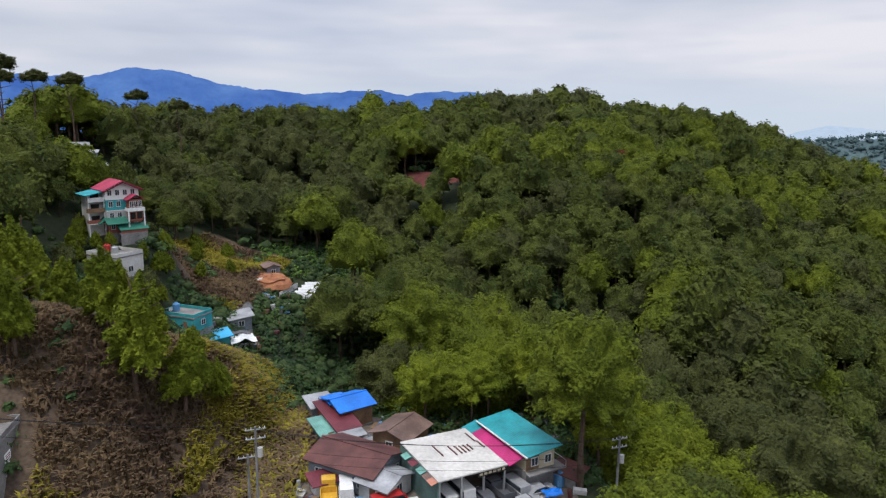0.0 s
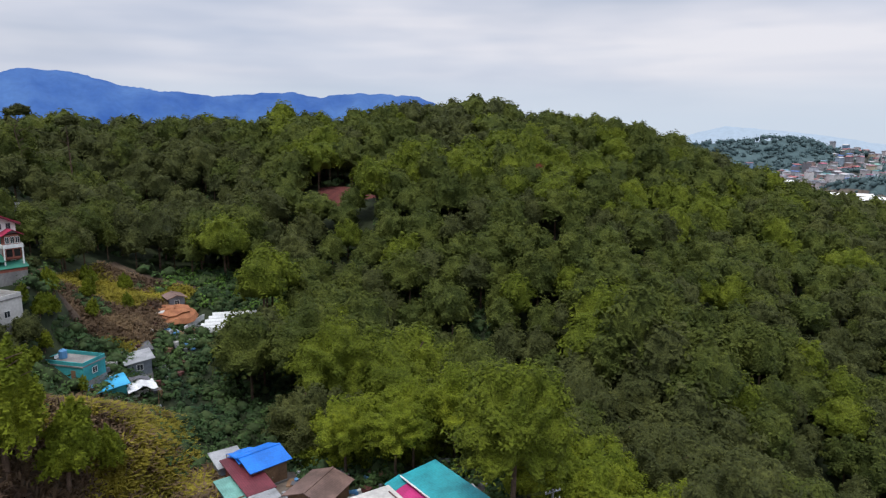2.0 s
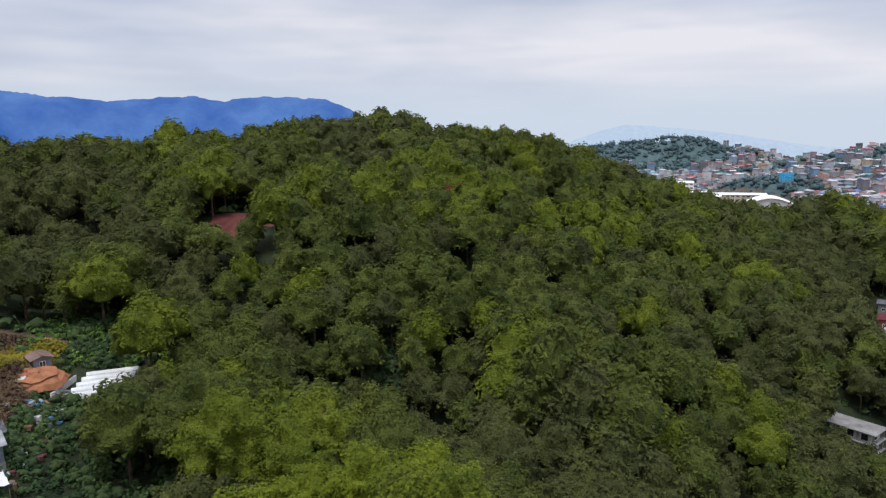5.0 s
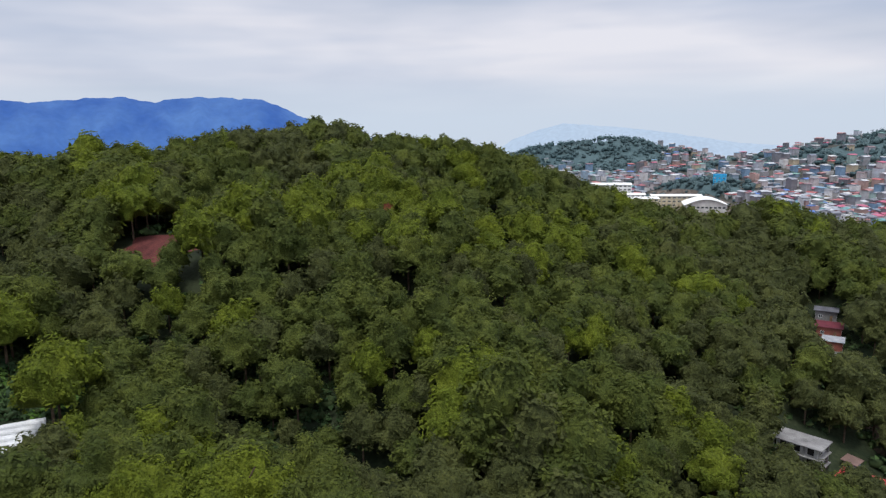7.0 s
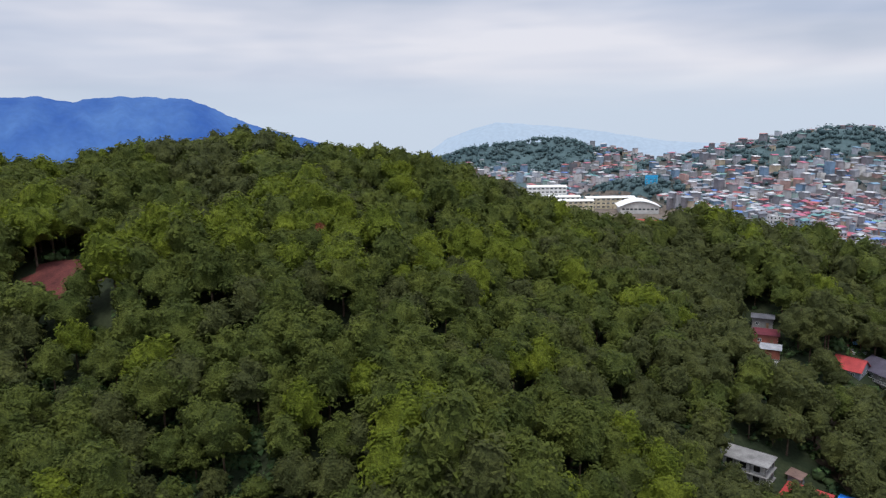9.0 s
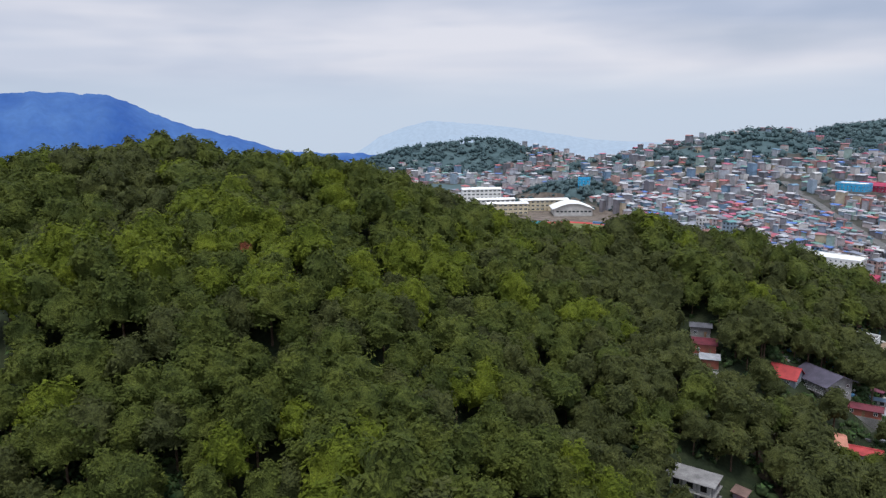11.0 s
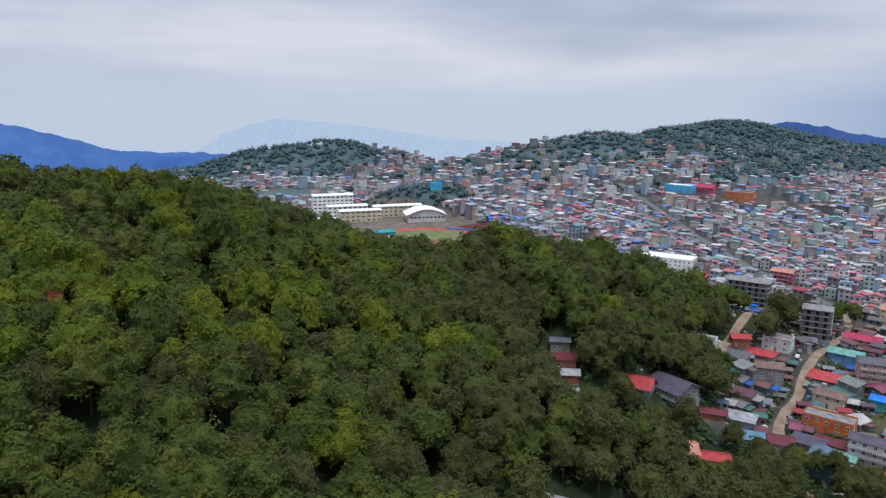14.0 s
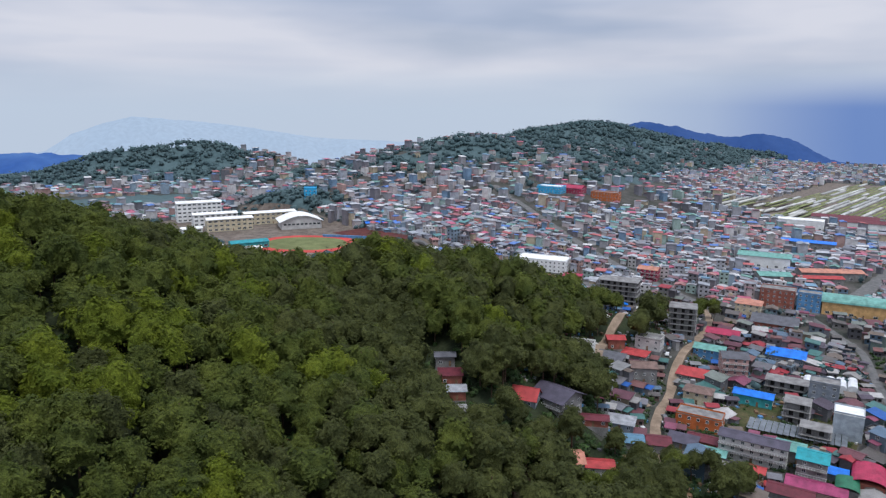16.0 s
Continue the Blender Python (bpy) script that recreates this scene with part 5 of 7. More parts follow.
for v, mtl in ((-4.6, SALMON), (-3.3, BROWN), (-1.6, GREEN_ROOF), (0.6, MAROON), (2.6, GREEN_ROOF)):
    part("eave_sheet", Geo().slab([(-5.9, v - 0.7, 4.2), (-5.02, v - 0.7, 4.45), (-5.02, v + 0.7, 4.47), (-5.9, v + 0.7, 4.22)], 0.05), mtl, shop)
part("back_wall", Geo().box(-4.85, 5.05, 0, 5.0, 5.2, 4.6), GREY_WALL, shop)
for u in (-4.7, -1.6, 1.6, 4.7):
    part("post", Geo().box(u - 0.12, -5.2, 0, u + 0.12, -4.96, 4.4), STEEL, shop)
sign = part("sign_board", Geo().box(0.6, -5.32, 3.55, 4.9, -5.22, 4.25), DARK, shop)
for k in range(6):
    part("lettering_bar", Geo().box(0.85 + k * 0.66, -5.36, 3.75, 1.3 + k * 0.66, -5.325, 4.05), CREAM, sign)
# the house beside it: magenta lean-to and teal roof
part("lean_to_roof", Geo().slab([(5.1, -5.6, 4.2), (7.5, -5.6, 4.9), (7.5, 4.2, 4.9), (5.1, 4.2, 4.2)], 0.12), MAGENTA, shop, "magenta sheet roof")
part("rear_roof", Geo().slab([(5.1, 4.25, 4.2), (7.5, 4.25, 4.9), (7.5, 6.6, 4.9), (5.1, 6.6, 4.2)], 0.12), TEAL, shop)
hx, hy = 10.3, 86.6
home = thing("two_storey_house", pose(hx, hy, P, 0, 0, YARD_TURN), "house with a bright teal sheet roof on a concrete base", "house")
part("lower_wall", Geo().box(-2.2, -5.4, 0, 2.4, 5.6, 2.9), CONCRETE, home)
part("wall", Geo().box(-2.1, -5.2, 2.9, 2.3, 5.5, 5.3), CREAM, home)
part("wood_panel", Geo().box(-2.2, -5.26, 3.0, -0.2, -5.205, 5.1), WOOD, home)
part("roof", Geo().slab([(-2.6, -6.1, 5.4), (2.9, -6.1, 6.0), (2.9, 6.2, 6.0), (-2.6, 6.2, 5.4)], 0.13), TEAL, home, "bright teal sheet roof")
part("gutter", Geo().box(-2.75, -6.1, 5.25, -2.62, 6.2, 5.42), WHITE, home)
part("balcony", Geo().box(-2.4, -6.4, 2.72, 3.4, -5.42, 2.9).box(2.42, -5.4, 2.72, 3.4, 5.6, 2.9), CONCRETE, home)
for u in (-0.9, 1.2):
    window(home, u, -5.29, 3.5, 0, 1.1, 1.2)
for v in (-3.5, 0, 3.5):
    window(home, 2.33, v, 3.5, 90, 1.1, 1.2)
part("railing", Geo().box(3.3, -6.4, 3.75, 3.38, 5.6, 3.83).box(3.3, -6.4, 2.9, 3.38, -6.32, 3.75).box(3.3, -0.4, 2.9, 3.38, -0.32, 3.75).box(3.3, 5.5, 2.9, 3.38, 5.58, 3.75), STEEL, home)
TAKEN += [(10, 86, 8)]

house(-11.2, 84.8, YARD_TURN - 57, 10.0, 7.6, 1.2, "gable", GREY_WALL, RUST, "low house under a large rust-brown sheet roof", z=P, tall=2.7)
house(-7.0, 80.4, YARD_TURN - 62, 4.4, 5.2, 1, "gable", PALE, ZINC, "small pale house with a white sheet roof", z=P, tall=2.6)
house(-5.8, 93.2, YARD_TURN + 32, 6.2, 5.6, 1.3, "gable", WOOD, BROWN, "timber shack with a weathered brown sheet roof", z=P, tall=2.4)
house(-16.9, 99.8, YARD_TURN + 3, 3.0, 4.4, 1, "shed", BRICK, MAROON, "maroon roofed lean-to shack", z=P + 0.4, tall=2.3, rows=False)
house(-14.7, 96.2, YARD_TURN + 3, 3.0, 4.2, 1, "shed", WOOD, MAROON, "maroon roofed shack in a crowded row", z=P, tall=2.3, rows=False)
house(-13.2, 93.6, YARD_TURN + 3, 2.6, 2.6, 1, "shed", GREY_WALL, ZINC, "tiny zinc roofed shed against a row of shacks", z=P, tall=2.0, rows=False)
house(-17.2, 95.4, YARD_TURN + 3, 2.4, 4.6, 0.8, "shed", GREY_WALL, GREEN_ROOF, "patched green and red roofed shed", z=P, tall=2.2, rows=False)
house(-19.4, 103.2, YARD_TURN, 3.2, 3.4, 1, "shed", GREY_WALL, ZINC, "grey sheet shed at the edge of the gully", z=P, tall=2.5, rows=False)
house(-14.9, 81.0, YARD_TURN, 2.9, 2.2, 0.8, "shed", WHITE, MAROON, "small white hut with a maroon roof", z=P, tall=2.2, rows=False)
house(-14.6, 101.4, YARD_TURN + 8, 5.4, 5.6, 1.1, "gable", WOOD, BLUE_TARP, "shack covered by a bright blue tarpaulin", z=P + 0.3, tall=3.0, rows=False)
house(17.0, 84.2, YARD_TURN + 30, 3.4, 3.2, 0.7, "shed", CONCRETE, RUST, "low rusty roofed shed beside the house", z=P, tall=2.2, rows=False)
tarp(14.0, 78.9, P + 1.4, 20, 2.4, 1.8, BLUE_TARP, "blue tarpaulin stretched low over scrap")
tarp(-16.9, 102.0, P + 3.6, YARD_TURN + 8, 3.6, 4.0, BLUE_TARP, "blue tarpaulin stretched over a lean-to", 0.2)
tank(15.6, 83.0, P, BLUE_PAINT, "blue plastic water drum standing in the yard", 0.75, 1.9)
tank(-12.6, 96.0, P, STEEL, "galvanised water tank beside the shacks", 0.6, 1.4)

vehicle("lorry", -13.9, 78.6, P, 100, YELLOW_BODY, "yellow lorry parked in the yard", "lorry", 5.6, 2.0, 2.3, "truck")
vehicle("van", -11.9, 79.8, P, 100, WHITE_BODY, "white van parked in the yard", "van", 4.8, 1.9, 2.2, "van")
vehicle("jeep", -6.2, 77.4, P, 24, RED_BODY, "red jeep parked before the white hut", "car", 4.6, 1.8, 1.8, "van")
vehicle("pickup", -4.4, 75.6, P, 22, WHITE_BODY, "white pickup parked in the yard", "pickup", 4.8, 1.8, 1.7, "truck")
vehicle("van", 0.6, 78.4, P, 118, WHITE_BODY, "white van under the workshop roof", "van", 4.4, 1.7, 1.95, "van")
vehicle("lorry", 2.6, 79.8, P, 118, WHITE_BODY, "white box lorry under the workshop roof", "lorry", 4.8, 1.9, 2.2, "van")
vehicle("car", 5.4, 79.0, P, 120, GREY_BODY, "dark car parked under the roof's edge", "car")
vehicle("car", 7.6, 80.4, P, 120, GREY_BODY, "dark pickup parked beside the workshop", "pickup", 4.6, 1.8, 1.7, "truck")
vehicle("van", 9.6, 81.2, P, 122, SILVER_BODY, "grey van parked beside the house", "van", 4.6, 1.8, 1.9, "van")
vehicle("car", 12.8, 80.6, P, 30, SILVER_BODY, "silver stripped car among scrap", "car")
vehicle("car", 10.8, 77.6, P, 30, SILVER_BODY, "silver car parked in the yard", "car")
vehicle("car", 3.6, 76.2, P, 25, WHITE_BODY, "white car parked before the workshop", "car")


def clutter(name, x0, x1, y0, y1, n, seed, label):
    """Scrap, crates, drums and sheets lying about, as one heap that nobody could count."""
    rr, g = random.Random(seed), Geo()
    for _ in range(n):
        x, y = rr.uniform(x0, x1), rr.uniform(y0, y1)
        if any(math.hypot(x - a, y - b) < r * 0.8 for a, b, r in TAKEN) or float(near_road(np.array(x), np.array(y))) < 0.6:
            continue
        g.turn = pose(x, y, ground_z(x, y), rr.uniform(-9, 9), rr.uniform(-9, 9), rr.uniform(0, 180))
        w, d, h = rr.uniform(0.3, 1.3), rr.uniform(0.25, 0.9), rr.uniform(0.15, 0.9)
        if rr.random() < 0.25:
            g.rod((0, 0, -0.1), (0, 0, h + 0.3), 0.3, 0.3, 9, rr.randrange(6))
        else:
            g.box(-w, -d, -0.15, w, d, h, rr.randrange(6))
    single(name, g, [GREY_ROOF, ZINC, RUST, BLUE_PAINT, PALE, WOOD], label, "clutter", kind="stuff")


def power_pole(x, y, z, tall, label, arms=2, transformer=True):
    p = thing("power_pole", pose(x, y, z, 0, 0, 20), label, "power pole", "power poles")
    part("post", Geo().rod((0, 0, -0.5), (0, 0, tall), 0.19, 0.13, 10), CONCRETE, p)
    for k in range(arms):
        zz = tall - 0.4 - k * 1.1
        arm = part("crossarm", Geo().box(-1.1, -0.06, zz, 1.1, 0.06, zz + 0.12), STEEL, p)
        for u in (-1.0, -0.45, 0.45, 1.0):
            part("insulator", Geo().rod((u, 0, zz + 0.12), (u, 0, zz + 0.34), 0.06, 0.04, 8), WHITE, arm)
    if transformer:
        part("transformer", Geo().rod((0.42, -0.1, tall - 3.6), (0.42, -0.1, tall - 2.5), 0.3, 0.3, 12), PALE, p)
    return p


def cables(name, a, b, label, sag=1.2, lines=(-0.9, 0.0, 0.9), drop=(0.0, 0.0, 0.0)):
    """Slack wires between two points, each a part."""
    t = thing(name, pose(*a), label, "cable", "overhead wires")
    a, b = Vector(a), Vector(b)
    for off, low in zip(lines, drop):
        n, g = 12, Geo()
        pts_ = [(b - a) * (i / n) + Vector((off, 0, -low - 4 * sag * (i / n) * (1 - i / n))) for i in range(n + 1)]
        cross = Vector((a.y - b.y, b.x - a.x, 0)).normalized() * 0.022
        g.loft([[p + cross, p + Vector((0, 0, 0.022)), p - cross, p - Vector((0, 0, 0.022))] for p in pts_])
        part("wire", g, CABLE, t)


power_pole(-20.6, 71.2, P, 13.4, "concrete power pole with crossarms and a transformer")
power_pole(-21.8, 72.0, P, 9.6, "slim concrete pole beside the road", 1, False)
power_pole(22.5, 80.5, P - 4, 12.2, "power pole with crossarms among the pines", 2, True)
power_pole(-74, 40, ground_z(-74, 40), 12, "power pole further along the road", 2, False)
cables("overhead_wires", (-20.6, 71.2, P + 13.2), (-74, 40, ground_z(-74, 40) + 11.8), "slack black wires along the road", 1.6, (-0.9, 0, 0.9, 0.2), (0, 0, 0, 1.8))
cables("overhead_wires", (-20.6, 71.2, P + 13.0), (22.5, 80.5, P + 8.0), "slack black wires across the yard", 1.5, (-0.9, 0, 0.9, 0.2, -0.3), (0, 0, 0, 2.0, 3.2))

# concrete block house by the road, with notices on its wall
block = house(-53.0, 70.8, 12, 9.0, 8.0, 2.2, "flat", CONCRETE, CONCRETE, "bare concrete block building beside the road", "building", "block_building", z=-42.0, rows=False, door=False)
for k in range(3):
    board = part("notice_board", Geo().box(4.51, -1.4 + 0.0, 1.1 + k * 1.2, 4.55, 0.2, 2.1 + k * 1.2), WHITE, block)
    for j in range(3):
        part("text_bar", Geo().box(4.552, -1.2, 1.3 + k * 1.2 + j * 0.25, 4.57, 0.0, 1.4 + k * 1.2 + j * 0.25), CRIMSON if j == 1 else GREY_ROOF, board)

clutter("yard_clutter", -20, 18, 70, 103, 260, 301, "scrap, drums and sheets lying about the yard")
clutter("slope_clutter", -47, -36, 124, 168, 110, 302, "rubble, boards and sheets beside the huts")

# ---- houses on the steep slope ----
villa = thing("hillside_villa", pose(-65.9, 138.2, -26.0, 0, 0, 44) @ Matrix.Diagonal((0.70, 0.70, 0.88, 1)), "many-storeyed hillside house with crimson and green stepped roofs", "house")
TAKEN.append((-65, 137, 9))
part("foundation", Geo().box(-4.4, -4.6, -5, 4.9, 5, 2.8), CONCRETE, villa)
LEVELS = ((2.8, -5.0, BRICK), (5.3, -4.5, PALE), (7.8, -4.1, TEAL_WALL), (10.298, -3.7, WHITE))
for k, (low_, y0, m_) in enumerate(LEVELS):
    part("wall", Geo().box(-4.4, y0, low_, 4.8, 4.8, low_ + (2.5 if k < 3 else 2.0)), m_, villa)
    part("floor_band", Geo().box(-4.6, y0 - 0.12, low_ + 2.36, 5.0, y0 - 0.004, low_ + 2.56) if k < 3 else Geo().box(-4.6, y0 - 0.12, low_, 5.0, y0 - 0.004, low_ + 0.15), WHITE if k else WOOD, villa)
    for i in range(4):
        if not (i > 1 and 0 < k < 3):
            window(villa, -3.2 + i * 2.1, y0 - 0.02, low_ + 0.75, 0, 1.2, 1.3)
    for i in range(3):
        window(villa, -4.42, -2.6 + i * 2.2, low_ + 0.75, -90, 1.1, 1.3)
        window(villa, 4.82, -2.6 + i * 2.2, low_ + 0.75, 90, 1.1, 1.3)
# crimson gable roof whose ridge runs into the slope
g = Geo()
g.slab([(-5.3, -5.0, 12.3), (0.2, -5.0, 14.4), (0.2, 5.8, 14.4), (-5.3, 5.8, 12.3)], 0.14).slab([(0.2, -5.0, 14.4), (5.7, -5.0, 12.3), (5.7, 5.8, 12.3), (0.2, 5.8, 14.4)], 0.14)
part("roof", g, CRIMSON, villa, "crimson gable roof")
part("gable_wall", Geo().add([(-4.4, -3.7, 12.3), (4.8, -3.7, 12.3), (0.2, -3.7, 14.1), (-4.4, 4.8, 12.3), (4.8, 4.8, 12.3), (0.2, 4.8, 14.1)], [[0, 1, 2], [5, 4, 3], [0, 2, 5, 3], [2, 1, 4, 5], [3, 4, 1, 0]]), WHITE, villa)
part("verge_board", Geo().slab([(-5.3, -5.08, 12.1), (0.2, -5.08, 14.2), (0.2, -4.98, 14.2), (-5.3, -4.98, 12.1)], 0.3).slab([(0.2, -5.08, 14.2), (5.7, -5.08, 12.1), (5.7, -4.98, 12.1), (0.2, -4.98, 14.2)], 0.3), MAROON, villa)
# bay with its own small crimson roof and a white balcony
bay_ = part("bay", Geo().box(0.8, -6.6, 7.9, 4.7, -4.1, 10.2, 0, 0.5), BRICK, villa)
for i in range(3):
    window(bay_, 1.55 + i * 1.2, -6.63, 8.4, 0, 1.0, 1.4)
g = Geo()
g.slab([(0.1, -7.3, 10.1), (2.75, -7.3, 11.3), (2.75, -3.6, 11.3), (0.1, -3.6, 10.1)], 0.12).slab([(2.75, -7.3, 11.3), (5.4, -7.3, 10.1), (5.4, -3.6, 10.1), (2.75, -3.6, 11.3)], 0.12)
part("bay_roof", g, CRIMSON, villa)
balcony_ = part("balcony", Geo().box(0.4, -7.0, 7.5, 5.1, -4.5, 7.8), WHITE, villa)
part("railing", Geo().box(0.4, -7.0, 7.8, 5.1, -6.9, 8.3).box(0.4, -6.9, 7.8, 0.5, -4.5, 8.3).box(5.0, -6.9, 7.8, 5.1, -4.5, 8.3), WHITE, balcony_)
for u in (0.6, 4.9):
    part("column", Geo().box(u - 0.15, -6.9, 2.9, u + 0.15, -6.6, 7.5), WHITE, villa)
part("porch", Geo().box(0.9, -6.4, 5.3, 4.7, -4.5, 7.5), BRICK, villa)
for i in range(2):
    part("dark_opening", Geo().box(1.2 + i * 1.8, -6.45, 5.7, 2.6 + i * 1.8, -6.38, 7.2), DARK, villa)
# green awnings on two levels
part("awning_roof", Geo().slab([(-5.4, -7.2, 5.0), (0.6, -7.2, 5.0), (0.6, -4.4, 6.3), (-5.4, -4.4, 6.3)], 0.12).slab([(-6.6, -5.2, 5.0), (-4.4, -4.4, 6.3), (-4.4, 2.0, 6.3), (-6.6, 2.4, 5.0)], 0.12), paint("bottle_green_roof_sheet", (0.03, 0.17, 0.12), ribs=0.3), villa, "bottle green sheet awning")
part("lower_awning", Geo().slab([(-2.4, -8.2, 3.6), (5.6, -8.2, 3.6), (5.6, -5.0, 4.7), (-2.4, -5.0, 4.7)], 0.12), bpy.data.materials["bottle_green_roof_sheet"], villa)
terrace_ = part("terrace", Geo().box(-2.2, -7.8, 2.5, 5.2, -4.61, 2.8).box(-2.2, -7.8, -4, 5.2, -7.5, 2.5).box(4.9, -7.5, -4, 5.2, -4.61, 2.5), CONCRETE, villa)
part("railing", Geo().box(-2.2, -7.8, 2.8, 5.2, -7.7, 3.5), BRICK, terrace_)
# teal roofed wing with open balconies
part("wing_wall", Geo().box(-8.2, -1.2, 2.0, -4.41, 4.8, 11.6), PALE, villa)
for k, low_ in enumerate((5.0, 7.6, 10.0)):
    ob = part("wing_balcony", Geo().box(-8.8, -3.0, low_ - 0.2, -4.42, -1.205, low_), WOOD if k == 1 else WHITE, villa)
    part("railing", Geo().box(-8.8, -3.0, low_, -4.42, -2.92, low_ + 0.8).box(-8.8, -2.92, low_, -8.72, -1.21, low_ + 0.8), (BRICK, WOOD, WHITE)[k], ob)
    part("dark_opening", Geo().box(-7.6, -1.24, low_ + 0.1, -5.4, -1.19, low_ + 1.6), DARK, ob)
for u in (-8.7, -4.6):
    part("post", Geo().box(u - 0.1, -2.9, 1.0, u + 0.1, -2.7, 11.5), WHITE, villa)
part("side_roof", Geo().slab([(-9.6, -3.8, 11.4), (-4.3, -3.8, 12.2), (-4.3, 5.2, 12.2), (-9.6, 5.2, 11.4)], 0.13), TEAL, villa, "teal sheet roof")
tall_base = house(-62.5, 128.5, -25, 8.0, 6.0, 1.4, "flat", PALE, CONCRETE, "pale concrete house with tanks on its flat roof", z=-30.6)
tank(-64.5, 129.6, -30.6 + 4.15, RED_BODY, "red plastic water tank on a flat roof", 0.65, 1.5)
tank(-62.8, 129.2, -30.6 + 4.15, STEEL, "steel water tank on a flat roof", 0.65, 1.2)
house(-50.0, 129.5, -20, 8.0, 5.4, 1.0, "flat", TEAL_WALL, CONCRETE, "teal painted house with an unfinished roof terrace", z=-41.2, tall=2.7)
tank(-52.3, 130.6, -41.2 + 2.92, BLUE_PAINT, "blue water drum on a terrace", 0.7, 1.6)
tarp(-54.0, 131.4, -38.0, -20, 3.0, 2.6, PLASTIC, "white and green plastic sheet over a terrace")
house(-42.6, 139.2, -65, 5.6, 4.2, 1, "shed", GREY_WALL, ZINC, "grey sheet hut with a light zinc roof", z=-44.2, tall=2.5)
house(-44.2, 144.6, -65, 5.0, 4.0, 0.8, "shed", GREY_WALL, GREY_ROOF, "dark sheet shed behind the grey hut", z=-43.6, tall=2.2, rows=False)
house(-44.0, 128.4, -62, 5.0, 4.4, 0.8, "shed", TEAL_WALL, SKY_TARP, "low shack under a sky-blue sheet", z=-44.6, tall=2.4, rows=False)
tarp(-39.2, 129.4, -43.6, -62, 4.6, 5.0, PLASTIC, "grey and white plastic sheet patched with red", 0.5)
tarp(-40.6, 131.8, -43.3, -62, 2.0, 4.4, GREY_ROOF, "worn black plastic sheet", 0.4)
hut_z = ground_z(-45.2, 176.5)
house(-45.2, 177.0, -60, 4.2, 3.6, 1.2, "gable", GREY_WALL, BROWN, "small hut with a rusty roof above raw earth", z=hut_z - 0.2, tall=2.4)
for i in range(5):
    # plastic covered growing rows
    n = 8
    ring = lambda u: [(u, 0.95 * math.cos(math.pi * k / n), 1.15 * math.sin(math.pi * k / n) + 0.03 * math.sin(u * 2 + k)) for k in range(n + 1)]
    row = thing("growing_tunnel", pose(-32.0 + 0.25 * i, 164.6 + i * 3.0, -44.5, 0, 0, 8), "low white plastic growing tunnel on bare soil", "greenhouse", "plastic growing tunnels")
    part("cover", Geo().loft([ring(-5.2 + u * 1.3) for u in range(9)]), PLASTIC, row)
g = np.random.default_rng(91)
mound = Geo()
mound.loft([[(6.2 * s * math.cos(a), 7.2 * s * math.sin(a), zz + 0.3 * math.sin(a * 5 + s * 9)) for a in np.arange(18) * math.tau / 18] for s, zz in ((1, -0.6), (0.9, 0.4), (0.7, 0.9), (0.72, 1.3), (0.45, 1.7), (0.2, 1.9))])
single("earth_mound", mound, ORANGE_SOIL, "terraced mound of raw orange earth below a hut", "soil", m=pose(-44.6, 170.6, ground_z(-44.6, 170.6), 0, 0, 20))
single("plastic_wall", Geo().loft([[(0.1 * math.sin(i), -5 + i, -1), (0.35 + 0.1 * math.sin(i), -5 + i, -1), (0.3 + 0.2 * math.sin(i * 2), -5 + i, 1.3), (0.05, -5 + i, 1.25)] for i in range(11)]), PLASTIC, "white sandbag wall edging the earth mound", "wall", m=pose(-39.2, 169.5, ground_z(-39.2, 169.5), 0, 0, -12))
for x_, y_, r_, m_, k_ in ((-101, 196, "shed", ZINC, 20), (-95, 189, "shed", ZINC, 50), (-88, 196, "shed", GREY_ROOF, -10), (-107, 203, "gable", ZINC, 30), (-113, 176, "gable", GREY_ROOF, 10)):
    house(x_, y_, k_, 5.0, 4.0, 1.2, r_, GREY_WALL, m_, "small grey sheet shack on the wooded hilltop", "shack", "shack", "hilltop shacks", tall=2.5, rows=False)
house(180.5, 270.5, -40, 6.0, 6.0, 2.6, "hip", PALE, ZINC, "small white pavilion house among the pines", tall=3.0)

# ---- below the wooded spur ----
frame_building(152.5, 160.5, -66, 12.0, 7.0, 3, "grey concrete building with a stained flat roof", PALE, 2.9, z=-79.4, name="concrete_building")
house(160.6, 148.6, -66, 10.0, 9.0, 1, "hip", CONCRETE, RED, "low house with a broad red hipped roof", z=-81.0, tall=3.0)
tarp(169.5, 142.5, -79.0, -66, 6.0, 5.0, BLUE_TARP, "bright blue tarpaulin over a yard")
house(165.5, 155.5, 20, 3.6, 3.0, 1, "shed", GREY_WALL, BROWN, "small brown roofed shed", tall=2.2, rows=False)
house(136.5, 181.0, 10, 7.0, 4.0, 1, "shed", TEAL_WALL, GREY_ROOF, "teal and grey shack in the trees", tall=2.4, rows=False)
house(223, 218, -50, 7.0, 5.0, 1.5, "gable", CONCRETE, GREY_ROOF, "grey house with a dark roof on the wooded bank", tall=2.6)
house(217.0, 211.0, -50, 8.0, 5.0, 1.4, "shed", BRICK, MAROON, "brick shack with a maroon roof on the wooded bank", tall=2.6)
house(212.6, 205.0, -50, 6.0, 6.0, 1.4, "gable", BRICK, ZINC, "shack with a white gable roof on the wooded bank", tall=2.6)
house(205.0, 209.0, -50, 4.6, 4.0, 1, "shed", GREY_WALL, ZINC, "zinc roofed shed on the wooded bank", tall=2.4, rows=False)

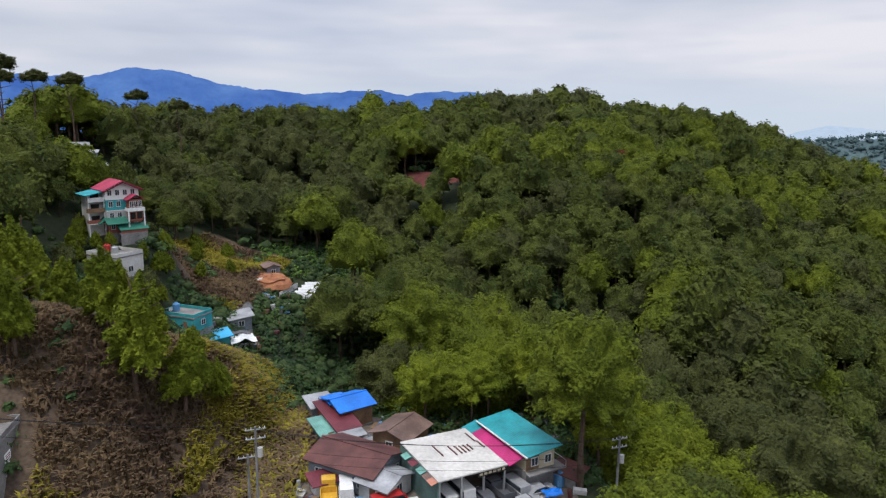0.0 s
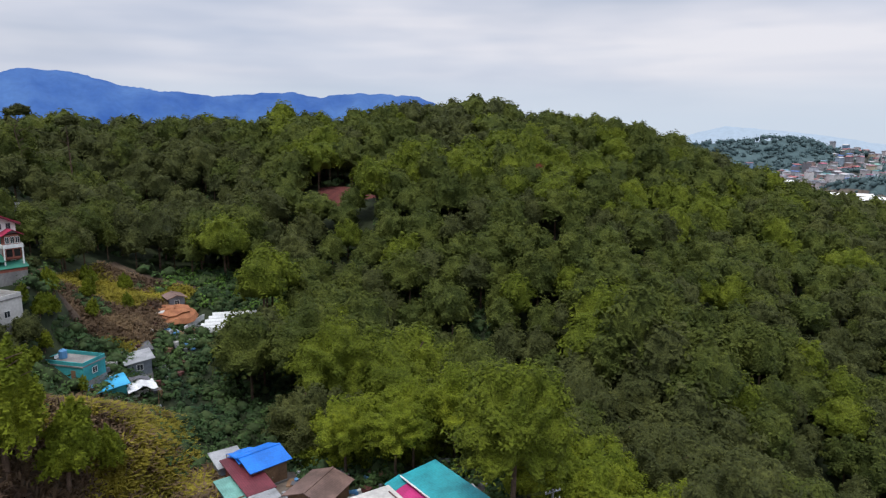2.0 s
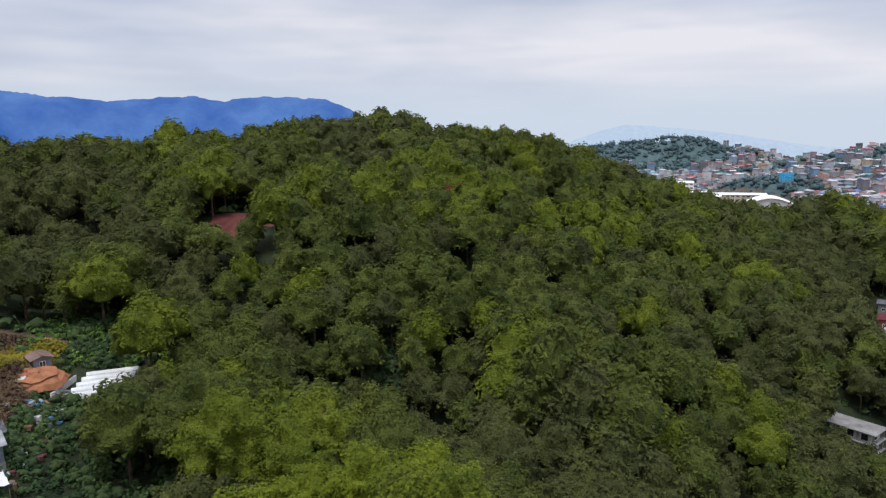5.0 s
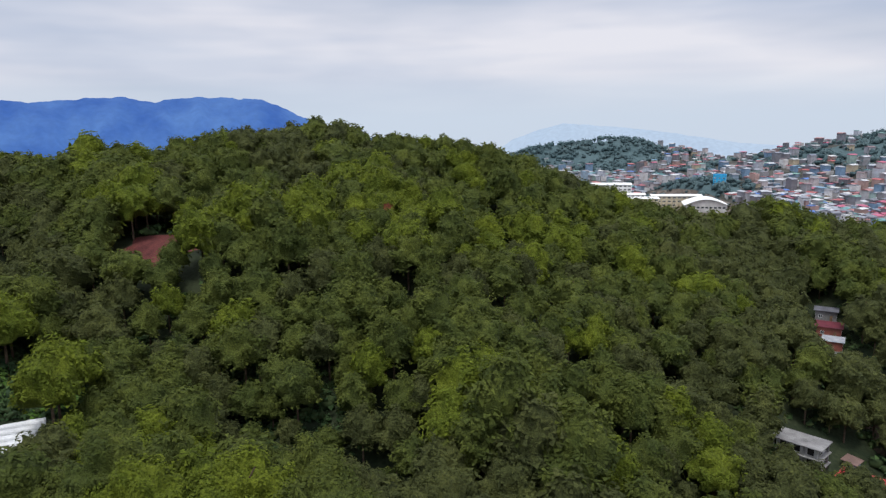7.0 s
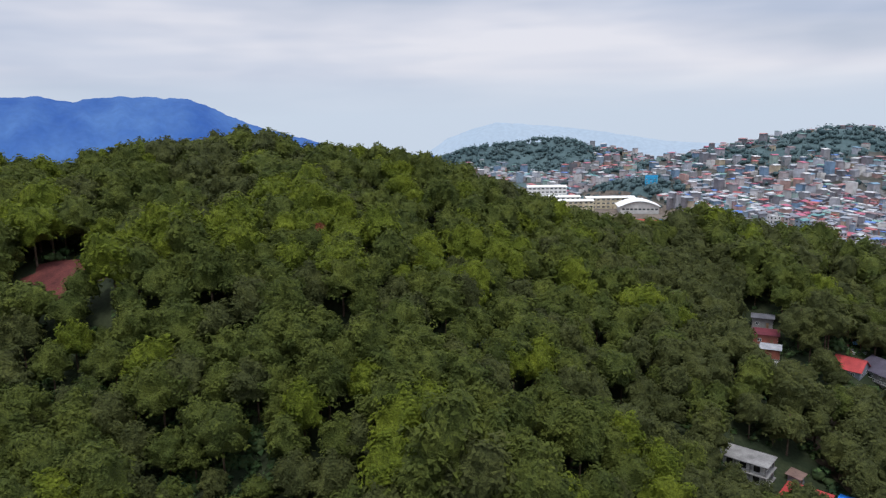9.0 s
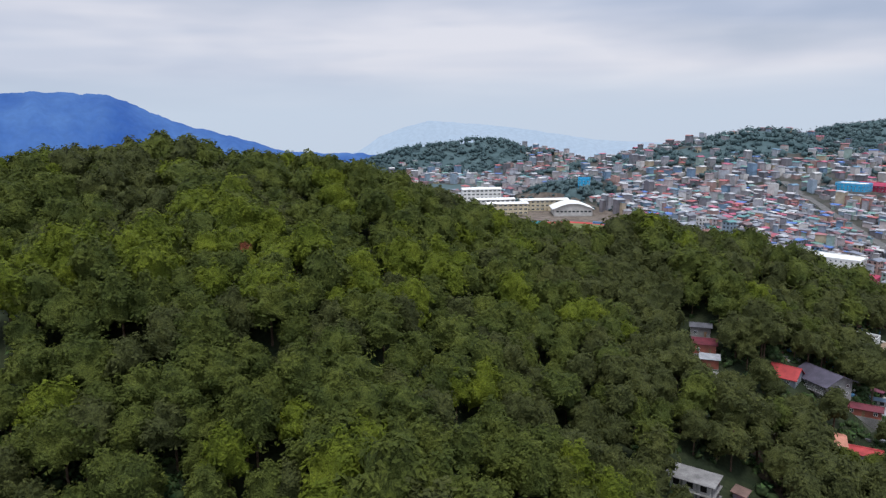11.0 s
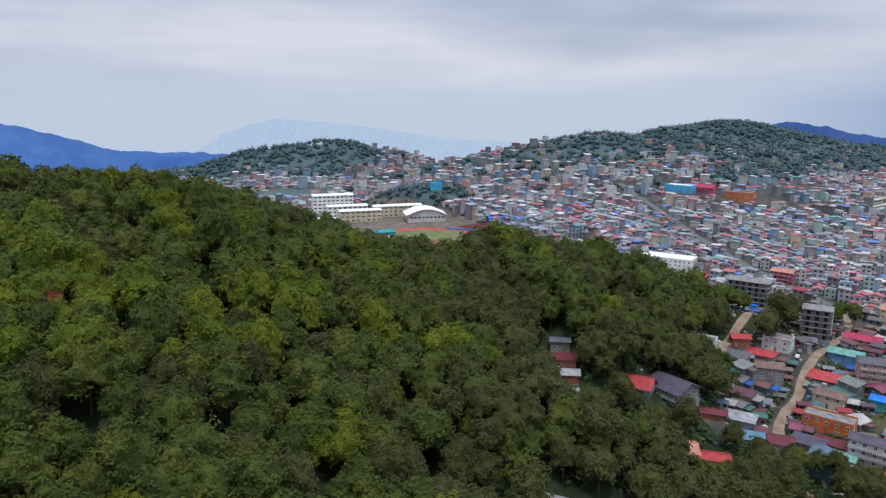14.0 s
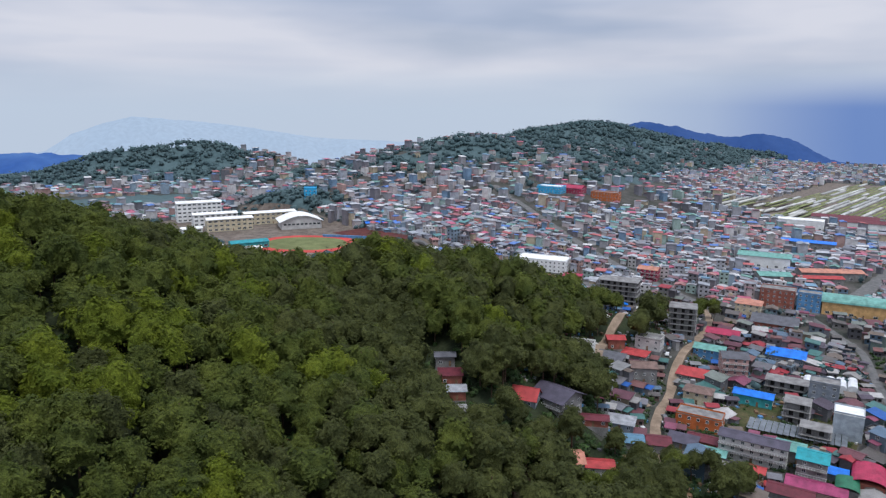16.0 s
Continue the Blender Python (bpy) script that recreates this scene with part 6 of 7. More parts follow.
frame_building(204, 199, -50, 7.0, 5.0, 1, "small bare concrete terrace with pale posts on the wooded bank", PALE, 2.6, name="concrete_terrace")
LANDMARKS = (
    (247, 171, -62, 14, 5, 1, "gable", BRICK, MAROON, "long low building with a maroon roof"),
    (263, 165, -75, 10, 6, 1, "shed", GREY_WALL, ZINC, "open shed with a zinc roof"),
    (255, 158, -62, 9, 7, 1, "gable", CONCRETE, BLUE_ROOF, "house with a slate blue roof"),
    (262, 150, -66, 8, 8, 1.4, "gable", CONCRETE, MAROON, "house with a dark maroon roof by the lane"),
    (220, 166, -52, 11, 9, 1, "gable", CONCRETE, SALMON, "house with a broad salmon roof below the pines"),
    (229, 158, -60, 9, 6, 1, "gable", PALE, RED, "low house with a ribbed red roof"),
    (291, 144, GRID, 17, 8, 2, "flat", ORANGE, CONCRETE, "orange two-storey building with a flat roof"),
    (315, 152, GRID, 11, 8, 2, "hip", CREAM, BROWN, "cream house with a striped hipped roof"),
    (338, 161, GRID, 14, 8, 1, "shed", CONCRETE, RED, "low building with a bright red roof"),
    (352, 148, GRID + 20, 11, 10, 4, "gable", PINK, GREY_ROOF, "pink four-storey house with a grey roof"),
    (328, 133, GRID, 15, 7, 1.6, "gable", TEAL_WALL, BLUE_TARP, "long shed with a bright blue roof"),
    (402, 166, GRID, 16, 10, 2, "gable", PINK, CRIMSON, "wide house with a crimson roof"),
    (368, 163, GRID, 14, 9, 2, "gable", BLUE_PAINT, GREEN_ROOF, "pale house with a sea-green roof"),
    (276, 121, GRID, 22, 7, 3, "gable", PALE, PURPLE_ROOF, "long three-storey lodging block with a purple grey roof"),
    (275, 102, GRID, 9, 9, 3, "gable", CONCRETE, TEAL, "concrete house with a teal roof"),
    (342, 109, GRID, 11, 8, 4, "flat", GREY_WALL, CONCRETE, "dark grey flat roofed block"),
    (463, 168, GRID, 14, 12, 3, "hip", CREAM, SALMON, "yellow house with an orange hipped roof"),
    (497, 159, GRID, 20, 12, 4, "flat", BRICK, CONCRETE, "brick red four-storey block"),
    (498, 141, GRID, 13, 10, 4, "flat", BLUE_PAINT, CONCRETE, "blue and white four-storey block"),
    (393, 133, GRID, 17, 13, 1.4, "gable", GREY_WALL, BLUE_TARP, "wide shed with a bright blue roof"),
    (449, 150, GRID, 24, 18, 1.4, "gable", BRICK, GREY_ROOF, "broad hall with a dark grey roof"),
    (314, 192, GRID, 12, 8, 1.2, "shed", CONCRETE, GREY_ROOF, "grey roofed house below the dirt road"),
    (333, 198, GRID + 30, 8, 7, 1.8, "gable", BRICK, RED, "small red roofed house beside the dirt road"),
    (332, 187, GRID, 11, 9, 1.3, "hip", CONCRETE, RED, "house with a red hipped roof"),
    (344, 185, GRID, 12, 8, 2, "flat", PALE, CONCRETE, "flat roofed pale house above the lane"),
    (318, 178, GRID + 25, 11, 9, 2.6, "gable", CONCRETE, BROWN, "grey three-storey house on the bank"),
    (303, 201, GRID + 10, 11, 6, 2, "flat", WHITE, CONCRETE, "white flat roofed house at the wood's edge"),
    (470, 314, GRID + 8, 38, 17, 3, "flat", WHITE, WHITE, "large white flat roofed building"),
    (440, 336, GRID + 8, 34, 10, 1.4, "gable", CONCRETE, GREEN_ROOF, "long shed with a sea-green roof"),
    (512, 249, GRID, 14, 10, 3, "gable", CRIMSON, SALMON, "crimson house with an orange roof"),
    (452, 281, GRID, 12, 9, 2.4, "shed", CRIMSON, CRIMSON, "crimson walled building at the wood's foot"),
    (456, 548, -45, 11, 9, 3.4, "flat", SKY_TARP, SKY_TARP, "sky-blue four-storey house on the hillside"),
    (694, 366, GRID, 28, 12, 3, "flat", ORANGE, CONCRETE, "long orange three-storey block"),
    (680, 400, GRID, 30, 16, 2, "gable", CRIMSON, CRIMSON, "market hall with a red roof"),
    (662, 412, GRID, 26, 16, 2.4, "flat", SKY_TARP, WHITE, "pale blue market block"),
)
for x_, y_, turn_, w_, d_, f_, r_, wm_, rm_, text_ in LANDMARKS:
    house(x_, y_, turn_, w_, d_, f_, r_, wm_, rm_, text_, balcony=f_ >= 3 and r_ == "gable")
house(233.4, 189.2, -75, 9, 8, 2.1, "gable", GREY_WALL, RED, "steep red roofed house beside a grey villa", z=-75.0, rise=0.75)
house(243.0, 181.5, -100, 13, 12, 2.2, "gable", CONCRETE, PURPLE_ROOF, "large grey roofed villa with open balconies", z=-75.6, balcony=True, rise=0.42, over=1.3)
house(318, 97, GRID, 10, 9, 3.6, "flat", paint("pale_blue_grey_wall", (0.40, 0.45, 0.50)), WHITE, "tall plain blue-grey building with a white flat roof", rows=False, door=False)
frame_building(382, 182, GRID + 12, 13, 11, 5, "unfinished grey concrete tower with bare floors")
frame_building(434, 239, GRID + 6, 24, 13, 5, "large unfinished grey concrete building on a terrace", z=-88)
frame_building(320, 115, GRID, 9, 8, 3, "unfinished concrete house with bare columns")
frame_building(349, 124, GRID, 17, 8, 2, "low unfinished concrete block")
frame_building(306, 106, GRID, 10, 7, 2, "bare concrete frame beside a white building")
for x_, y_, turn_, w_, d_, h_, r_, wm_, rm_, text_ in (
        (505, 116, GRID + 4, 38, 16, 8, "arch", OCHRE, GREEN_ROOF, "big ochre hall with a curved sea-green roof"),
        (617, 194, GRID + 4, 38, 19, 9, "gable", WHITE, GREEN_ROOF, "big white hall with a sea-green roof"),
        (563, 176, GRID + 24, 22, 15, 6, "gable", CONCRETE, GREEN_ROOF, "hall with a sea-green roof"),
        (600, 145, GRID + 26, 44, 14, 6, "gable", CONCRETE, SALMON, "long hall with an orange roof"),
        (578, 148, GRID + 26, 30, 10, 5, "gable", CONCRETE, RED, "shed with a red roof beside a long hall"),
        (722, 180, GRID, 44, 14, 6, "gable", CONCRETE, BLUE_TARP, "long hall with a vivid blue roof"),
        (897, 174, GRID, 64, 22, 8, "gable", PALE, MAROON, "large warehouse with a brown roof"),
        (872, 146, GRID, 64, 22, 8, "gable", WHITE, MAROON, "white walled warehouse with a brown roof"),
        (829, 206, GRID, 44, 18, 9, "flat", WHITE, WHITE, "white block beside the farm fields")):
    house(x_, y_, turn_, w_, d_, 1, r_, wm_, rm_, text_, "hall", "hall", tall=h_, gap=6.0, size=(2.4, 1.4), rise=0.2)
DARK_GREEN = paint("dark_green_roof_sheet", (0.03, 0.15, 0.08), ribs=0.3)
NEAR_SHEDS = (
    (281, 86, GRID + 90, 13, 9, 3.6, "arch", BRICK, CRIMSON, "shed with a curved crimson roof"),
    (265, 99, GRID, 17, 7, 3.0, "gable", PINK, paint("faded_magenta_roof_sheet", (0.30, 0.045, 0.12), ribs=0.3), "long shed with a magenta roof"),
    (271, 91, GRID + 90, 8, 6, 3.2, "arch", CONCRETE, DARK_GREEN, "small shed with a curved dark green roof"),
    (279, 96.5, GRID, 9, 4, 2.8, "shed", GREY_WALL, BLUE_TARP, "lean-to with a bright blue roof"),
    (265, 118, GRID, 7, 5, 2.6, "gable", CONCRETE, RED, "small shed with a bright red roof"),
    (257, 105, GRID, 13, 7, 2.8, "gable", CONCRETE, MAROON, "long shed with a dark maroon roof"),
    (285, 110.5, GRID, 9, 8, 5.2, "gable", CONCRETE, GREEN_ROOF, "concrete house with a patched pale green roof"),
    (277, 136, GRID, 15, 6, 2.8, "gable", BRICK, MAROON, "long low house with a dark maroon roof"),
    (271, 144, GRID, 10, 6, 2.6, "shed", CONCRETE, PURPLE_ROOF, "low house with a purple grey roof by the lane"),
    (268, 132, GRID, 8, 6, 3.0, "gable", CREAM, GREEN_ROOF, "small cream house with a pale green roof"),
)
for x_, y_, turn_, w_, d_, h_, r_, wm_, rm_, text_ in NEAR_SHEDS:
    house(x_, y_, turn_, w_, d_, 1, r_, wm_, rm_, text_, "shed", "shed", tall=h_, rows=False)
# plastic greenhouses between the houses
for i in range(5):
    n = 8
    ring = lambda u: [(u, 2.0 * math.cos(math.pi * k / n), 2.4 + 1.3 * math.sin(math.pi * k / n)) for k in range(n + 1)] + [(u, -2.0, 0), (u, 2.0, 0)]
    t = thing("greenhouse", pose(362 + 2.2 * i, 118 - i * 4.1, ground_z(366, 110), 0, 0, 8), "arched greenhouse with a pale plastic cover", "greenhouse", "arched greenhouses")
    part("cover", Geo().loft([ring(-6), ring(-3), ring(0), ring(3), ring(6)]), PLASTIC, t)
SHADE_NET = paint("grey_shade_net", (0.16, 0.18, 0.20), 0.3, rough=0.5)
for i in range(16):
    t = thing("shade_frame", pose(308 - 1.2 * i, 124 - 0.0 * i, ground_z(300, 120) + 0.0, 0, 0, GRID), "dark net shade row in a vegetable plot", "shade frame", "shade rows")
    t.matrix_basis = pose(303 + 0.35 * i, 128 - 2.1 * i, ground_z(303, 110), 0, 0, 6)
    part("net", Geo().slab([(-5.5, -0.95, 1.9), (5.5, -0.95, 1.9), (5.5, 0.95, 2.1), (-5.5, 0.95, 2.1)], 0.06), SHADE_NET, t)
    for u in (-5.2, 0, 5.2):
        part("post", Geo().rod((u, 0, -0.3), (u, 0, 1.96), 0.05, 0.05, 5), WOOD, t)
TAKEN += [(256, 117, 6), (304, 124, 9), (306, 112, 13), (308, 100, 9), (366, 110, 12), (314, 134, 7), (322, 126, 6)]

# ---- school and sports ground ----
SCHOOL_TURN = -24.0
for x_, y_, w_, d_, f_, r_, wm_, rm_, text_ in (
        (377, 605, 37, 12, 5, "gable", WHITE, WHITE, "five-storey white school block"),
        (373, 576, 36, 11, 3, "gable", WHITE, WHITE, "three-storey white school block"),
        (365, 545, 36, 11, 3, "gable", CREAM, WHITE, "cream school block with a green band"),
        (408, 548, 44, 11, 3, "gable", CREAM, WHITE, "long cream school block"),
        (340, 560, 16, 9, 1, "gable", WHITE, WHITE, "small white school house"),
        (330, 474, 26, 11, 1.4, "gable", TEAL_WALL, TEAL, "grandstand with a teal roof"),
        (322, 460, 12, 8, 1, "gable", WHITE, WHITE, "small white hut beside the sports ground")):
    house(x_, y_, SCHOOL_TURN, w_, d_, f_, r_, wm_, rm_, text_, "school", "school_building", tall=3.3, gap=4.0, size=(2.6, 1.4), rise=0.2, z=-66.8)
gym = thing("gymnasium", pose(413, 515, -66.8, 0, 0, SCHOOL_TURN - 8) @ Matrix.Diagonal((0.86, 0.86, 0.86, 1)), "gymnasium with a broad curved white roof", "gymnasium")
part("wall", Geo().box(-19, -14, -1, 19, 14, 6.5), PALE, gym)
g = Geo()
n = 14
curve = [(-21 + 42 * i / n, 6.4 + 6.0 * math.sin(math.pi * i / n)) for i in range(n + 1)]
g.loft([[(u, v, q) for u, q in curve] + [(u, v, q + 0.3) for u, q in curve[::-1]] for v in (-15.5, 15.5)])
part("roof", g, WHITE, gym)
g = Geo()
arc = [(-19 + 38 * i / 10, -14.02, 6.45 + 5.5 * math.sin(math.pi * (0.05 + 0.9 * i / 10))) for i in range(11)]
g.loft([arc + [(19, -14.02, 6.3), (-19, -14.02, 6.3)], [(a_, b_ + 0.2, c_) for a_, b_, c_ in arc + [(19, -14.02, 6.3), (-19, -14.02, 6.3)]]])
part("end_wall", g, PALE, gym)
for i in range(9):
    part("window", Geo().box(-17 + i * 4, -14.1, 3.6, -14.4 + i * 4, -13.99, 5.2), GLASS, gym)
TAKEN.append((412, 516, 26))


def oval(half, r, z, n=16):
    a = [math.pi * i / n for i in range(n + 1)]
    return [(half + r * math.sin(t), -r * math.cos(t), z) for t in a] + [(-half - r * math.sin(t), r * math.cos(t), z) for t in a]


field = thing("running_track", pose(366, 454, -66.9, 0, 0, -56), "red running track round a worn green pitch", "running track")
part("track_surface", Geo().loft([oval(6, 32, -0.4), oval(6, 32, 0.12)]), TRACK_RED, field)
part("pitch", Geo().loft([oval(6, 24, 0.121), oval(6, 24, 0.16)]), LAWN, field, "worn green grass")
single("bare_pitch", Geo().box(-33, -17, -2.5, 33, 17, 0.15), RED_SOIL, "bare brown earth pitch beside the running track", "pitch", m=pose(424, 438, -67.2, 0, 0, -96))
single("blue_barrier", Geo().box(-20, -0.6, 0, 20, 0.6, 2.0).box(-20, 0.6, 0, 20, 1.6, 1.0), BLUE_PAINT, "blue bleachers along the running track", "bleachers", m=pose(402, 447, -67.1, 0, 0, -62))
for x_, y_ in ((452, 468), (462, 458), (470, 446)):
    house(x_, y_, -30, 12, 6, 1, "gable", CONCRETE, BLUE_TARP if x_ < 465 else SKY_TARP, "low stall with a bright blue roof", "stall", "market_stall", "blue stalls", tall=3, rows=False)

# ---- farm fields ----
rows_g = np.random.default_rng(95)
bed_pts, bed_quads, strip_pts, strip_quads = [], [], [], []
for y_ in np.arange(-420, 312, 7.0):
    x0 = max(850, 864 + (228 - y_) / 1.12)
    while x0 < 1415:
        long = rows_g.uniform(30, 120)
        x1 = min(1418, x0 + long)
        if in_fields(np.array(x0 + 3), np.array(y_)) and rows_g.random() < 0.92:
            up = float(land(x0, y_))
            store = (bed_pts, bed_quads) if rows_g.random() < 0.58 else (strip_pts, strip_quads)
            half, tall_ = (2.2, 0.5) if store[0] is bed_pts else (2.5, 1.6)
            b_ = len(store[0])
            skew = -0.09
            for u in (x0, x1):
                store[0].extend([(u, y_ - half + skew * (u - 850), up - 0.2), (u, y_ + half + skew * (u - 850), up - 0.2), (u, y_ + half * 0.7 + skew * (u - 850), up + tall_), (u, y_ - half * 0.7 + skew * (u - 850), up + tall_)])
            store[1].extend([(b_ + i, b_ + (i + 1) % 4, b_ + 4 + (i + 1) % 4, b_ + 4 + i) for i in range(4)] + [(b_ + 3, b_ + 2, b_ + 1, b_), (b_ + 4, b_ + 5, b_ + 6, b_ + 7)])
        x0 = x1 + rows_g.uniform(1, 6)
CROP = mat("crop_rows", (0.10, 0.13, 0.05), (0.25, 0.26, 0.13), 30, by="island")
single("crop_beds", sheet("crop_beds", bed_pts, [np.array(bed_quads)], [0], [CROP]), [], "rows of green crop beds on the valley floor", "crops", kind="stuff")
single("plastic_crop_rows", sheet("plastic_crop_rows", strip_pts, [np.array(strip_quads)], [0], [mat("crop_plastic", (0.34, 0.34, 0.32), (0.55, 0.55, 0.53), 40, by="island")]), [], "pale plastic covered crop rows on the valley floor", "crops", kind="stuff")

# ---- the town ----
town = np.random.default_rng(11)
built = 0
WORDS = ("grey plastered house in the crowded town", "concrete house packed between its neighbours", "painted house on a narrow lot", "plain town house with sheet roofing")
far_v, far_f, far_m = [], [], []


def far_add(verts, faces, k):
    b = len(far_v)
    far_v.extend(verts)
    far_f.extend([[b + i for i in f] for f in faces])
    # within 230 m the darker copies without painted haze
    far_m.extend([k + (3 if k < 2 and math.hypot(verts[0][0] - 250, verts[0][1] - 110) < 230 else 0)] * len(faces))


def far_house(x, y, z, yaw, w, d, h, kind, openings=True):
    """A plain small house for the distance: walls, roof with eaves, window openings."""
    c, s = math.cos(radians(yaw)), math.sin(radians(yaw))
    at = lambda u, v, q: (x + u * c - v * s, y + u * s + v * c, z + q)
    a, b = w / 2, d / 2
    far_add([at(u, v, q) for q in (-4, h) for u, v in ((-a, -b), (a, -b), (a, b), (-a, b))], [[0, 1, 5, 4], [1, 2, 6, 5], [2, 3, 7, 6], [3, 0, 4, 7], [4, 5, 6, 7]], 0)
    e = 0.5
    if kind == 0:
        r = b * 0.36
        far_add([at(-a - e, -b - e, h), at(a + e, -b - e, h), at(a + e, 0, h + r), at(-a - e, 0, h + r), at(a + e, b + e, h), at(-a - e, b + e, h)], [[0, 1, 2, 3], [3, 2, 4, 5], [0, 3, 5], [1, 4, 2], [0, 5, 4, 1]], 1)
    elif kind == 1:
        r = d * 0.15
        far_add([at(-a - e, -b - e, h + 0.05), at(a + e, -b - e, h + 0.05), at(a + e, b + e, h + r), at(-a - e, b + e, h + r), at(-a - e, -b - e, h - 0.15), at(a + e, -b - e, h - 0.15), at(a + e, b + e, h + r - 0.2), at(-a - e, b + e, h + r - 0.2)],
                [[0, 1, 2, 3], [7, 6, 5, 4], [0, 4, 5, 1], [1, 5, 6, 2], [2, 6, 7, 3], [3, 7, 4, 0]], 1)
    else:
        far_add([at(u, v, q) for q in (h + 0.02, h + 0.7) for u, v in ((-a, -b), (a * 0.2, -b), (a * 0.2, b * 0.6), (-a, b * 0.6))], [[0, 1, 5, 4], [1, 2, 6, 5], [2, 3, 7, 6], [3, 0, 4, 7], [4, 5, 6, 7]], 1)
    if not openings or math.hypot(x, y) > 620:
        return
    for k in range(max(1, int(h / 2.9))):
        q = k * 2.9 + 1.0
        for mx, my, turn, long in sides(w, d):
            cc, ss = math.cos(radians(turn)), math.sin(radians(turn))
            for i in range(2):
                m0 = (i - 0.5) * long * 0.5
                px0, py0 = mx + m0 * cc + 0.04 * ss, my + m0 * ss - 0.04 * cc
                far_add([at(px0 - 0.65 * cc, py0 - 0.65 * ss, q), at(px0 + 0.65 * cc, py0 + 0.65 * ss, q), at(px0 + 0.65 * cc, py0 + 0.65 * ss, q + 1.2), at(px0 - 0.65 * cc, py0 - 0.65 * ss, q + 1.2)], [[0, 1, 2, 3]], 2)


spots = []
turn0 = radians(GRID + 90)
for i in range(-160, 225):
    for j in range(-105, 225):
        u, v = i * 8.3 + town.uniform(-1.4, 1.4), j * 8.9 + town.uniform(-1.4, 1.4)
        spots.append((u * math.cos(turn0) - v * math.sin(turn0), u * math.sin(turn0) + v * math.cos(turn0), town.random(), town.random(), town.random(), town.random(), town.random()))
spots = np.array(spots)
x_, y_ = spots[:, 0], spots[:, 1]
ahead = (y_ > 0.12 * x_ - 150) & (x_ > 210) & (y_ > -90 - 0.0 * x_)
keep = (town_share(x_, y_) * 0.95 > spots[:, 2]) & (near_road(x_, y_) > 4.6) & ahead
for sx, sy, r in TAKEN:
    keep &= np.hypot(x_ - sx, y_ - sy) > r + 3.2
spots = spots[keep]
spots = spots[np.argsort(np.hypot(spots[:, 0] - 250, spots[:, 1] - 110))]
spot_z, spot_turn = land(spots[:, 0], spots[:, 1]), 50 * (wave(spots[:, 0], spots[:, 1], 110, 23) - 0.5)
for n_, (x, y, _, r1, r2, r3, r4) in enumerate(spots.tolist()):
    w_, d_ = 5.6 + 3.2 * r1, 5.2 + 2.6 * r2
    floors = 1 + int(r3 * r3 * (2.7 if n_ > 300 else 2.2)) if r3 < 0.95 else 3 + (x > 380)
    kind_ = 0 if r4 < 0.45 else 1 if r4 < 0.8 else 2
    yaw_ = GRID + (90 if r2 > 0.5 else 0) + (r1 - 0.5) * 24 + float(spot_turn[n_])
    if n_ < 80:
        house(x, y, yaw_, w_, d_, floors, ("gable", "shed", "flat")[kind_], WALL_MIX, CONCRETE if kind_ == 2 else ROOF_MIX, WORDS[n_ % 4], "house", "town_house", "town houses", gap=4.2, balcony=floors >= 3 and r1 > 0.6)
    else:
        far_house(x, y, float(spot_z[n_]), yaw_, w_ * (0.86 if n_ < 1800 else 1.0), d_ * 0.9, floors * 2.9, kind_)
    # one to three lower annexes under roofs of their own
    z = float(spot_z[n_])
    c, s_ = math.cos(radians(yaw_)), math.sin(radians(yaw_))
    near_by = math.hypot(x - 250, y - 110)
    for n2, (u, v) in enumerate(((1, 0), (0, -1), (-1, 0))[:0 if near_by > 480 else 1 + (r4 * 7 % 1 > 0.4) + (r3 * 9 % 1 > 0.7)]):
        q = (r1 * 13 + n2 * 0.37) % 1
        aw, ad = 2.6 + 1.8 * q, 2.4 + 2.0 * ((q * 5.3) % 1)
        ox, oy = u * (w_ * 0.43 + aw * 0.42), v * (d_ * 0.45 + ad * 0.42)
        far_house(x + ox * c - oy * s_, y + ox * s_ + oy * c, z, yaw_ + (n2 == 1) * 90, aw, ad, max(2.2, floors * 2.9 * (0.45 + 0.5 * q)), 1 if q < 0.75 else 0, False)
    if kind_ == 2 and n_ < 1500:
        far_add([(x + u * 0.9 + 1.4 * c, y + v * 0.9 + 1.4 * s_, z + floors * 2.9 + q) for q in (0.3, 2.2) for u, v in ((-1, -1), (1, -1), (1, 1), (-1, 1))], [[0, 1, 5, 4], [1, 2, 6, 5], [2, 3, 7, 6], [3, 0, 4, 7], [4, 5, 6, 7]], 0)
# small sheds that fill the gaps between the near houses
homes = [(a, b, 4.6) for a, b in spots[:400, :2]] + [(a, b, r) for a, b, r in TAKEN]
for _ in range(2600):
    x, y = town.uniform(232, 440), town.uniform(70, 236)
    r1, r2 = town.random(), town.random()
    if town_share(np.array(x), np.array(y)) < 0.35 or near_road(np.array(x), np.array(y)) < 2.4 or any(math.hypot(x - a, y - b) < r + 1.6 for a, b, r in homes):
        continue
    homes.append((x, y, 2.2))
    far_house(x, y, ground_z(x, y), GRID + r1 * 30, 3.0 + 1.8 * r1, 2.6 + 1.6 * r2, 2.3 + 1.2 * r2, 1 if r1 < 0.7 else 0)
me = bpy.data.meshes.new("town_houses")
me.from_pydata(far_v, [], far_f)
for m_ in (WALL_HAZED, ROOF_HAZED, DARK, WALL_NEAR, ROOF_NEAR):
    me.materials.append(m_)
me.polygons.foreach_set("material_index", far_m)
me.update()
single("crowded_town", me, [], "crowded town of small houses with coloured sheet roofs", "town", kind="stuff")

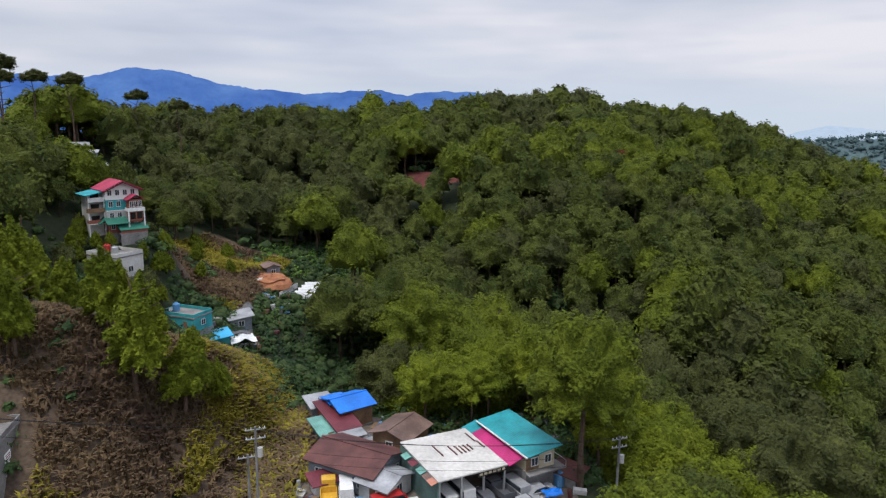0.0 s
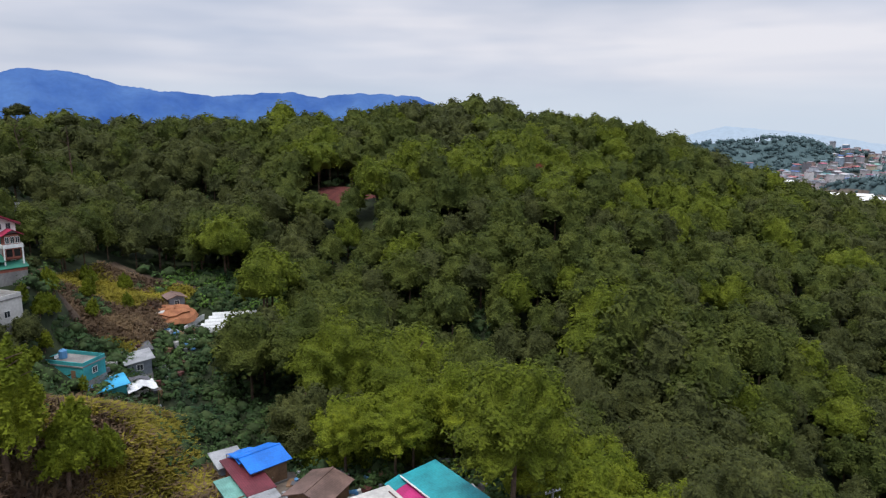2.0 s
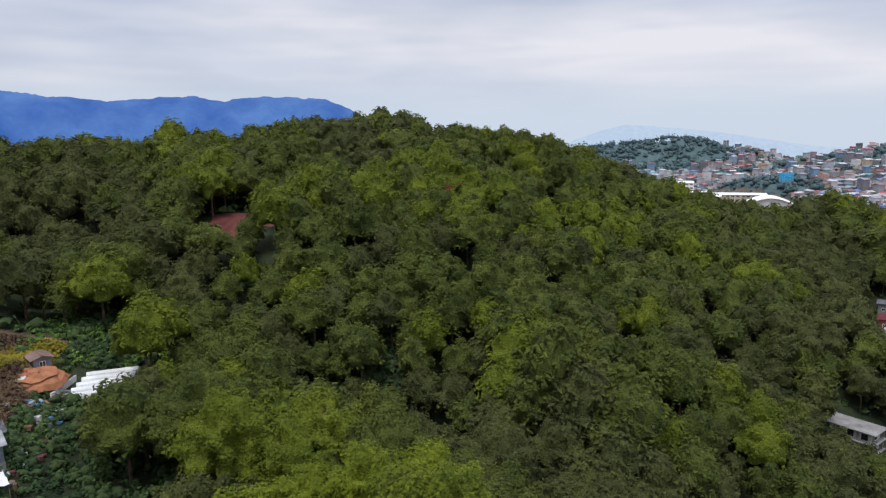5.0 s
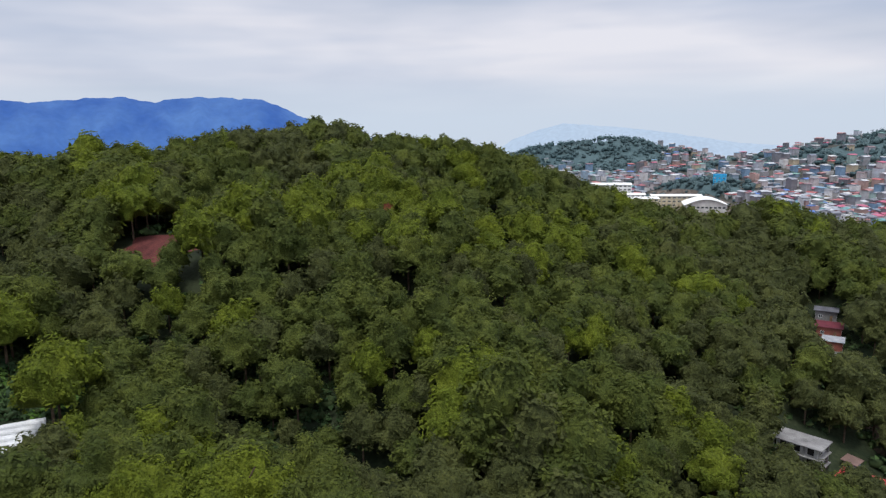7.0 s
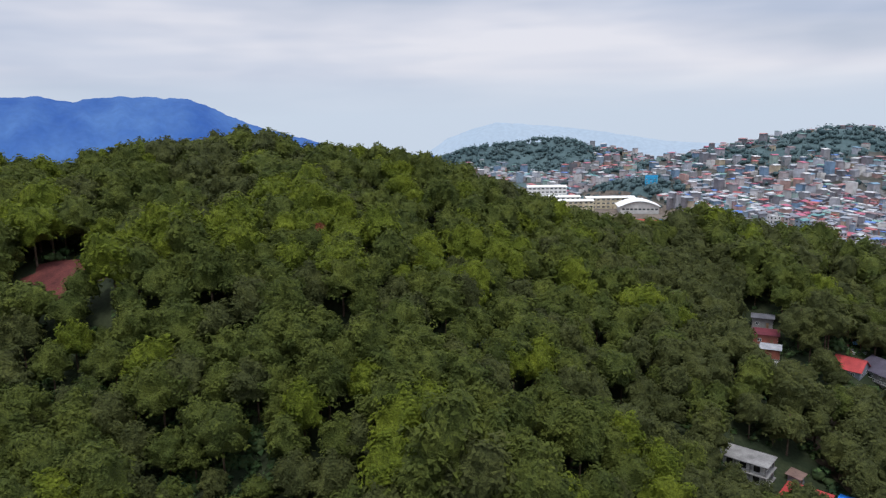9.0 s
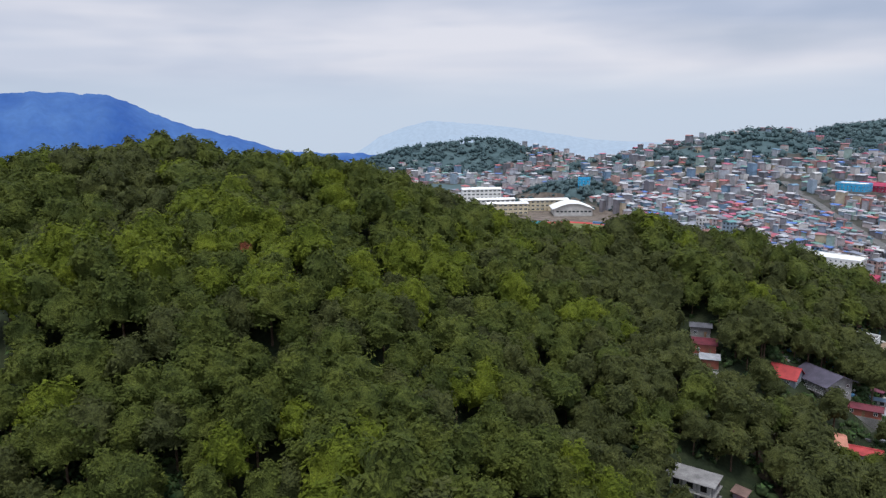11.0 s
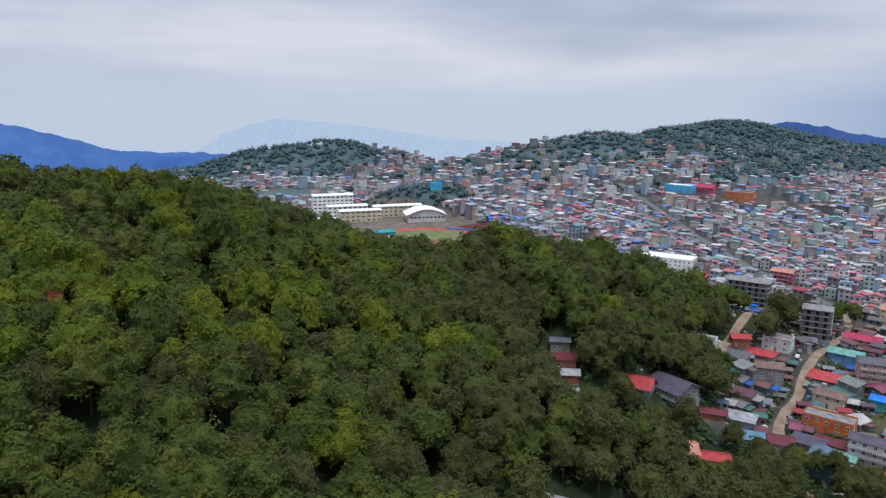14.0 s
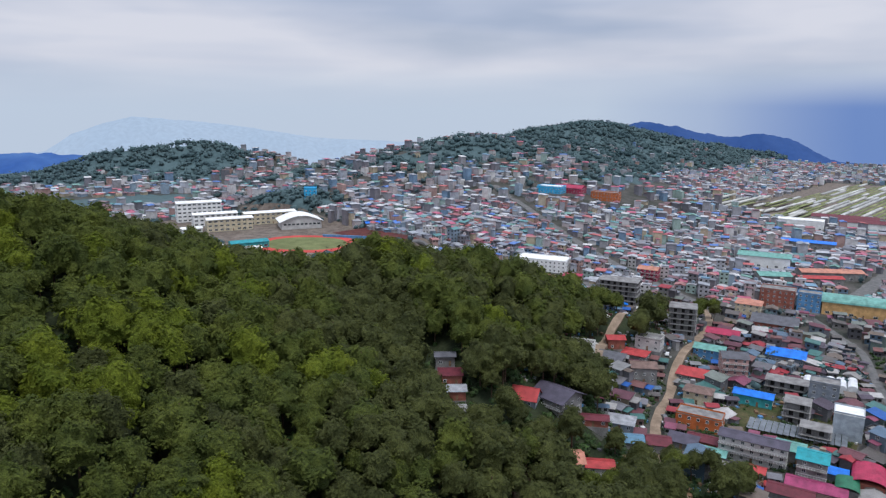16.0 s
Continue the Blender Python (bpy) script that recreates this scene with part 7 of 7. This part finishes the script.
# cars along the lane
g = np.random.default_rng(97)
for x_, y_, turn_ in ((284, 155, 40), (287, 152.6, 40), (282, 151.5, 42), (279, 153, 40), (290, 157.5, 35), (296, 155, 30), (277, 147, 60), (272, 160, 50), (296, 171, 70), (291, 176, 70), (352, 178, 20), (356, 180, 25), (361, 178, 15), (366, 180, 20), (371, 178.5, 15), (347, 177, 15), (343, 166, 10), (428, 228, 30), (433, 226, 30), (438, 229, 25), (300, 153, 35)):
    c_ = (WHITE_BODY, SILVER_BODY, GREY_BODY, RED_BODY, WHITE_BODY)[int(g.integers(0, 5))]
    word = {WHITE_BODY: "white", SILVER_BODY: "silver", GREY_BODY: "dark grey", RED_BODY: "red"}[c_]
    vehicle("car", x_, y_, ground_z(x_, y_) + 0.02, turn_, c_, word + " car parked beside the dirt lane", "car")
tarp(425, 231, -86.0, 20, 5, 4, BLUE_TARP, "blue tarpaulin tent at the road's end")
tarp(440, 233, -86.0, 20, 5, 4, BLUE_TARP, "blue tarpaulin tent before the concrete building")

for x_, y_, turn_, c_, word, shape_ in ((254, 119, 20, WHITE_BODY, "white", "van"), (257, 116, 100, GREY_BODY, "dark grey", "car"), (251, 122, 60, SILVER_BODY, "silver", "car"), (259, 112.5, 15, RED_BODY, "red", "van"), (253, 113, 95, SILVER_BODY, "silver", "truck"), (256, 123, 40, BLUE_PAINT, "blue", "car"), (261, 123.5, 110, WHITE_BODY, "white", "car"), (249, 116, 30, GREY_BODY, "dark grey", "truck")):
    vehicle("car", x_, y_, ground_z(x_, y_) + 0.02, turn_, c_, word + " vehicle standing in a crowded scrap yard", "car", shape=shape_, high=1.9 if shape_ != "car" else 1.5)
clutter("scrap_heap", 246, 264, 108, 127, 240, 304, "scrap, crates and tyres heaped in a yard")
g = Geo()
for i in range(11):
    g.turn = pose(317 + 0.3 * i, 117 - 1.6 * i, ground_z(317, 110), 0, 0, 8)
    g.box(-3.2, -0.12, -0.1, 3.2, 0.12, 0.22)
single("bed_edging", g, PALE, "pale edging between small vegetable beds", "garden edging", kind="stuff")

clutter("town_clutter", 238, 400, 92, 215, 1500, 303, "stored sheets, drums and crates between the houses")
